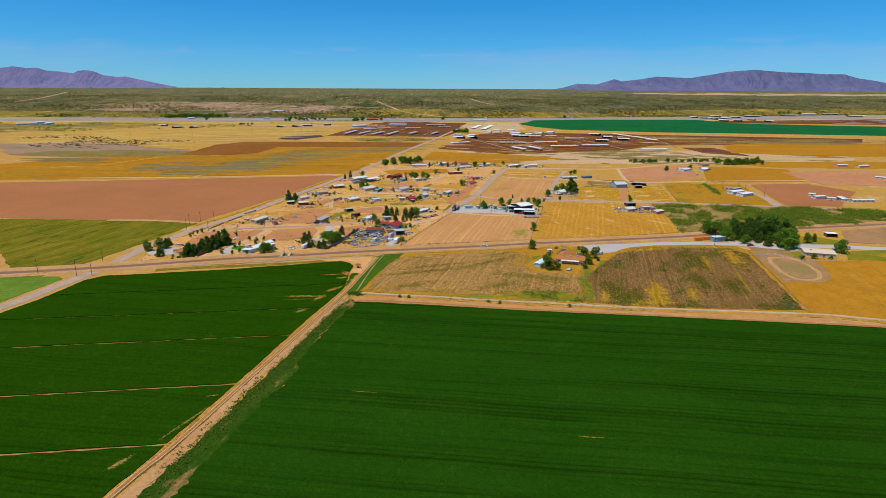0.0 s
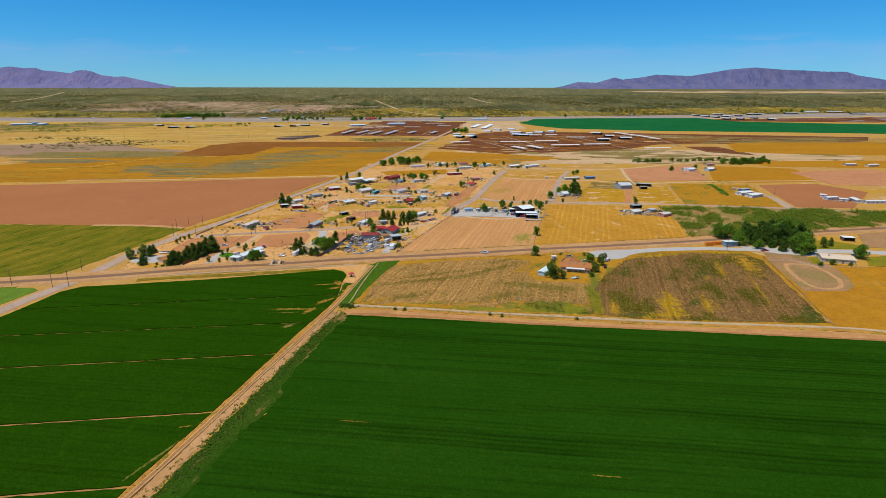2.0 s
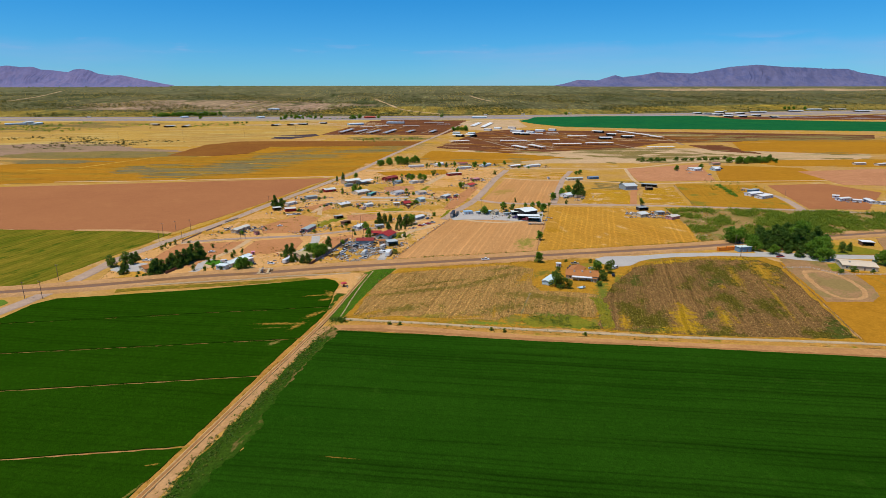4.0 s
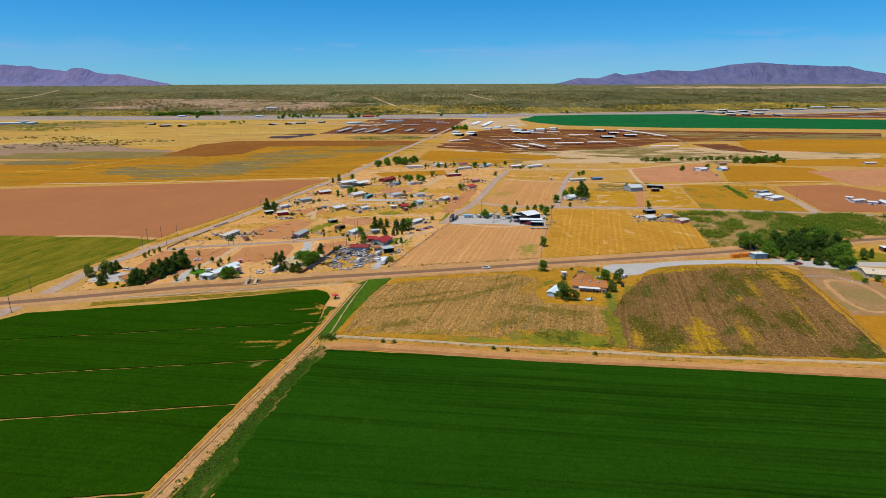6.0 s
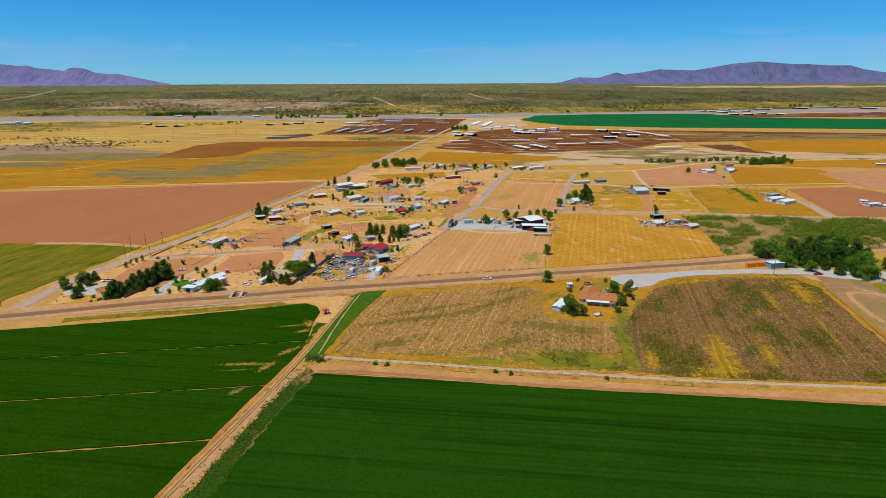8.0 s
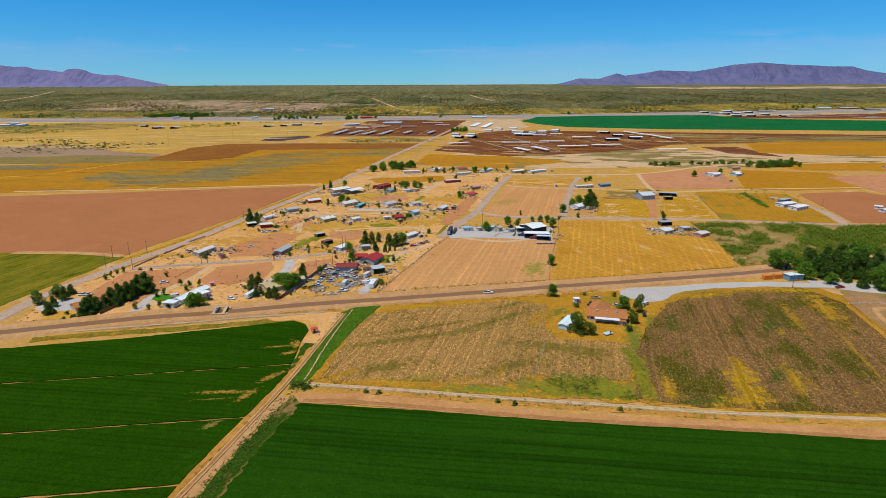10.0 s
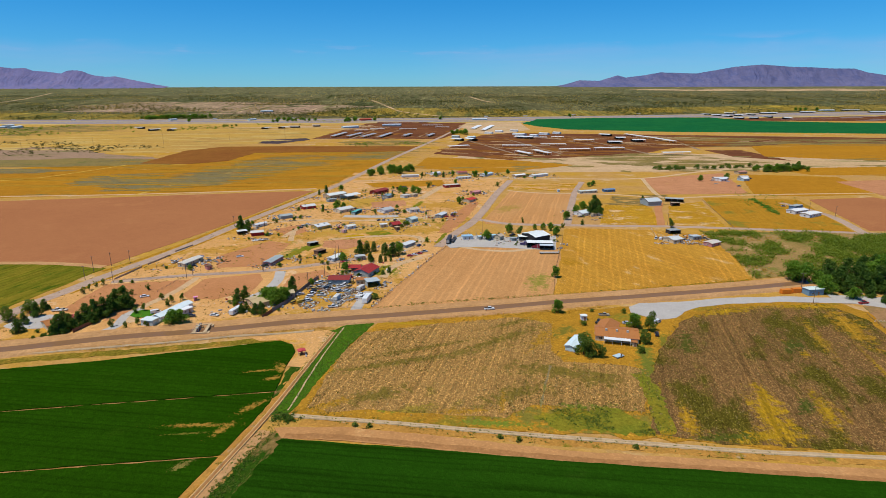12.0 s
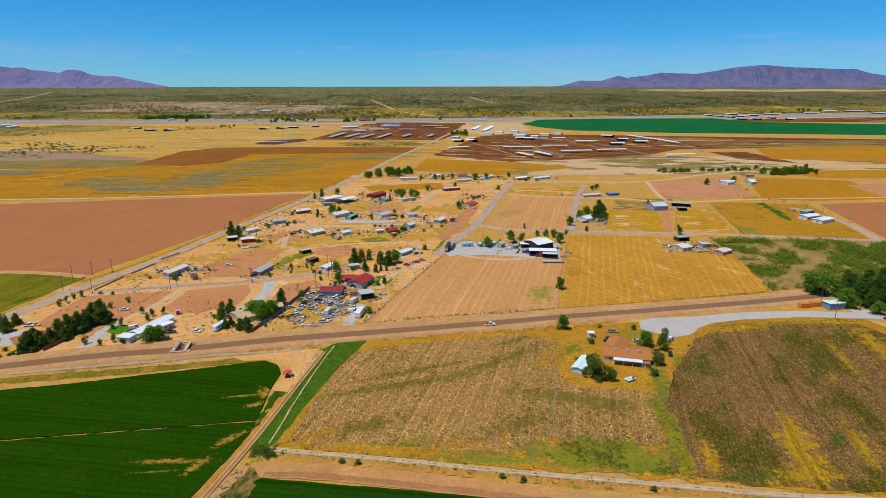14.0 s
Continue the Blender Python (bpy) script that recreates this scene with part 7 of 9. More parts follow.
# truck yard
# no open front is built here; its shade is put into near-black walls
house([(73.5, 565.9), (85.9, 574.2)], 16, 5.0, 6.6, DARK, (0.70, 0.74, 0.73), "white-roofed barn, walls near-black for its shaded open front", "barn", "barn", windows=False)
flat_shed([(66.3, 570.6), (73.1, 570.6)], 8, 3.5, GREY, (0.66, 0.72, 0.68), "open carport with white roof", "carport", "carport", True)
# near-black wall colour deepens the shade inside the open front
flat_shed([(70.1, 550.3), (88.9, 548.8)], 8.5, 4.2, DARK, (0.70, 0.73, 0.72), "long open truck shed with white roof", "truck_shed", "shed", True)
flat_shed([(78.8, 543.5), (88.1, 542.1)], 6, 3.6, DARK, (0.52, 0.62, 0.68), "lean-to with pale blue roof", "shed", "shed", True)
semi_trailer([(79.4, 530.4), (87.1, 530.4)], "flat grey stock trailer in the truck yard", GREY, True)
semi_trailer([(10.5, 556.6), (12.7, 572.7)], "black box trailer on the gravel yard", DARK)
semi_trailer([(13.8, 561.0), (16.6, 575.4)], "empty dark flatbed trailer on gravel", DARK, True)
semi_tractor((69.2, 553.9), 168, (0.05, 0.03, 0.12), "dark purple semi truck parked on gravel")
semi_tractor((76.8, 545.1), 168, (0.22, 0.02, 0.05), "dark red semi truck beside the shed")
flat_shed([(22.1, 573.1), (29.9, 574.7)], 6, 3.0, WHITE, (0.30, 0.50, 0.66), "white cabin with blue metal roof", "cabin", "cabin")
flat_shed([(34.5, 572.1), (37.6, 573.7)], 4, 2.7, GREY, PALEBLUE, "small grey storage shed")
flat_shed([(42.8, 574.6), (48.9, 576.3)], 5, 3.0, PALEBLUE, (0.35, 0.55, 0.62), "pale blue shed beside a tree")
house([(49.6, 570.2), (52.9, 573.6)], 5.5, 3.4, 4.6, CREAM, (0.45, 0.36, 0.26), "narrow tan cabin with pitched roof", "cabin", "cabin", long=5)
flat_shed([(59.9, 567.1), (63.9, 568.7)], 4, 2.7, BLUEGREY, BLUEGREY, "small blue tool shed")
house([(133.3, 659.9), (143.7, 667.1)], 11, 2.8, 4.4, WHITE, (0.62, 0.68, 0.70), "white house with pale gabled roof")
flat_shed([(145.6, 657.7), (152.3, 660.0)], 5, 2.7, CREAM, TAN, "tan shed in a fenced yard")
house([(160.6, 777.5), (181.7, 784.4)], 7, 2.8, 3.4, CREAM, (0.55, 0.6, 0.55), "long cream mobile home by the lane", "mobile_home", "mobile home")
house([(191.5, 788.0), (204.5, 791.5)], 6, 2.7, 3.4, BLUE, (0.16, 0.24, 0.36), "dark blue mobile home", "mobile_home", "mobile home")
flat_shed([(138.3, 787.0), (140.8, 787.0)], 3, 3, WHITE, WHITE, "white water-tank shed in dry grass")
house([(212.0, 709.9), (226.4, 712.8)], 16, 4.8, 7.0, BLUEGREY, (0.50, 0.54, 0.55), "large blue-grey metal barn", "barn", "barn", windows=False)
flat_shed([(241.3, 730.2), (257.8, 724.1)], 8, 3.5, BROWN, BLUEGREY, "long open livestock shelter", "shelter", "shed", True)
flat_shed([(237.8, 705.2), (245.5, 705.1)], 6, 3.3, BROWN, (0.45, 0.32, 0.2), "brown open stable with rusty roof", "stable", "shed", True)
flat_shed([(191.1, 589.6), (200.2, 591.4)], 7, 3.3, DARK, (0.3, 0.33, 0.34), "dark carport by the lane", "carport", "carport", True)
house([(181.1, 562.1), (190.1, 566.9)], 10, 2.8, 4.0, CREAM, (0.58, 0.60, 0.58), "cream house with pale roof in a cluttered lot")
flat_shed([(202.0, 570.6), (209.0, 572.2)], 6, 3.0, BLUEGREY, (0.46, 0.52, 0.54), "blue-grey shed in the cluttered lot")
house([(206.2, 550.3), (215.5, 556.4)], 7, 2.7, 3.4, PINK, (0.62, 0.56, 0.48), "pinkish cabin at the lot's edge", "cabin", "cabin")
house([(358.4, 863.9), (368.3, 868.4)], 9, 3.0, 4.0, WHITE, (0.6, 0.66, 0.7), "white house alone on bare soil")
house([(388.0, 865.6), (397.4, 870.1)], 10, 3.2, 4.4, PALEBLUE, WHITE, "white metal barn near the tree row", "barn", "barn")
house([(413.4, 927.3), (426.8, 932.5)], 9, 3, 4.0, TAN, (0.45, 0.22, 0.15), "tan house with brown roof")
house([(335.8, 665.4), (352.2, 672.7)], 9, 3.2, 4.0, WHITE, (0.70, 0.72, 0.72), "white house with white metal roof")
house([(339.4, 649.8), (355.9, 659.0)], 9, 3.2, 3.8, WHITE, (0.66, 0.66, 0.64), "long white workshop beside the drive", "workshop", "workshop")
flat_shed([(348.0, 684.7), (360.3, 692.5)], 6, 3.5, BLUE, BLUEGREY, "blue shed behind the white house")
# orange-roofed farmhouse
house([(80.5, 388.9), (99.4, 384.3)], 12.5, 2.8, 4.3, CREAM, ORANGE, "cream farmhouse with orange-brown shingle roof", vents=3, porch=True)
house([(85.3, 389.7), (89.9, 398.2)], 9, 2.8, 4.2, CREAM, ORANGE, "rear wing under an orange-brown roof", "house_wing", "house", long=13)
house([(64.4, 370.9), (71.3, 381.9)], 4.6, 2.7, 3.3, (0.50, 0.66, 0.70), (0.62, 0.74, 0.78), "pale blue-white mobile home under a tree", "mobile_home", "mobile home", skirt=True)
flat_shed([(78.0, 408.3), (80.7, 408.3)], 3, 2.6, WHITE, (0.72, 0.76, 0.74), "small white garden shed in dry grass")
flat_shed([(94.5, 377.2), (96.5, 376.7)], 2.6, 2.3, CREAM, ORANGE, "tiny cream pump shed")
flat_shed([(83.2, 364.6), (86.4, 366.5)], 2.4, 0.8, GREY, PALEBLUE, "low grey well cover in the yard", "well_cover", "cover")
container([(202.6, 446.4), (208.7, 447.3)], "orange shipping container by the gravel lane", (0.75, 0.22, 0.012))
container([(209.8, 448.1), (216.3, 449.0)], "orange shipping container beneath the tree", (0.72, 0.20, 0.012))
flat_shed([(215.9, 445.0), (225.3, 446.6)], 5.5, 3.7, (0.16, 0.30, 0.42), (0.6, 0.7, 0.66), "blue metal shed with pale roof", "workshop", "workshop")
house([(265.9, 409.0), (285.0, 403.1)], 14, 3.0, 4.0, CREAM, (0.62, 0.50, 0.36), "cream ranch house with pale roof", vents=1)
flat_shed([(317.9, 463.1), (325.6, 461.3)], 7, 3, BROWN, WHITE, "white-roofed open shelter on a lawn", "shelter", "shed", True)
for px in ([(416.7, 638.3), (430.7, 642.3)], [(427.5, 631.5), (434.2, 628.1)], [(445.5, 636.8), (440.6, 619.2)], [(445.4, 618.2), (469.2, 618.9)], [(423.1, 656.9), (428.0, 653.3)]):
    house(px, 6, 2.7, 3.3, WHITE, (0.62, 0.62, 0.6), "pale mobile home in a cluttered lot", "mobile_home", "mobile home", group="far mobile homes")
for px in ([(357.5, 875.4), (375.0, 876.0)], [(396.2, 885.5), (406.8, 885.9)], [(633.8, 929.6), (650.6, 930.2)], [(660.1, 917.6), (681.1, 925.6)], [(601.1, 796.5), (612.9, 786.0)]):
    house(px, 8, 2.8, 3.6, CREAM, (0.6, 0.58, 0.55), "pale farmhouse on the far fields", group="far farmhouses")


# ---- feedlots and the far edge ----
def shade_roof(p, label="long pale shade roof over feedlot pens", width=9, h=4.2, col=(0.62, 0.63, 0.62)):
    x, y, L, rz = ends(p, h)
    o = thing("shade_roof", x, y, 0.1, rz, label, "shed", "feedlot roofs")
    bm = box(bmesh.new(), 0, 0, 0, L, width, 0.2)
    r = part("roof", bm, paint("roof_sheet", col, 0.5, 0.15, 0.2, 0.6), o)
    r.matrix_basis = pose(0, 0, h, 4)
    n = max(2, int(L / 14))
    for i in range(n + 1):
        for s in (-1, 1):
            shared("post", ("shadepost", h), lambda: box(bmesh.new(), 0, 0, h / 2, 0.3, 0.3, h), M_STEEL, o, pose(-L / 2 + 0.4 + (L - 0.8) * i / n, s * (width / 2 - 0.5), 0))
    return o


for p in ([(127.1, 1313.5), (185.4, 1311.7)], [(142.2, 1203.1), (162.2, 1154.7)], [(177.5, 1222.4), (196.6, 1163.0)], [(208.8, 1335.6), (261.0, 1334.0)], [(227.1, 1231.5), (287.0, 1240.4)], [(298.3, 1250.9), (357.7, 1260.1)],
          [(398.1, 1166.9), (452.8, 1174.9)], [(464.3, 1602.9), (489.0, 1497.4)], [(491.6, 1497.4), (508.8, 1391.9)], [(16.7, 1293.1), (59.4, 1315.6)]):
    shade_roof(p)
for p in ([(-264.3, 1558.5), (-251.2, 1690.2)], [(-226.8, 1557.1), (-207.5, 1668.1)], [(-189.7, 1538.6), (-169.4, 1646.8)], [(-147.3, 1537.1), (-128.5, 1665.0)], [(-91.0, 1569.5), (-75.5, 1643.1)], [(-31.1, 1567.3), (-17.0, 1640.8)]):
    shade_roof(p, "long grey shade roof over cattle pens", 10, 4.2, (0.40, 0.42, 0.44))
for p in ([(-204.6, 1831.1), (-163.6, 1829.5)], [(-184.6, 2041.1), (-131.5, 2068.7)], [(-79.2, 2154.2), (-21.0, 2152.7)], [(-17.4, 1897.0), (25.0, 1895.2)], [(-120.0, 1830.0), (-70.0, 1828.0)], [(-240.0, 1760.0), (-205.0, 1775.0)], [(-60.0, 1990.0), (5.0, 1988.0)]):
    shade_roof(p, "long grey shade roof over cattle pens", 9, 4.2, (0.46, 0.46, 0.46))
for p in ([(196.0, 1512.0), (252.0, 1508.0)], [(264.0, 1523.0), (294.0, 1522.0)], [(300.0, 1440.0), (345.0, 1438.0)]):
    shade_roof(p)
for p in ([(188.0, 1630.0), (214.0, 1606.0)], [(224.0, 1584.0), (240.0, 1574.0)], [(256.0, 1640.0), (276.0, 1626.0)], [(296.0, 1665.0), (312.0, 1655.0)], [(150.0, 1730.0), (168.0, 1722.0)], [(118.0, 1672.0), (136.0, 1664.0)], [(192.0, 1750.0), (212.0, 1744.0)]):
    house(p, 14, 4.0, 5.4, WHITE, (0.62, 0.64, 0.64), "pale dairy shed among feed stores", "dairy_shed", "barn", windows=False, group="dairy sheds")
for p in ([(28.4, 1550.0), (46.0, 1546.0)], [(66.0, 1532.0), (84.0, 1528.0)]):
    house(p, 12, 4.0, 5.4, BLUEGREY, (0.5, 0.6, 0.62), "pale blue shed by the feedlot road", "shed", "shed", windows=False, group="feedlot sheds")
for p in ([(91.6, 1833.5), (124.5, 1994.0)], [(119.5, 1784.3), (163.8, 1992.0)]):
    shade_roof(p, "white feed bunker cover", 14, 3, (0.72, 0.74, 0.74))
for p in ([(398.8, 1592.0), (420.2, 1572.9)], [(406.9, 1488.0), (429.0, 1487.2)], [(425.3, 1425.8), (453.8, 1424.9)], [(179.5, 1529.3), (218.7, 1511.1)], [(28.5, 1469.9), (50.0, 1453.8)], [(61.5, 1484.4), (78.1, 1452.8)], [(360.9, 1383.1), (389.8, 1382.1)]):
    house(p, 16, 4.5, 6.0, DARK, (0.6, 0.62, 0.62), "open dark hay barn with pale roof", "hay_barn", "barn", open_side=True, group="hay barns")
for p in ([(1006.0, 2404.6), (1023.4, 2379.9)], [(1031.9, 2379.6), (1053.1, 2355.3)], [(1059.4, 2355.1), (1069.4, 2308.9)], [(1058.8, 2265.3), (1084.6, 2243.1)], [(1170.9, 2399.1), (1190.7, 2374.3)], [(1113.2, 2263.6), (1134.5, 2241.6)], [(1186.4, 2305.2), (1207.3, 2282.3)], [(1112.4, 2450.8), (1135.5, 2424.8)], [(1249.8, 2446.0), (1315.1, 2443.8)], [(1224.0, 2238.8), (1251.8, 2237.9)], [(1431.7, 2491.5), (1491.4, 2489.4)], [(1700.5, 2482.1), (1768.4, 2479.7)], [(1105.5, 2353.6), (1134.8, 2352.6)], [(1649.8, 2565.4), (1717.9, 2563.0)]):
    house(p, 18, 5.0, 6.5, DARK, (0.56, 0.60, 0.62), "open dairy barn with pale roof", "dairy_barn", "barn", open_side=True, group="dairy barns")
house([(-287.5, 2222.9), (-253.6, 2242.5)], 22, 5, 7.5, (0.45, 0.06, 0.04), (0.50, 0.09, 0.05), "large red barn near the highway", "barn", "barn", windows=False)
house([(-299.4, 1913.1), (-256.7, 1938.5)], 18, 4.5, 6, PALEBLUE, (0.6, 0.68, 0.72), "long pale blue farm building", "barn", "barn", windows=False)
house([(-185.6, 1992.3), (-126.2, 1989.4)], 14, 4.5, 6, BLUEGREY, (0.4, 0.5, 0.62), "blue-roofed feed mill shed", "barn", "barn", windows=False)
for p in ([(-836.4, 1810.8), (-816.6, 1834.0)], [(-776.9, 1808.2), (-784.4, 1857.3)], [(-527.1, 1871.0), (-514.4, 1896.4)], [(-483.4, 1895.0), (-469.8, 1921.1)], [(-467.1, 1937.0), (-435.4, 1935.5)], [(-407.5, 1990.5), (-383.9, 1989.4)], [(-923.9, 1904.6), (-899.4, 1903.5)]):
    house(p, 16, 4.5, 6.0, BROWN, (0.48, 0.46, 0.42), "dark open hay shed on yellow range", "hay_barn", "barn", open_side=True, group="hay barns")
for p in ([(-1411.4, 1937.7), (-1360.0, 1962.6)], [(-1407.4, 2022.1), (-1403.4, 2051.9)], [(-1324.8, 1933.7), (-1333.2, 1989.5)], [(-976.8, 2243.8), (-961.4, 2264.1)], [(-978.5, 2421.9), (-951.8, 2421.0)], [(-754.0, 2595.6), (-714.3, 2622.4)], [(1558.8, 2568.7), (1615.7, 2566.7)], [(111.0, 2231.3), (163.3, 2229.7)], [(-689.6, 2235.1), (-671.6, 2255.2)]):
    house(p, 18, 5.0, 6.5, PALEBLUE, (0.58, 0.66, 0.72), "pale blue warehouse near the highway", "warehouse", "warehouse", windows=False, group="warehouses")
for at in ((171.4, 1917.3), (123.8, 1689.5)):
    pts = [(at[0] + 16 * math.cos(a * 0.314) * 1.6, at[1] + 20 * math.sin(a * 0.314)) for a in range(20)]
    plot("settling_pond", pts, M_CONC, 0.1, "pale dried settling pond", "pond", jit=1)


# ---- vehicles ----
SILVER, BLACK, CARWHITE = (0.42, 0.43, 0.45), (0.02, 0.02, 0.024), (0.72, 0.73, 0.74)
CARRED, CARBLUE, CARGREEN, CARTAN, CARGOLD = (0.35, 0.02, 0.02), (0.04, 0.08, 0.2), (0.04, 0.12, 0.08), (0.4, 0.33, 0.22), (0.55, 0.33, 0.03)
COLOURS = ((CARWHITE, "white"), (SILVER, "silver"), (BLACK, "black"), (CARRED, "dark red"), (CARBLUE, "navy blue"), (CARGREEN, "dull green"), (CARTAN, "tan"), (CARGOLD, "yellow"))
car((31.7, 419.9), 8, "pickup", CARWHITE, "white", "driving along the dirt canal bank", "").location.z = 1.15
car((-125.4, 413.3), 10, "suv", BLACK, "black", "parked beside the white house")
car((-113.4, 414.6), -12, "sedan", CARWHITE, "white")
car((-146.3, 418.8), 30, "van", CARWHITE, "white", "parked by the round lawn")
car((-201.0, 421.8), 8, "pickup", CARWHITE, "white")
car((-198.4, 422.5), 8, "sedan", CARTAN, "tan")
car((-164.5, 443.2), 20, "sedan", CARWHITE, "white", "parked at a stack of planks")
car((-177.4, 510.8), 70, "pickup", CARWHITE, "white", "parked beside the mobile home")
car((-137.4, 524.3), 18, "sedan", CARWHITE, "white")
car((-165.5, 524.4), 20, "sedan", CARBLUE, "navy blue", "parked beside the mobile home")
car((-161.5, 502.5), 60, "sedan", BLACK, "black")
car((-112.5, 501.2), 40, "suv", BLACK, "black", "parked by the pink mobile home")
car((-140.7, 568.6), 0, "sedan", CARWHITE, "white")
car((-137.0, 570.2), 0, "pickup", SILVER, "silver")
car((-132.8, 571.7), 0, "sedan", CARTAN, "tan")
car((-115.5, 611.9), 30, "sedan", BLACK, "black")
car((-113.7, 617.7), 30, "suv", SILVER, "silver")
car((-111.8, 623.6), 30, "sedan", CARWHITE, "white")
car((-74.7, 678.8), 20, "pickup", CARBLUE, "navy blue", "parked under the teal canopy")
car((-51.2, 639.8), 75, "sedan", BLACK, "black")
car((-46.7, 639.7), 75, "suv", SILVER, "silver")
car((-42.8, 639.7), 75, "sedan", CARWHITE, "white")
car((-36.4, 639.7), 75, "sedan", BLACK, "black")
car((16.1, 661.6), 10, "suv", BLACK, "black")
car((17.8, 671.0), 10, "pickup", CARWHITE, "white")
car((9.9, 654.8), 10, "sedan", CARRED, "dark red")
car((-11.3, 552.7), 60, "sedan", CARBLUE, "navy blue")
car((-6.9, 535.7), 20, "pickup", SILVER, "silver")
car((-16.5, 525.2), 10, "sedan", CARRED, "dark red", "parked in a row of old cars")
car((-13.6, 527.7), 10, "sedan", CARWHITE, "white", "parked in a row of old cars")
car((-10.6, 530.4), 10, "pickup", CARRED, "dark red", "parked in a row of old cars")
car((36.0, 741.0), 0, "sedan", BLACK, "black")
car((41.9, 741.0), 0, "suv", BLACK, "black")
car((-5.0, 828.0), 30, "sedan", CARBLUE, "navy blue")
car((63.3, 584.1), 40, "pickup", BLACK, "black", "parked on gravel")
car((70.5, 579.0), 80, "suv", SILVER, "silver", "parked under the carport")
car((100.0, 402.3), -12, "sedan", SILVER, "silver", "parked behind the farmhouse")
car((86.3, 404.3), 50, "pickup", BLACK, "black", "parked beside the farmhouse")
car((115.6, 403.6), 40, "van", CARWHITE, "white", "parked at the gravel yard")
car((110.2, 388.6), 75, "suv", BLACK, "black", "parked in dry grass")
car((91.4, 413.4), 0, "pickup", CARTAN, "tan", "parked in dry grass")
car((175.1, 572.0), 60, "pickup", CARWHITE, "white")
car((178.4, 570.4), 60, "van", CARWHITE, "white")
car((182.2, 573.6), 60, "sedan", SILVER, "silver")
car((195.1, 568.7), 20, "sedan", BLACK, "black")
car((198.0, 565.5), 15, "sedan", CARWHITE, "white")
car((213.1, 571.8), 20, "pickup", CARTAN, "tan")
car((352.6, 866.8), 0, "pickup", CARWHITE, "white", "parked at the lone house")
car((368.0, 858.0), 0, "sedan", CARWHITE, "white", "parked at the lone house")
car((364.0, 821.2), 20, "pickup", SILVER, "silver", "parked on bare soil")
car((407.4, 879.9), 0, "suv", BLACK, "black")
car((348.1, 699.2), 0, "sedan", SILVER, "silver")
car((341.2, 671.5), 20, "pickup", BLACK, "black", "parked beside the white house")
car((238.8, 429.7), 10, "pickup", CARRED, "bright red", "parked under the trees")
car((296.5, 417.7), 20, "suv", SILVER, "silver", "parked at the ranch house")
SCRAPS = ((CARWHITE, "white"), (SILVER, "silver"), (CARWHITE, "white"), (CARTAN, "tan"), ((0.35, 0.42, 0.45), "pale blue"), (CARWHITE, "white"), (CARGOLD, "yellow"), (BLACK, "black"))
rng = random.Random(21)
for k, at in enumerate(((-75.6, 446.3), (-75.9, 432.6), (-70.2, 437.3), (-69.5, 442.9), (-68.7, 435.7), (-69.1, 446.3), (-69.4, 451.4), (-67.6, 467.7), (-64.0, 469.6), (-62.2, 475.4))):
    c, w = SCRAPS[(k * 5 + 1) % 8]
    car(at, rng.uniform(30, 60), ("sedan", "suv", "pickup")[k % 3], c, w, "rusting in the scrap yard", "scrap yard cars")
for k, at in enumerate(((-69.8, 465.8), (-72.1, 457.5), (-68.9, 454.8), (-66.8, 458.4), (-61.7, 463.0), (-62.0, 456.6), (-57.2, 454.8), (-54.2, 459.3), (-52.6, 462.9), (-49.9, 460.2), (-48.8, 465.7), (-54.0, 451.3))):
    c, w = SCRAPS[(k * 3) % 8]
    car(at, rng.uniform(20, 70), ("sedan", "pickup", "suv")[k % 3], c, w, "rusting in the scrap yard", "scrap yard cars")
for k, at in enumerate(((-40.3, 446.2), (-40.4, 440.4), (-53.1, 426.5), (-51.5, 428.8), (-72.2, 433.4), (-63.1, 444.6), (-49.6, 451.3), (-35.5, 440.4))):
    c, w = SCRAPS[(k * 3 + 2) % 8]
    car(at, rng.uniform(-20, 40), ("sedan", "van", "pickup")[k % 3], c, w, "rusting in the scrap yard", "scrap yard cars")
for k, at in enumerate(((419.7, 644.3), (425.2, 640.9), (429.4, 637.4), (434.8, 634.1), (440.2, 630.8), (442.6, 624.1))):
    c, w = COLOURS[(k * 3) % 8]
    car(at, rng.uniform(0, 90), ("sedan", "pickup", "van")[k % 3], c, w, "parked in a cluttered lot", "cluttered lot cars")


def highway_truck(at, rz, col, word):
    """A tractor and box trailer far off on the highway."""
    x, y = at
    o = thing("freight_truck", x, y, 1.3, rz, f"{word} freight truck on the highway", "truck", "highway trucks")
    part("cab", tapered(bmesh.new(), [(7.0, 0.8), (9.6, 0.8), (9.6, 2.2), (9.0, 3.2), (7.0, 3.6)], 1.2, 0.1), paint("truck_paint", col, 0.4), o)
    part("cargo_box", box(bmesh.new(), 0, 0, 2.5, 13.5, 2.6, 2.9), paint("trailer_skin", WHITE, 0.4), o)
    for X in (-5.5, -4.2, 5.2, 8.4):
        for s in (-1, 1):
            wheel_at(o, X, s, 0.5, 0.45)
    return o


for k, at in enumerate(((-1080.0, 2246.9), (-1328.8, 2254.4), (-828.4, 2281.1), (-542.3, 2293.8), (166.9, 2337.9), (317.6, 2356.0), (507.8, 2397.0), (770.5, 2437.2), (1176.3, 2500.4))):
    highway_truck(at, 2 + (k % 2) * 180, COLOURS[(k * 3) % 5][0], COLOURS[(k * 3) % 5][1])


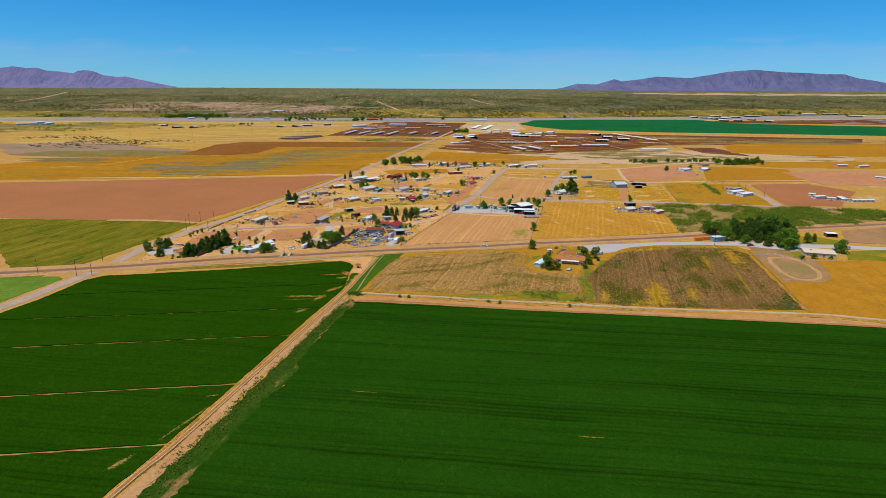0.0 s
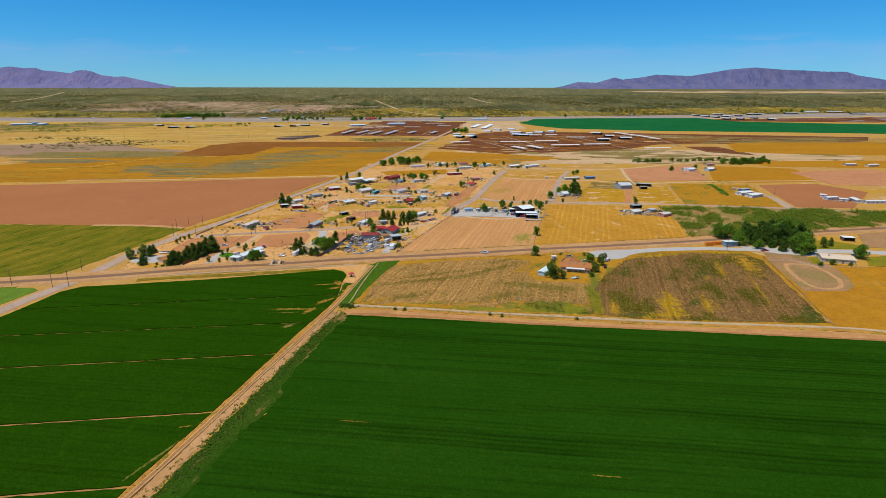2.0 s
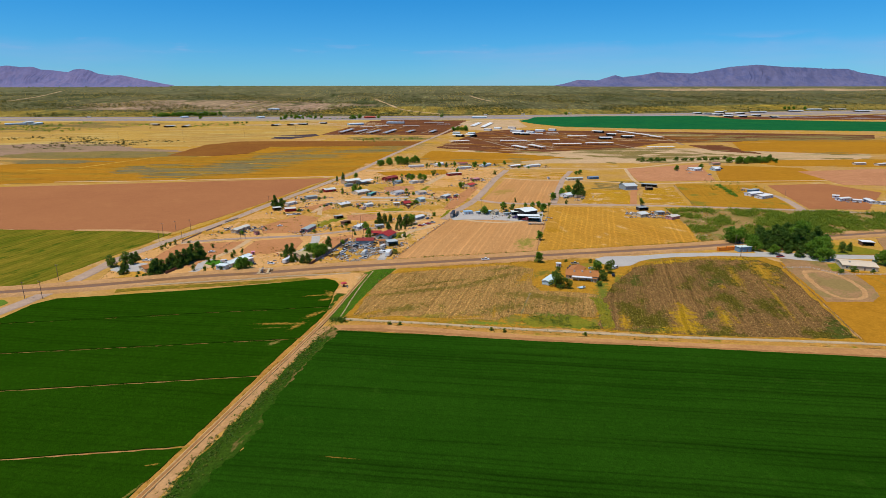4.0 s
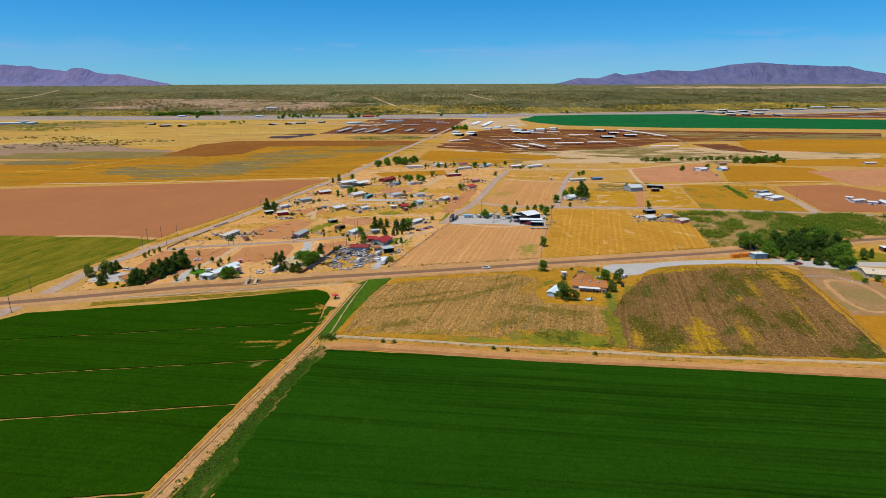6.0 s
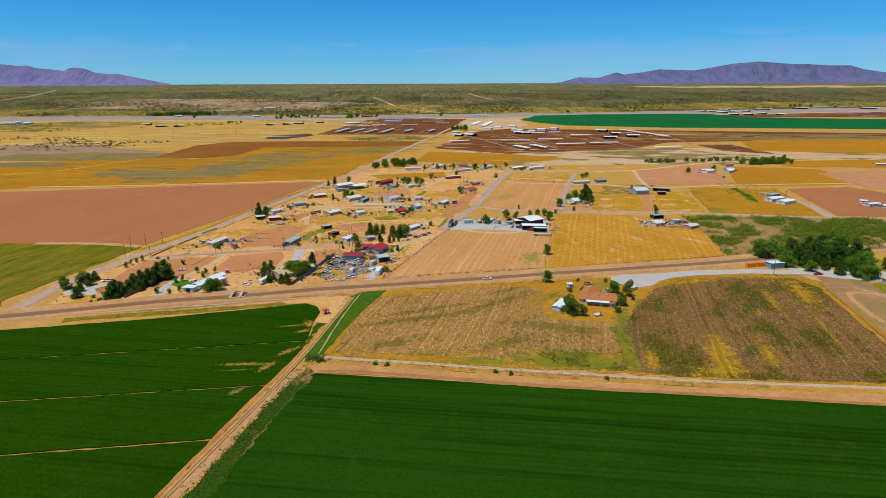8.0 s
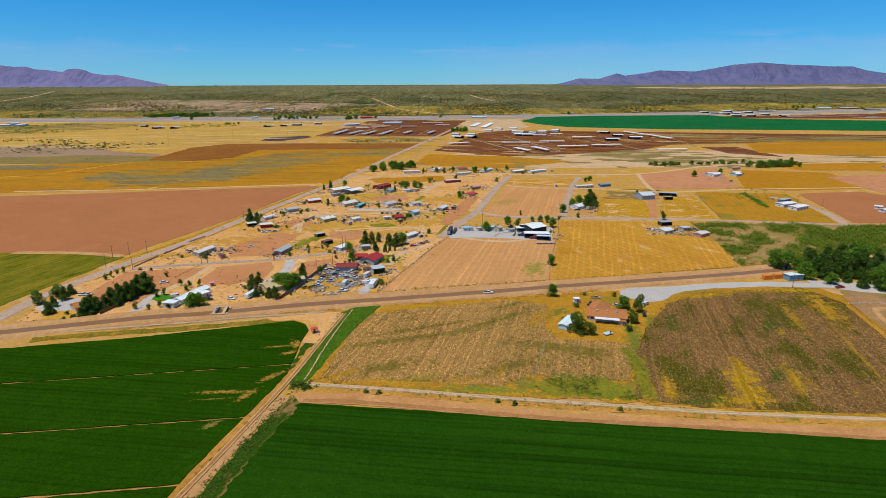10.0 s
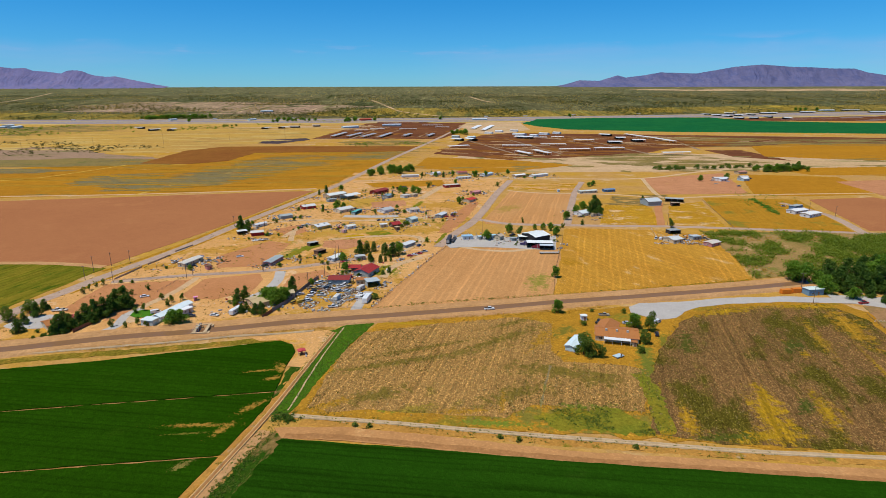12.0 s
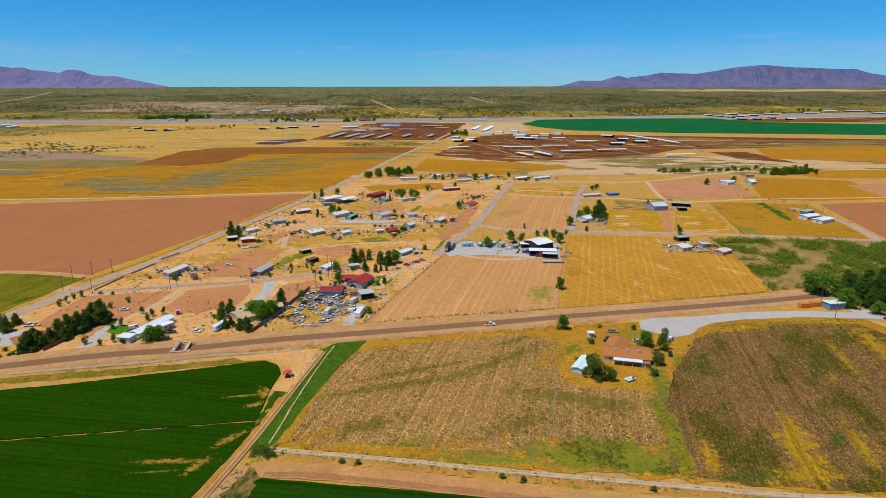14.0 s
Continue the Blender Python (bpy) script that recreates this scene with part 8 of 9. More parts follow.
# ---- trees ----
IN = "beside the village houses"
for px, h, k, w in (
        ((-206.8, 414.8), 9, "conifer", 1.2), ((-208.9, 424.0), 7, "conifer", 1.4), ((-181.2, 393.2), 11, "conifer", 1.3), ((-177.9, 396.8), 10, "conifer", 1.2),
        ((-176.4, 401.7), 9, "conifer", 1.2), ((-176.5, 408.1), 11, "conifer", 1.2), ((-174.3, 412.0), 12, "conifer", 1.2), ((-171.0, 414.7), 12, "conifer", 1.2)):
    tree(px, h, k, "in a windbreak row", w)
for px, h, k, w in (
        ((-170.4, 420.3), 11, "conifer", 1.2), ((-166.9, 426.1), 14, "conifer", 1.3), ((-171.8, 427.6), 12, "conifer", 1.2), ((-182.3, 389.8), 6, "conifer", 1.4),
        ((-172.4, 405.5), 8, "conifer", 1.2), ((-182.7, 399.2), 10, "conifer", 1.2), ((-164.6, 426.1), 9, "conifer", 1.4)):
    tree(px, h, k, "in a windbreak row", w)
for px, h, k, w in (
        ((-130.0, 402.9), 9, "broadleaf", 1.3), ((-126.9, 404.7), 8, "broadleaf", 1.3), ((-107.3, 433.5), 10, "conifer", 1.0), ((-105.4, 439.8), 9, "conifer", 1.1),
        ((-100.4, 418.7), 6, "conifer", 1.2), ((-98.9, 421.6), 6, "conifer", 1.2), ((-92.6, 417.3), 7, "conifer", 1.1), ((-89.2, 417.3), 8, "conifer", 1.1),
        ((-91.0, 433.4), 10, "broadleaf", 1.2), ((-85.5, 431.1), 11, "broadleaf", 1.2), ((-82.9, 436.5), 9, "broadleaf", 1.2), ((-81.3, 451.4), 11, "conifer", 1.1)):
    tree(px, h, k, IN, w)
for px, h, k, w in (
        ((-53.0, 530.5), 12, "conifer", 1.1), ((-48.3, 535.9), 10, "cypress", 1.3), ((-43.9, 538.6), 9, "cypress", 1.2), ((-34.8, 527.8), 11, "cypress", 1.3),
        ((-28.8, 525.2), 12, "conifer", 1.2), ((-25.0, 530.4), 10, "broadleaf", 1.0), ((-42.9, 512.7), 8, "conifer", 1.1), ((-35.9, 510.3), 7, "cypress", 1.2),
        ((-32.8, 512.7), 5, "cypress", 1.2), ((-29.1, 512.7), 5, "cypress", 1.0), ((-56.4, 489.9), 7, "broadleaf", 1.1), ((-62.6, 512.8), 7, "broadleaf", 1.1)):
    tree(px, h, k, IN, w)
for px, h, k, w in (
        ((-71.5, 505.7), 4, "bush", 1.0), ((-75.7, 508.0), 4, "bush", 1.0), ((-31.4, 438.8), 6, "bush", 0.9), ((-28.1, 487.7), 5, "cypress", 1.4),
        ((-31.9, 484.5), 3, "bush", 1.0), ((-36.4, 484.5), 3, "bush", 1.0), ((-165.7, 610.2), 13, "conifer", 1.1), ((-157.1, 602.8), 11, "conifer", 1.2),
        ((-98.2, 691.5), 10, "broadleaf", 1.1), ((-92.6, 696.7), 7, "broadleaf", 1.0), ((-110.7, 686.5), 7, "cypress", 1.0), ((-125.5, 777.5), 12, "cypress", 1.0)):
    tree(px, h, k, IN, w)
for px, h, k, w in (
        ((-132.2, 770.8), 8, "cypress", 1.0), ((-111.8, 794.9), 8, "broadleaf", 1.0), ((-37.0, 776.9), 9, "broadleaf", 1.1), ((-27.4, 783.7), 9, "broadleaf", 1.2),
        ((-20.9, 776.8), 8, "broadleaf", 1.1), ((-48.9, 757.2), 8, "cypress", 1.0), ((-59.5, 754.1), 7, "cypress", 1.0), ((-42.4, 790.8), 8, "broadleaf", 1.0),
        ((-10.2, 820.2), 9, "dusty", 1.0), ((22.8, 843.9), 7, "broadleaf", 1.0), ((23.7, 717.7), 8, "broadleaf", 1.0), ((-59.3, 678.7), 5, "bush", 1.0)):
    tree(px, h, k, IN, w)
for px, h, k, w in (
        ((-2.8, 907.0), 8, "broadleaf", 1.0), ((-21.6, 912.1), 7, "conifer", 1.0), ((7.6, 902.1), 9, "conifer", 1.0), ((50.8, 906.6), 9, "broadleaf", 1.0),
        ((64.6, 911.4), 8, "broadleaf", 1.0), ((19.7, 921.8), 7, "broadleaf", 1.0), ((73.3, 827.4), 7, "dusty", 1.2), ((96.7, 931.3), 7, "broadleaf", 1.0)):
    tree(px, h, k, "along the far village street", w)
for px, h, k, w in (((-218.0, 409.0), 9, "dusty", 1.3), ((-214.5, 420.0), 9, "dusty", 1.3), ((-201.5, 393.5), 8, "conifer", 1.3), ((-206.0, 404.0), 7, "conifer", 1.3)):
    tree(px, h, k, "on bare dirt by the road", w)
# grove and the middle fields
rng = random.Random(4)
for k in range(14):
    (x0, y0), (x1, y1) = (-93.4, 927.9), (-39.3, 959.5)
    u = (k + 0.5) / 14
    tree((x0 + (x1 - x0) * u + rng.uniform(-4, 4), y0 + (y1 - y0) * u + rng.uniform(-14, 14)), rng.uniform(8, 13), "broadleaf", "in a grove by the road", 1.15)
for px, h, k, w in (
        ((77.6, 477.0), 8, "broadleaf", 0.95), ((67.5, 417.6), 8, "broadleaf", 1.05), ((41.3, 571.0), 9, "broadleaf", 1.1), ((61.8, 594.5), 8, "broadleaf", 1.1),
        ((69.0, 584.0), 9, "dusty", 1.0), ((91.5, 605.2), 6, "broadleaf", 1.0), ((97.2, 601.5), 7, "broadleaf", 1.1), ((98.4, 583.9), 9, "broadleaf", 1.0),
        ((84.2, 605.3), 5, "broadleaf", 1.0), ((118.3, 641.0), 9, "broadleaf", 1.0), ((77.5, 630.7), 6, "dusty", 0.6), ((148.2, 663.1), 21, "conifer", 1.1)):
    tree(px, h, k, "beside the fields", w)
for px, h, k, w in (
        ((155.2, 672.9), 15, "conifer", 1.1), ((132.8, 667.9), 9, "broadleaf", 1.1), ((143.1, 682.5), 10, "broadleaf", 1.2), ((128.2, 620.4), 6, "dusty", 0.9),
        ((189.9, 830.4), 7, "broadleaf", 1.2), ((183.3, 822.6), 6, "broadleaf", 1.2), ((335.1, 862.6), 9, "broadleaf", 1.0), ((379.6, 884.7), 8, "broadleaf", 1.2),
        ((201.4, 610.3), 9, "dusty", 0.9), ((219.4, 705.4), 6, "dusty", 0.8), ((109.2, 610.8), 5, "dusty", 1.0), ((218.6, 733.8), 6, "dusty", 1.0)):
    tree(px, h, k, "beside the fields", w)
# farmhouse yard
for px, h, k, w in (
        ((70.1, 368.2), 12, "dusty", 1.1), ((72.6, 365.4), 9, "dusty", 1.1), ((77.0, 365.3), 7, "dusty", 0.9), ((101.7, 398.0), 8, "broadleaf", 1.2),
        ((108.6, 393.8), 9, "dusty", 1.0), ((101.2, 379.8), 8, "dusty", 1.1), ((114.6, 407.4), 6, "dusty", 0.8), ((103.0, 416.8), 4, "bush", 1.0),
        ((86.4, 419.0), 3, "bush", 1.0), ((77.8, 401.1), 4, "bush", 1.2), ((96.4, 369.6), 5, "bush", 1.0), ((67.0, 381.5), 4, "bush", 0.9)):
    tree(px, h, k, "in the farmhouse yard", w)
# big trees by the gravel lane
for px, h, k, w in (
        ((223.1, 469.5), 13, "broadleaf", 1.2), ((228.0, 465.7), 13, "broadleaf", 1.3), ((233.8, 461.9), 9, "broadleaf", 1.3), ((246.2, 474.0), 14, "conifer", 1.4),
        ((247.1, 462.2), 13, "conifer", 1.4), ((258.8, 474.2), 15, "conifer", 1.3), ((260.3, 462.4), 14, "conifer", 1.4), ((275.3, 474.5), 17, "conifer", 1.2),
        ((279.8, 470.6), 18, "conifer", 1.2), ((280.9, 459.0), 15, "conifer", 1.4), ((282.0, 449.7), 13, "conifer", 1.5), ((237.8, 436.5), 8, "broadleaf", 1.3)):
    tree(px, h, k, "in a grove beside the gravel lane", w)
for px, h, k, w in (
        ((249.6, 440.2), 8, "conifer", 1.4), ((252.9, 429.9), 9, "conifer", 1.4), ((259.9, 426.7), 9, "conifer", 1.5), ((262.2, 420.3), 10, "broadleaf", 1.4),
        ((268.5, 423.6), 8, "broadleaf", 1.3), ((289.4, 440.9), 9, "dusty", 1.1), ((297.1, 444.6), 8, "cypress", 1.2), ((296.6, 411.4), 11, "broadleaf", 1.2),
        ((257.0, 393.0), 5, "bush", 1.2), ((266.9, 396.0), 6, "bush", 1.2), ((277.3, 393.3), 4, "bush", 1.0), ((275.8, 482.7), 13, "conifer", 1.3)):
    tree(px, h, k, "in a grove beside the gravel lane", w)
for px, h, k, w in (
        ((228.6, 447.0), 12, "broadleaf", 1.2), ((238.0, 452.0), 15, "conifer", 1.3), ((241.0, 446.0), 13, "conifer", 1.3), ((252.0, 449.0), 16, "conifer", 1.3), ((259.7, 450.0), 18, "conifer", 1.2), ((254.0, 458.0), 17, "conifer", 1.2), ((266.0, 452.0), 17, "conifer", 1.3),
        ((271.0, 463.0), 20, "broadleaf", 1.1), ((270.0, 446.0), 16, "conifer", 1.3), ((275.0, 440.0), 13, "broadleaf", 1.2), ((266.0, 434.0), 14, "broadleaf", 1.2), ((243.0, 466.0), 15, "conifer", 1.3), ((266.0, 472.0), 17, "conifer", 1.2), ((286.0, 466.0), 15, "conifer", 1.3)):
    tree(px, h, k, "in a grove beside the gravel lane", w)
# young trees and yard shrubs
for px in ((-203.3, 455.2), (-202.5, 460.6), (-203.2, 449.2), (-200.2, 464.3), (-173.4, 446.5), (-168.3, 455.1), (-154.1, 421.7), (-156.7, 418.2), (-152.2, 438.3), (-141.4, 399.2), (-151.3, 398.0), (-159.6, 400.4), (-147.7, 402.9), (-144.6, 429.0), (-140.7, 438.3), (-145.2, 435.1)):
    tree(px, 4.0 + (px[0] * 3) % 1.5, "dusty", "freshly planted on bare dirt", 0.8)
for px in ((-192.1, 393.3), (-185.8, 387.5), (-185.1, 388.6), (-188.7, 385.3), (-192.2, 469.0), (-184.4, 468.0)):
    tree(px, 3.0, "bush", "on the canal verge", 1.1)
for px in ((-50.5, 317.5), (-48.0, 315.5), (-24.0, 311.6), (-18.8, 311.0), (26.3, 303.8), (32.8, 302.7), (71.1, 298.1)):
    tree(px, 2.6, "bush", "beside the irrigation ditch", 1.2)
# far rows
for (a, b), n, h in ((((318.0, 966.0), (366.0, 978.0)), 14, 5.5), (((388.0, 990.0), (398.0, 990.0)), 4, 6), (((417.0, 989.0), (452.0, 990.0)), 8, 6), (((470.0, 992.0), (496.0, 994.0)), 5, 5.5), (((454.0, 947.0), (525.0, 946.0)), 12, 10.5), (((-1117.0, 2322.0), (-1040.0, 2362.0)), 14, 11),
                     (((-600.0, 2250.0), (-490.0, 2245.0)), 8, 12), (((-480.0, 2190.0), (-345.0, 2200.0)), 14, 6), (((20.0, 1655.0), (66.0, 1650.0)), 4, 13),
                     (((316.5, 975.0), (361.6, 980.2)), 7, 8), (((379.7, 979.8), (470.1, 996.7)), 10, 8), (((461.0, 948.2), (534.6, 970.3)), 10, 10), (((519.8, 1002.1), (561.1, 1021.2)), 4, 9),
                     (((-1084.5, 2289.0), (-870.9, 2348.4)), 26, 16), (((-590.8, 2172.4), (-445.3, 2227.7)), 8, 12), (((-337.5, 2184.4), (-299.6, 2223.3)), 5, 16), (((-708.1, 2012.4), (-652.8, 2009.9)), 5, 9), (((51.9, 1653.1), (65.2, 1652.6)), 2, 15)):
    for k in range(n):
        u = (k + rng.random()) / n
        tree((a[0] + (b[0] - a[0]) * u, a[1] + (b[1] - a[1]) * u + rng.uniform(-8, 8)), h * rng.uniform(0.7, 1.15), "broadleaf" if h > 10 else "bush", "in a far row of trees", 1.3)
for px in ((1479.3, 2600.1), (1497.8, 2599.5), (1518.5, 2598.7), (1564.6, 2597.0), (-2.1, 2255.7), (-235.0, 2221.3), (-887.6, 2200.7), (482.9, 2350.6)):
    tree(px, 14, "broadleaf", "near the highway", 1.3)

# ---- brush, weeds and stalks ----
scatter("brush", spots_in(SCRUB, 2300, 3, 0.4, 1.6, 0.05), 2.8, M_BRUSH, "green brush over a sandy lot", "brush", 44, 0.15, 3, 0.95, 1.5)
scatter("brush", spots_in([(300.0, 592.0), (460.0, 562.0), (410.0, 517.0), (297.0, 490.0)], 1000, 4, 0.5, 1.6, 0.03), 2.9, M_BRUSH, "dense green brush over a sandy lot", "brush", 44, 0.15, 4, 0.95, 1.5)
scatter("dry_grass", spots_in(SCRUB, 900, 44, 0.4, 1.2, 0.05), 1.6, M_DRYTUFT, "dry grass between the brush", "grass", 10, 0.25, 44)
scatter("brush", spots_in([(335.6, 791.6), (391.5, 747.8), (377.7, 707.1), (321.6, 676.5), (311.4, 718.7)], 160, 5, 0.4, 1.0, 0.02), 1.8, M_BRUSH, "low green weeds in a yellow field", "weeds", 12, 0.25, 5)
scatter("hedge", spots_along([(336.5, 736.0), (330.5, 702.0), (321.7, 662.2)], 120, 6, 1.5), 2.4, M_LEAF, "dark green hedge row", "hedge", 16, 0.25, 6)
scatter("shrubs", spots_in([(-979.6, 1226.5), (-1046.4, 1522.9), (-619.1, 1411.9), (-493.6, 1210.0), (-711.8, 1157.1)], 260, 7, 0.6, 1.6, 0.008), 3.2, M_SAGE, "dark low shrubs on straw range", "shrubs", 12, 0.32, 7)
scatter("shrubs", spots_in([(-1295.8, 1604.1), (-1667.7, 2048.2), (-883.1, 2116.4), (-430.0, 2100.6), (-791.3, 1787.8), (-1017.6, 1629.1)], 420, 8, 0.6, 1.7, 0.006), 4.0, M_BRUSH, "green brush below the highway", "shrubs", 10, 0.32, 8)
scatter("shrubs", spots_in([(-281.1, 1398.4), (-109.3, 1482.7), (-13.2, 1387.6), (-47.9, 1308.9), (-215.6, 1315.2)], 120, 9, 0.6, 1.4, 0.01), 3.0, M_BRUSH, "green brush between feedlots", "shrubs", 10, 0.32, 9)
DESERT = [(x, y + 60) for x, y in HIGHWAY[1:-1]] + [(4500, 4500), (-4500, 4500)]


def thinning(spots, seed):
    """Fewer plants towards the far, paler end of the desert."""
    rng = random.Random(seed)
    return [q for q in spots if rng.random() > (q[1] - 2600) / 1900]


scatter("desert_shrubs", thinning(spots_in(DESERT, 30000, 11, 0.6, 1.7, 0.003), 1), 4.6, M_CREO, "creosote bushes dotted over the desert", "shrubs", 5, 0.36, 11, 1.3, 0.1)
scatter("desert_grass", thinning(spots_in(DESERT, 30000, 12, 0.6, 1.4, 0.004), 2), 5.0, M_STRAWTUFT, "straw-coloured grass mounds over the desert", "grass", 4, 0.34, 12, 1.0, 0.1)
scatter("weeds", spots_along([(-84.4, 154.1), (-77.6, 183.9), (-71.3, 218.4), (-62.0, 264.0), (-53.7, 308.2)], 900, 12, 2.2, 0.4, 1.2), 0.9, M_WEED, "green weeds along the ditch", "weeds", 9, 0.3, 12)
scatter("weeds", spots_along([(-48.5, 317.5), (-7.0, 312.1), (28.6, 305.9), (78.6, 299.1), (113.1, 294.7)], 500, 13, 1.4, 0.4, 1.2), 0.8, M_WEED, "green weeds along the ditch", "weeds", 9, 0.3, 13)
scatter("dry_grass", spots_along([(-96.9, 141.8), (-90.4, 165.1), (-83.6, 197.3), (-74.1, 242.5), (-66.0, 278.6), (-57.7, 320.6)], 1100, 14, 0.9, 0.4, 1.1), 0.8, M_DRYTUFT, "dry yellow grass along the ditch", "grass", 8, 0.3, 14, 0.5, 2.4)
scatter("grass", spots_in([(-49.7, 393.0), (-40.9, 402.0), (-27.9, 404.5), (-36.6, 377.5), (-43.8, 345.5), (-47.4, 327.2), (-49.4, 320.7), (-56.5, 319.1)], 2600, 15, 0.6, 1.3), 0.6, M_WEED, "lush grass between the ditches", "grass", 8, 0.3, 15)
scatter("dry_grass", spots_along([(-157.0, 375.1), (-124.7, 383.0), (-66.3, 397.2), (-51.0, 399.0)], 700, 16, 2.0, 0.4, 1.2), 0.8, M_DRYTUFT, "dry grass below the canal bank", "grass", 8, 0.3, 16)
scatter("dry_grass", spots_along([(-25.4, 406.4), (12.6, 411.6), (69.3, 419.7), (96.3, 424.7)], 500, 17, 2.0, 0.4, 1.2), 0.9, M_DRYTUFT, "dry grass below the canal bank", "grass", 8, 0.3, 17)
scatter("weeds", spots_along([(-32.9, 421.4), (-10.7, 430.2), (43.2, 440.2), (107.0, 450.9), (199.0, 470.7)], 600, 18, 1.2, 0.4, 1.2), 0.9, M_WEED, "weeds along the field edge", "weeds", 8, 0.3, 18)
VILLAGE = [(-212.0, 383.1), (-225.8, 447.5), (-210.8, 490.4), (-197.8, 568.8), (-139.4, 813.5), (-121.3, 949.3), (91.9, 887.2), (38.0, 641.4), (-32.1, 425.7), (-94.8, 403.4)]
scatter("weeds", spots_in(VILLAGE, 420, 20, 0.4, 1.3, 0.03), 1.2, M_WEED, "scattered green weeds on village lots", "weeds", 9, 0.3, 20, 0.4, 2.0)
scatter("weeds", spots_in([(40.0, 318.0), (52.0, 322.5), (72.0, 323.0), (80.0, 314.0), (80.0, 305.5), (62.0, 307.0), (46.0, 310.0)], 420, 71, 0.5, 1.3, 0.09), 1.1, M_WEED, "lush green weeds by the ditch", "weeds", 9, 0.26, 71, 0.4, 2.4)
scatter("weeds", spots_along([(88.5, 350.0), (89.5, 334.0), (87.0, 318.0), (85.0, 306.0)], 260, 72, 1.6, 0.4, 1.2), 1.0, M_WEED, "green weeds between stubble fields", "weeds", 9, 0.26, 72, 0.4, 2.4)
scatter("weeds", spots_along([(-86.0, 140.0), (-83.5, 153.0), (-79.0, 172.0), (-74.0, 199.0), (-70.0, 216.0), (-66.0, 238.0), (-60.5, 268.0), (-54.5, 296.0)], 700, 73, 1.5, 0.4, 1.3), 1.1, M_DARKWEED, "dark green weeds beside the crop", "weeds", 10, 0.28, 73, 0.4, 2.4)
scatter("weeds", spots_along([(-52.5, 318.0), (-49.5, 317.5), (-47.5, 316.5)], 70, 74, 1.5, 0.7, 1.5), 1.2, M_DARKWEED, "dark green thicket at the ditch corner", "weeds", 22, 0.2, 74, 0.7, 1.8)
STUB = [(-44.8, 321.3), (-42.6, 344.7), (-38.6, 372.4), (-33.1, 394.1), (46.0, 414.2), (64.2, 405.0), (57.8, 372.2), (60.0, 362.6), (95.8, 357.1), (81.7, 317.4), (39.9, 321.8), (29.5, 313.9), (-19.0, 320.0), (-33.7, 318.1)]
STUB2 = [(78.1, 305.9), (87.2, 337.6), (104.2, 374.1), (128.7, 408.7), (156.3, 426.8), (219.6, 432.6), (223.1, 404.1), (198.4, 295.6), (161.7, 296.9), (101.6, 301.1)]
scatter("corn_stalks", rows_in(STUB, 14.6, 2.1, 1.0, 22, 0.85), 0.85, M_STALK, "dry corn stalks in rows over stubble", "stubble", 3, 0.45, 22, 0.8, 0.3)
scatter("corn_stalks", rows_in(STUB2, 14.6, 2.6, 1.5, 23, 0.6), 0.8, M_STALK, "dry stalks in rows over weedy stubble", "stubble", 3, 0.42, 23, 0.8, 0.3)
scatter("weeds", spots_in(STUB2, 2600, 24, 0.5, 1.3, 0.02), 0.9, M_OLIVE, "dark weeds over the stubble", "weeds", 6, 0.3, 24, 0.4, 2.0)
scatter("weeds", spots_in(STUB, 2200, 25, 0.5, 1.3, 0.02), 0.9, M_OLIVE, "dark weeds over the stubble", "weeds", 6, 0.3, 25, 0.4, 2.0)

# ---- poles ----
for px in ((-217.2, 474.0), (-196.8, 469.0), (-207.6, 509.5), (-217.6, 504.2), (-154.7, 476.7), (-153.4, 482.8), (-109.7, 489.0), (-110.7, 490.1), (-74.3, 460.2), (-174.1, 618.0), (-144.1, 606.4), (-67.7, 477.4)):
    pole(px)
for px in ((218.4, 453.1), (210.9, 429.6), (202.3, 620.0), (353.8, 666.7), (368.1, 650.5), (39.8, 594.6), (-258.8, 350.0), (-232.9, 348.0), (-223.9, 349.3), (-235.0, 380.7), (-222.3, 491.8)):
    pole(px, 10.5)
for px in ((-860.3, 1325.4), (-708.8, 1321.0), (-598.3, 1391.5), (-473.0, 1441.7), (-1020.1, 1694.3), (-371.3, 1528.5)):
    pole(px, 22, 10)
for px in ((-63.9, 496.5), (-62.2, 498.7)):
    pole(px, 16, 0, False, "tall rust-red antenna mast")

# ---- fences ----
fence([(-199.3, 474.9), (-195.1, 500.3)], 1.15, "weathered plank fence along the road", 3.0, M_PLANK, True)
fence([(-193.8, 506.1), (-188.8, 528.4)], 1.15, "weathered plank fence along the road", 3.0, M_PLANK, True)
fence([(-189.4, 537.8), (-184.0, 555.0)], 1.15, "weathered plank fence along the road", 3.0, M_PLANK, True)
fence([(-174.7, 393.2), (-171.2, 406.1)], 2.0, "solid red-brown board fence", 2.5, M_RUST, True)
fence([(-87.0, 410.5), (-84.4, 420.1)], 2.0, "solid red-brown board fence", 2.5, M_RUST, True)
fence([(-84.4, 420.1), (-79.2, 435.0), (-76.1, 455.8), (-71.5, 476.5)], 2.2, "tall dark sheet-metal fence round the scrap yard", 3.0, paint("fence_sheet", (0.14, 0.14, 0.17), 0.6), True)
fence([(-32.9, 421.4), (-21.8, 455.6), (-9.3, 495.2), (10.4, 552.7)], 1.3, "thin wooden post fence along the field", 5.0)
fence([(-203.2, 471.9), (-156.8, 479.8), (-108.9, 490.1)], 1.2, "wire fence on posts along the lane", 5.0, M_STEEL)
fence([(-161.1, 451.6), (-157.5, 477.7)], 1.4, "low timber fence across a dirt lot", 4.0)
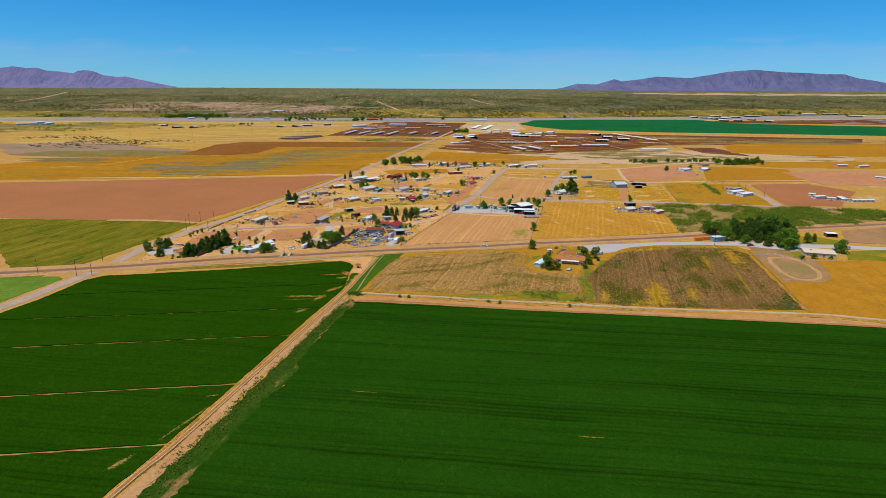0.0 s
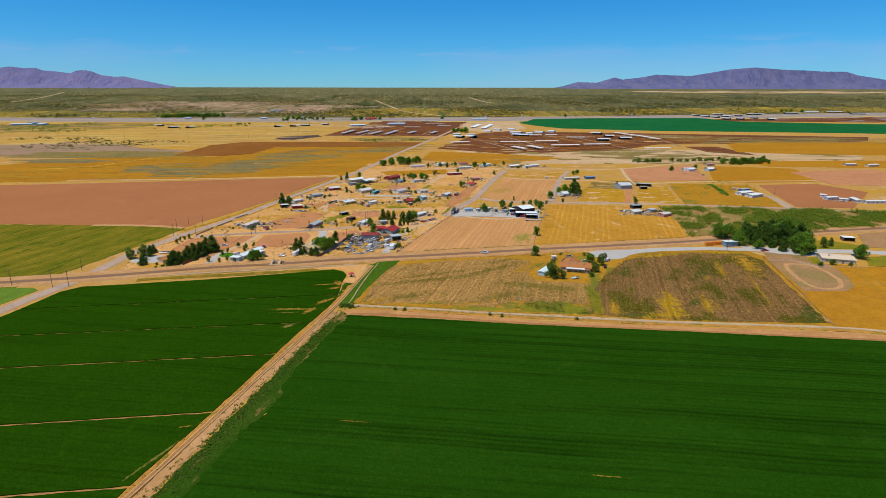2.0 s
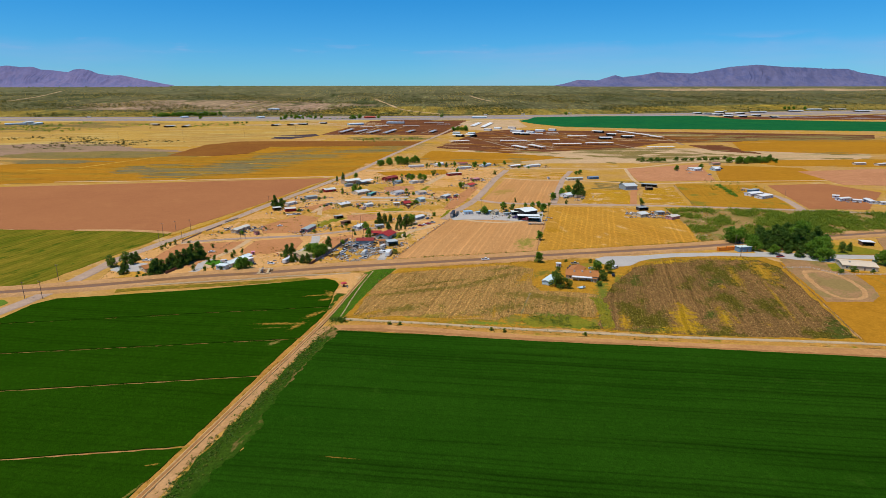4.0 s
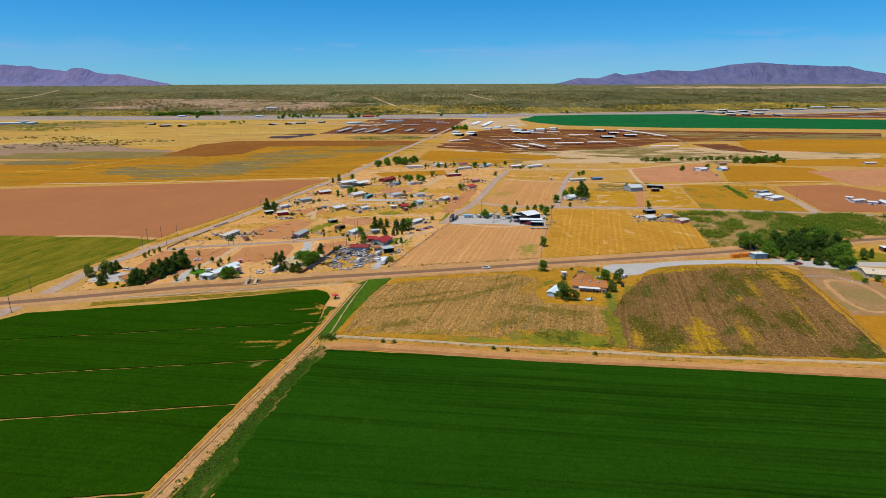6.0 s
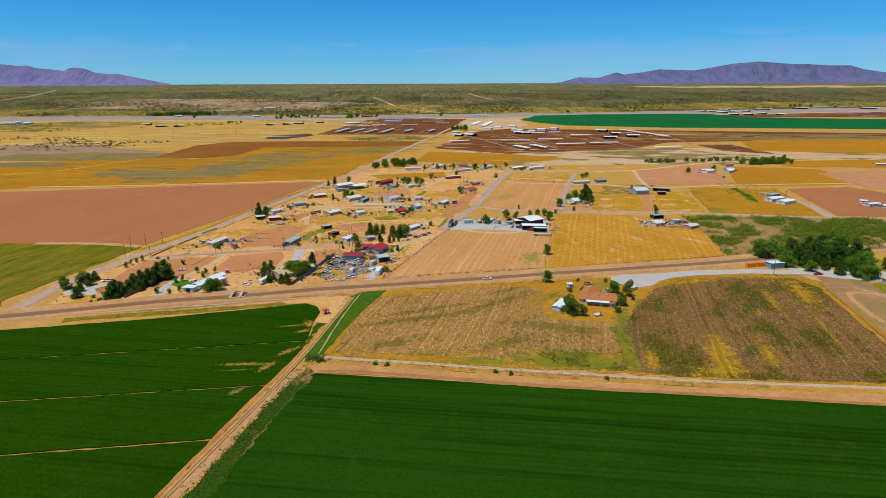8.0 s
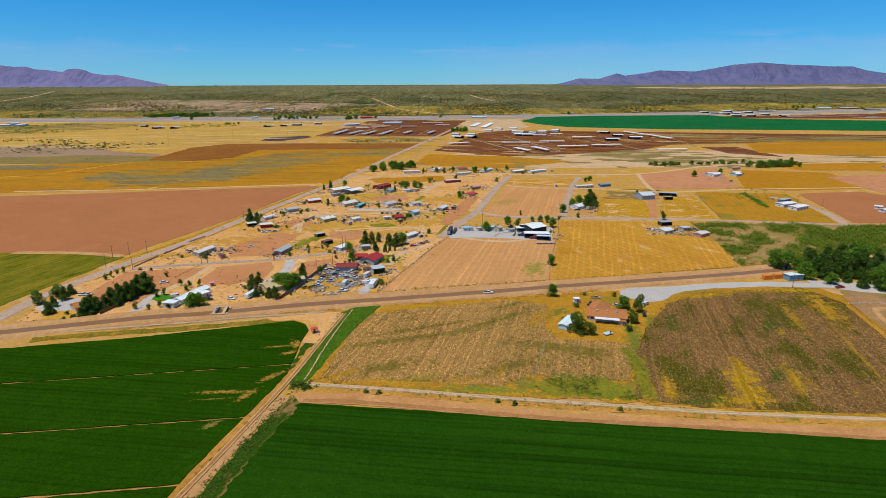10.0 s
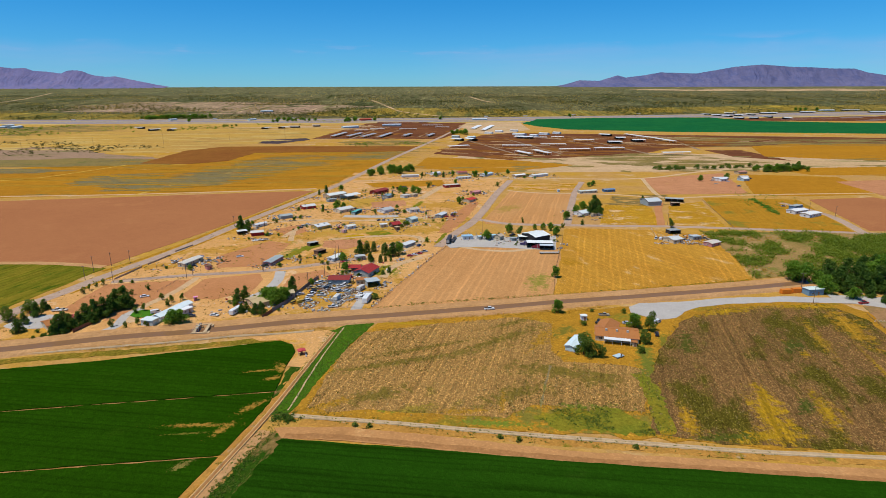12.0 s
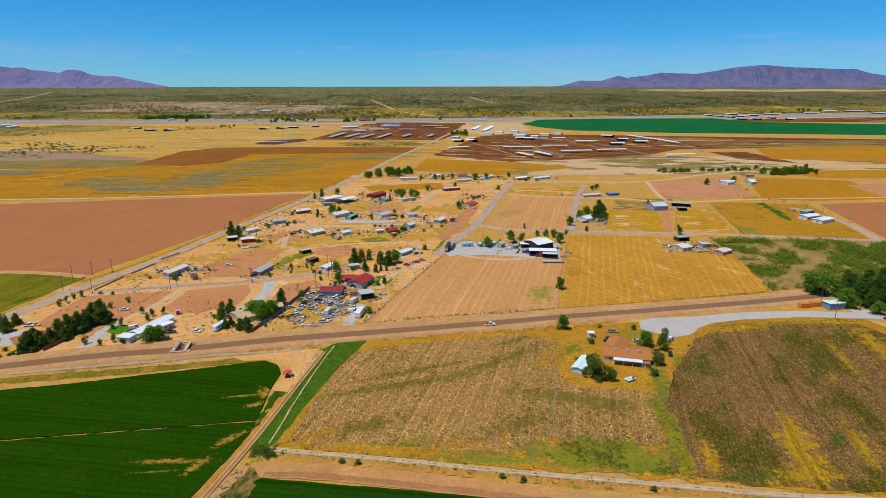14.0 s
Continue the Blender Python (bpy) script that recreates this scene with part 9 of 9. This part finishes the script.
fence([(-59.7, 420.0), (-45.1, 425.8), (-32.9, 421.4)], 1.3, "wire fence in front of the scrap yard", 4.0, M_STEEL)
fence([(229.1, 413.3), (212.2, 342.2), (198.1, 289.0)], 1.2, "thin wire fence between fields", 6.0)
fence([(226.5, 404.1), (244.0, 404.4), (253.2, 390.1), (284.6, 389.2)], 1.3, "white rail fence round the ranch house", 5.0, M_TRIM)
fence([(109.4, 616.5), (100.3, 567.5), (80.0, 489.4), (70.7, 444.2)], 1.2, "thin wire fence between fields", 6.0)
fence([(182.7, 604.8), (175.5, 567.2), (212.6, 551.8)], 1.3, "wire fence round the cluttered lot", 5.0, M_STEEL)
fence([(282.5, 736.3), (253.6, 606.3)], 1.2, "thin wire fence between paddocks", 6.0)


# ---- canal gate, pump and clutter ----
def canal_gate(at, rz):
    x, y = at
    o = thing("canal_gate", x, y, 0.0, rz, "concrete check gate with steel frame across canal", "canal gate")
    for s in (-1, 1):
        part("abutment", box(bmesh.new(), 0, s * 5.2, 0.8, 7.5, 1.0, 1.6), M_CONC, o)
        part("wing_wall", box(bmesh.new(), 4.2, s * 4.4, 0.7, 1.0, 2.6, 1.3), M_CONC, o)
    for X in (-2.6, 2.6):
        part("deck", box(bmesh.new(), X, 0, 1.55, 1.4, 10.4, 0.25), M_CONC, o)
    part("gate_leaf", box(bmesh.new(), -1.3, 0, 0.9, 0.15, 9.2, 1.2), M_RUST, o)
    for Y in (-3, 0, 3):
        for X in (-1.6, -0.6):
            part("hoist_post", box(bmesh.new(), X, Y, 2.0, 0.2, 0.2, 2.4), M_STEEL, o)
        part("hoist_wheel", cyl(bmesh.new(), -1.1, Y, 3.0, 3.15, 0.5, 0.5, 12), M_STEEL, o)
    part("rail", box(bmesh.new(), -3.2, 0, 2.6, 0.08, 10.4, 0.08), M_STEEL, o)
    return o


canal_gate((-112.0, 394.9), 8)


def pump_station(at, rz):
    x, y = at
    o = thing("pump_station", x, y, 0.05, rz, "red-roofed irrigation pump stand on bare dirt", "pump")
    part("roof", tapered(bmesh.new(), [(-1.8, 2.2), (1.8, 2.2), (1.7, 2.4), (0, 2.75), (-1.7, 2.4)], 1.5), paint("pump_roof", (0.5, 0.05, 0.05)), o)
    for X in (-1.5, 1.5):
        for Y in (-1.2, 1.2):
            part("post", box(bmesh.new(), X, Y, 1.1, 0.12, 0.12, 2.2), M_STEEL, o)
    part("motor", cyl(bmesh.new(), 0, 0, 0.2, 1.5, 0.55, 0.5, 12), M_RUST, o)
    part("pipe", box(bmesh.new(), 1.6, -1.8, 0.4, 0.5, 3.0, 0.5), M_STEEL, o)
    part("slab", box(bmesh.new(), 0, 0, 0.1, 3.4, 2.8, 0.2), M_CONC, o)
    return o


pump_station((-56.4, 368.5), 20)


def scrap_heap(at, r, seed, label, pieces=16):
    """A heap of bent sheets, pipes and boxes."""
    rng = random.Random(seed)
    x, y = at
    o = thing("scrap_heap", x, y, 0.03, 0, label, "scrap", "scrap heaps")
    mats = (M_STEEL, M_RUST, M_STEEL, M_WOOD, paint("scrap_blue", (0.28, 0.33, 0.36)), paint("scrap_white", (0.60, 0.58, 0.54)))
    for k in range(pieces):
        a, q = rng.uniform(0, 6.28), r * rng.random() ** 0.6
        sz = (rng.uniform(0.4, 1.7), rng.uniform(0.25, 0.8), rng.uniform(0.1, 0.7))
        bm = box(bmesh.new(), 0, 0, sz[2] / 2, *sz)
        nm = "sheet" if sz[2] < 0.25 else ("crate" if sz[0] < 1.2 else "panel")
        b = part(nm, bm, mats[rng.randrange(6)], o)
        b.matrix_basis = pose(q * math.cos(a), q * math.sin(a), max(0.0, (1 - q / r) * 0.5), rng.uniform(-8, 8), rng.uniform(-8, 8), rng.uniform(0, 180))
    return o


for k, px in enumerate(((-62.8, 447.1), (-59.1, 441.3), (-56.1, 437.3), (-53.3, 434.9), (-51.0, 438.8), (-48.8, 434.9), (-47.8, 441.2), (-47.3, 447.0), (-62.7, 453.9), (-65.4, 450.5), (-49.8, 447.0), (-51.0, 432.6))):
    scrap_heap(px, 3.6, k, "heap of scrap metal, boards and white goods")
for k, px in enumerate(((-43.6, 438.0), (-43.9, 454.8), (-48.1, 453.9), (-51.3, 453.9), (-64.1, 432.6), (-65.2, 428.8), (-66.8, 425.8), (-65.0, 460.2))):
    scrap_heap(px, 3.0, 30 + k, "heap of scrap metal, boards and white goods")
for k, px in enumerate(((-31.5, 457.4), (-29.4, 461.9), (-27.4, 467.5), (-154.7, 507.1), (-153.8, 515.6), (-151.0, 521.8), (-171.6, 512.0), (-94.5, 515.4), (-24.1, 515.1), (-21.7, 517.6))):
    scrap_heap(px, 3.0, 60 + k, "pile of boards and junk on a dirt lot")
for k, px in enumerate(((-118.4, 655.5), (-125.0, 655.5), (-129.5, 653.3), (-73.9, 631.5), (-14.2, 676.0), (-7.6, 683.3), (-32.3, 625.2), (-41.0, 617.3), (143.9, 640.8), (152.2, 649.5))):
    scrap_heap(px, 3.2, 90 + k, "pile of boards and junk on a dirt lot")
for k, px in enumerate(((191.9, 557.9), (196.2, 556.3), (201.8, 557.8), (176.2, 557.9), (203.9, 553.3), (346.2, 841.3), (94.9, 545.1), (99.4, 555.3), (172.6, 559.5))):
    scrap_heap(px, 3.2, 120 + k, "pile of boards and junk beside sheds")
for k, px in enumerate(((418.2, 633.7), (422.3, 630.3), (429.0, 627.1), (443.6, 637.8), (444.7, 620.8), (241.4, 450.8), (246.5, 447.2), (259.6, 454.8), (266.8, 451.3))):
    scrap_heap(px, 3.2, 150 + k, "pile of boards and junk beside trailers")

# round lawn by the white house
plot("lawn", [(-158.1, 414.7), (-159.0, 420.3), (-156.0, 423.1), (-151.4, 423.1), (-147.6, 420.3), (-146.5, 416.1), (-148.6, 412.7), (-153.3, 412.0)], M_LAWN, 0.09, "round watered green lawn", "lawn", jit=0.3, step=2)
# centre-pivot sprinkler over the green circle
(x0, y0), (x1, y1) = (574.7, 2122.4), (865.2, 2213.6)
o = thing("pivot_sprinkler", x0, y0, 0.1, math.degrees(math.atan2(y1 - y0, x1 - x0)), "long pale centre-pivot sprinkler over the crop", "sprinkler")
PL = math.hypot(x1 - x0, y1 - y0)
part("pipe", box(bmesh.new(), PL / 2, 0, 3.6, PL, 0.35, 0.35), M_TRIM, o)
for k in range(8):
    X = PL * (k + 0.5) / 8
    tw = part("tower", tapered(bmesh.new(), [(X - 1.8, 0.5), (X + 1.8, 0.5), (X + 0.2, 3.6), (X - 0.2, 3.6)], 0.1), M_TRIM, o)
    for s in (-1, 1):
        wheel_at(o, X + s * 1.8, 0, 0.6, 0.3)


# ---- clutter round the village houses ----
rng = random.Random(77)
HOMES = [q for q in YARDS if -300 < q[0] < 170 and 430 < q[1] < 1000]
for k, (x, y, L, W) in enumerate(HOMES):
    r = (L + W) / 4 + 3
    for j in range(4):
        a = rng.uniform(0, 6.28)
        d = r + rng.uniform(1, 14)
        tree((x + d * math.cos(a), y + d * math.sin(a)), rng.uniform(1.4, 3.4), "bush", "in a village yard", 1.1)
    for j in range(2):
        a = rng.uniform(0, 6.28)
        d = r + rng.uniform(2, 12)
        tree((x + d * math.cos(a), y + d * math.sin(a)), rng.uniform(2.2, 4.6), ("dusty", "broadleaf")[(k + j) % 2], "in a village yard", 1.2)
    a = rng.uniform(0, 6.28)
    d = r + rng.uniform(2, 8)
    scrap_heap((x + d * math.cos(a), y + d * math.sin(a)), 3.6, 200 + k, "yard clutter of boards, crates and sheets", 8)
    if k % 2 == 0:
        a = rng.uniform(0, 6.28)
        c, w = COLOURS[rng.randrange(5)]
        car((x + (r + 3) * math.cos(a), y + (r + 3) * math.sin(a)), rng.uniform(0, 180), ("sedan", "pickup", "suv")[k % 3], c, w, "parked beside a village house")
    if k % 2 == 0:
        e = Vector((math.cos(radians(-14.6)), math.sin(radians(-14.6)), 0))
        n = Vector((-e.y, e.x, 0))
        p0 = Vector((x, y, 0)) + n * (r + 5) * (1 if k % 4 else -1) - e * 16
        p1 = p0 + e * 34
        fence([(p0.x, p0.y), (p1.x, p1.y)], 1.4, "thin fence along a village lot", 6.0, M_WOOD, False, 1)

# ---- small litter ----
rng = random.Random(91)
bits = []
for x, y, L, W in HOMES:
    for g in range(8):
        a, d = rng.uniform(0, 6.28), (L + W) / 4 + rng.uniform(1, 17)
        gx, gy = x + d * math.cos(a), y + d * math.sin(a)
        for j in range(rng.randrange(5, 16)):
            bits.append((gx + rng.gauss(0, 3.0), gy + rng.gauss(0, 2.2), rng.uniform(0.5, 1.2)))
litter("yard_litter", bits, "loose boards, drums and boxes about the yards", 5)
SCRAP = [(-74.0, 431.1), (-70.5, 447.1), (-66.0, 469.6), (-49.8, 471.5), (-40.2, 455.6), (-39.3, 441.2), (-45.1, 425.8), (-55.5, 420.0), (-65.0, 418.6)]
litter("yard_litter", spots_in(SCRAP, 420, 51, 0.5, 1.2, 0.06), "loose scrap metal strewn over the scrap yard", 6)
litter("yard_litter", spots_along([(-32.3, 427.2), (-21.9, 457.4), (-9.5, 497.4), (4.4, 541.2)], 80, 52, 0.9, 0.4, 1.0), "junk strewn along the field fence", 7)
litter("yard_litter", spots_in([(180.7, 586.9), (227.5, 583.3), (217.5, 557.8), (170.9, 555.0)], 160, 53, 0.5, 1.2), "junk about the cluttered lot", 8)
litter("yard_litter", spots_in([(12.9, 593.0), (100.1, 592.5), (91.3, 558.3), (14.8, 567.9)], 120, 54, 0.5, 1.2), "pallets and drums about the truck yard", 9)
scatter("weeds", [(x + rng.gauss(0, 14), y + rng.gauss(0, 11), rng.uniform(0.4, 1.1)) for x, y, L, W in HOMES for _ in range(16)], 1.1, M_BRUSH, "low green weeds about the yards", "weeds", 9, 0.3, 61, 0.6, 0.8)
scatter("weeds", spots_in(VILLAGE, 2600, 66, 0.4, 1.2, 0.045), 1.1, M_OLIVE, "olive and brown weeds on village lots", "weeds", 7, 0.3, 66, 0.5, 1.2)
scatter("dry_grass", spots_in(VILLAGE, 3500, 62, 0.4, 1.2, 0.02), 1.0, M_DRYTUFT, "tufts of dry yellow grass on village lots", "grass", 5, 0.3, 62, 0.5, 0.8)
scatter("far_trees", [(rng.uniform(-4300, -1300), rng.uniform(4800, 5040), rng.uniform(0.5, 1.3)) for _ in range(150)], 11.0, M_LEAF2, "far dark trees along the horizon", "trees", 10, 0.32, 63, 0.8, 0.3)
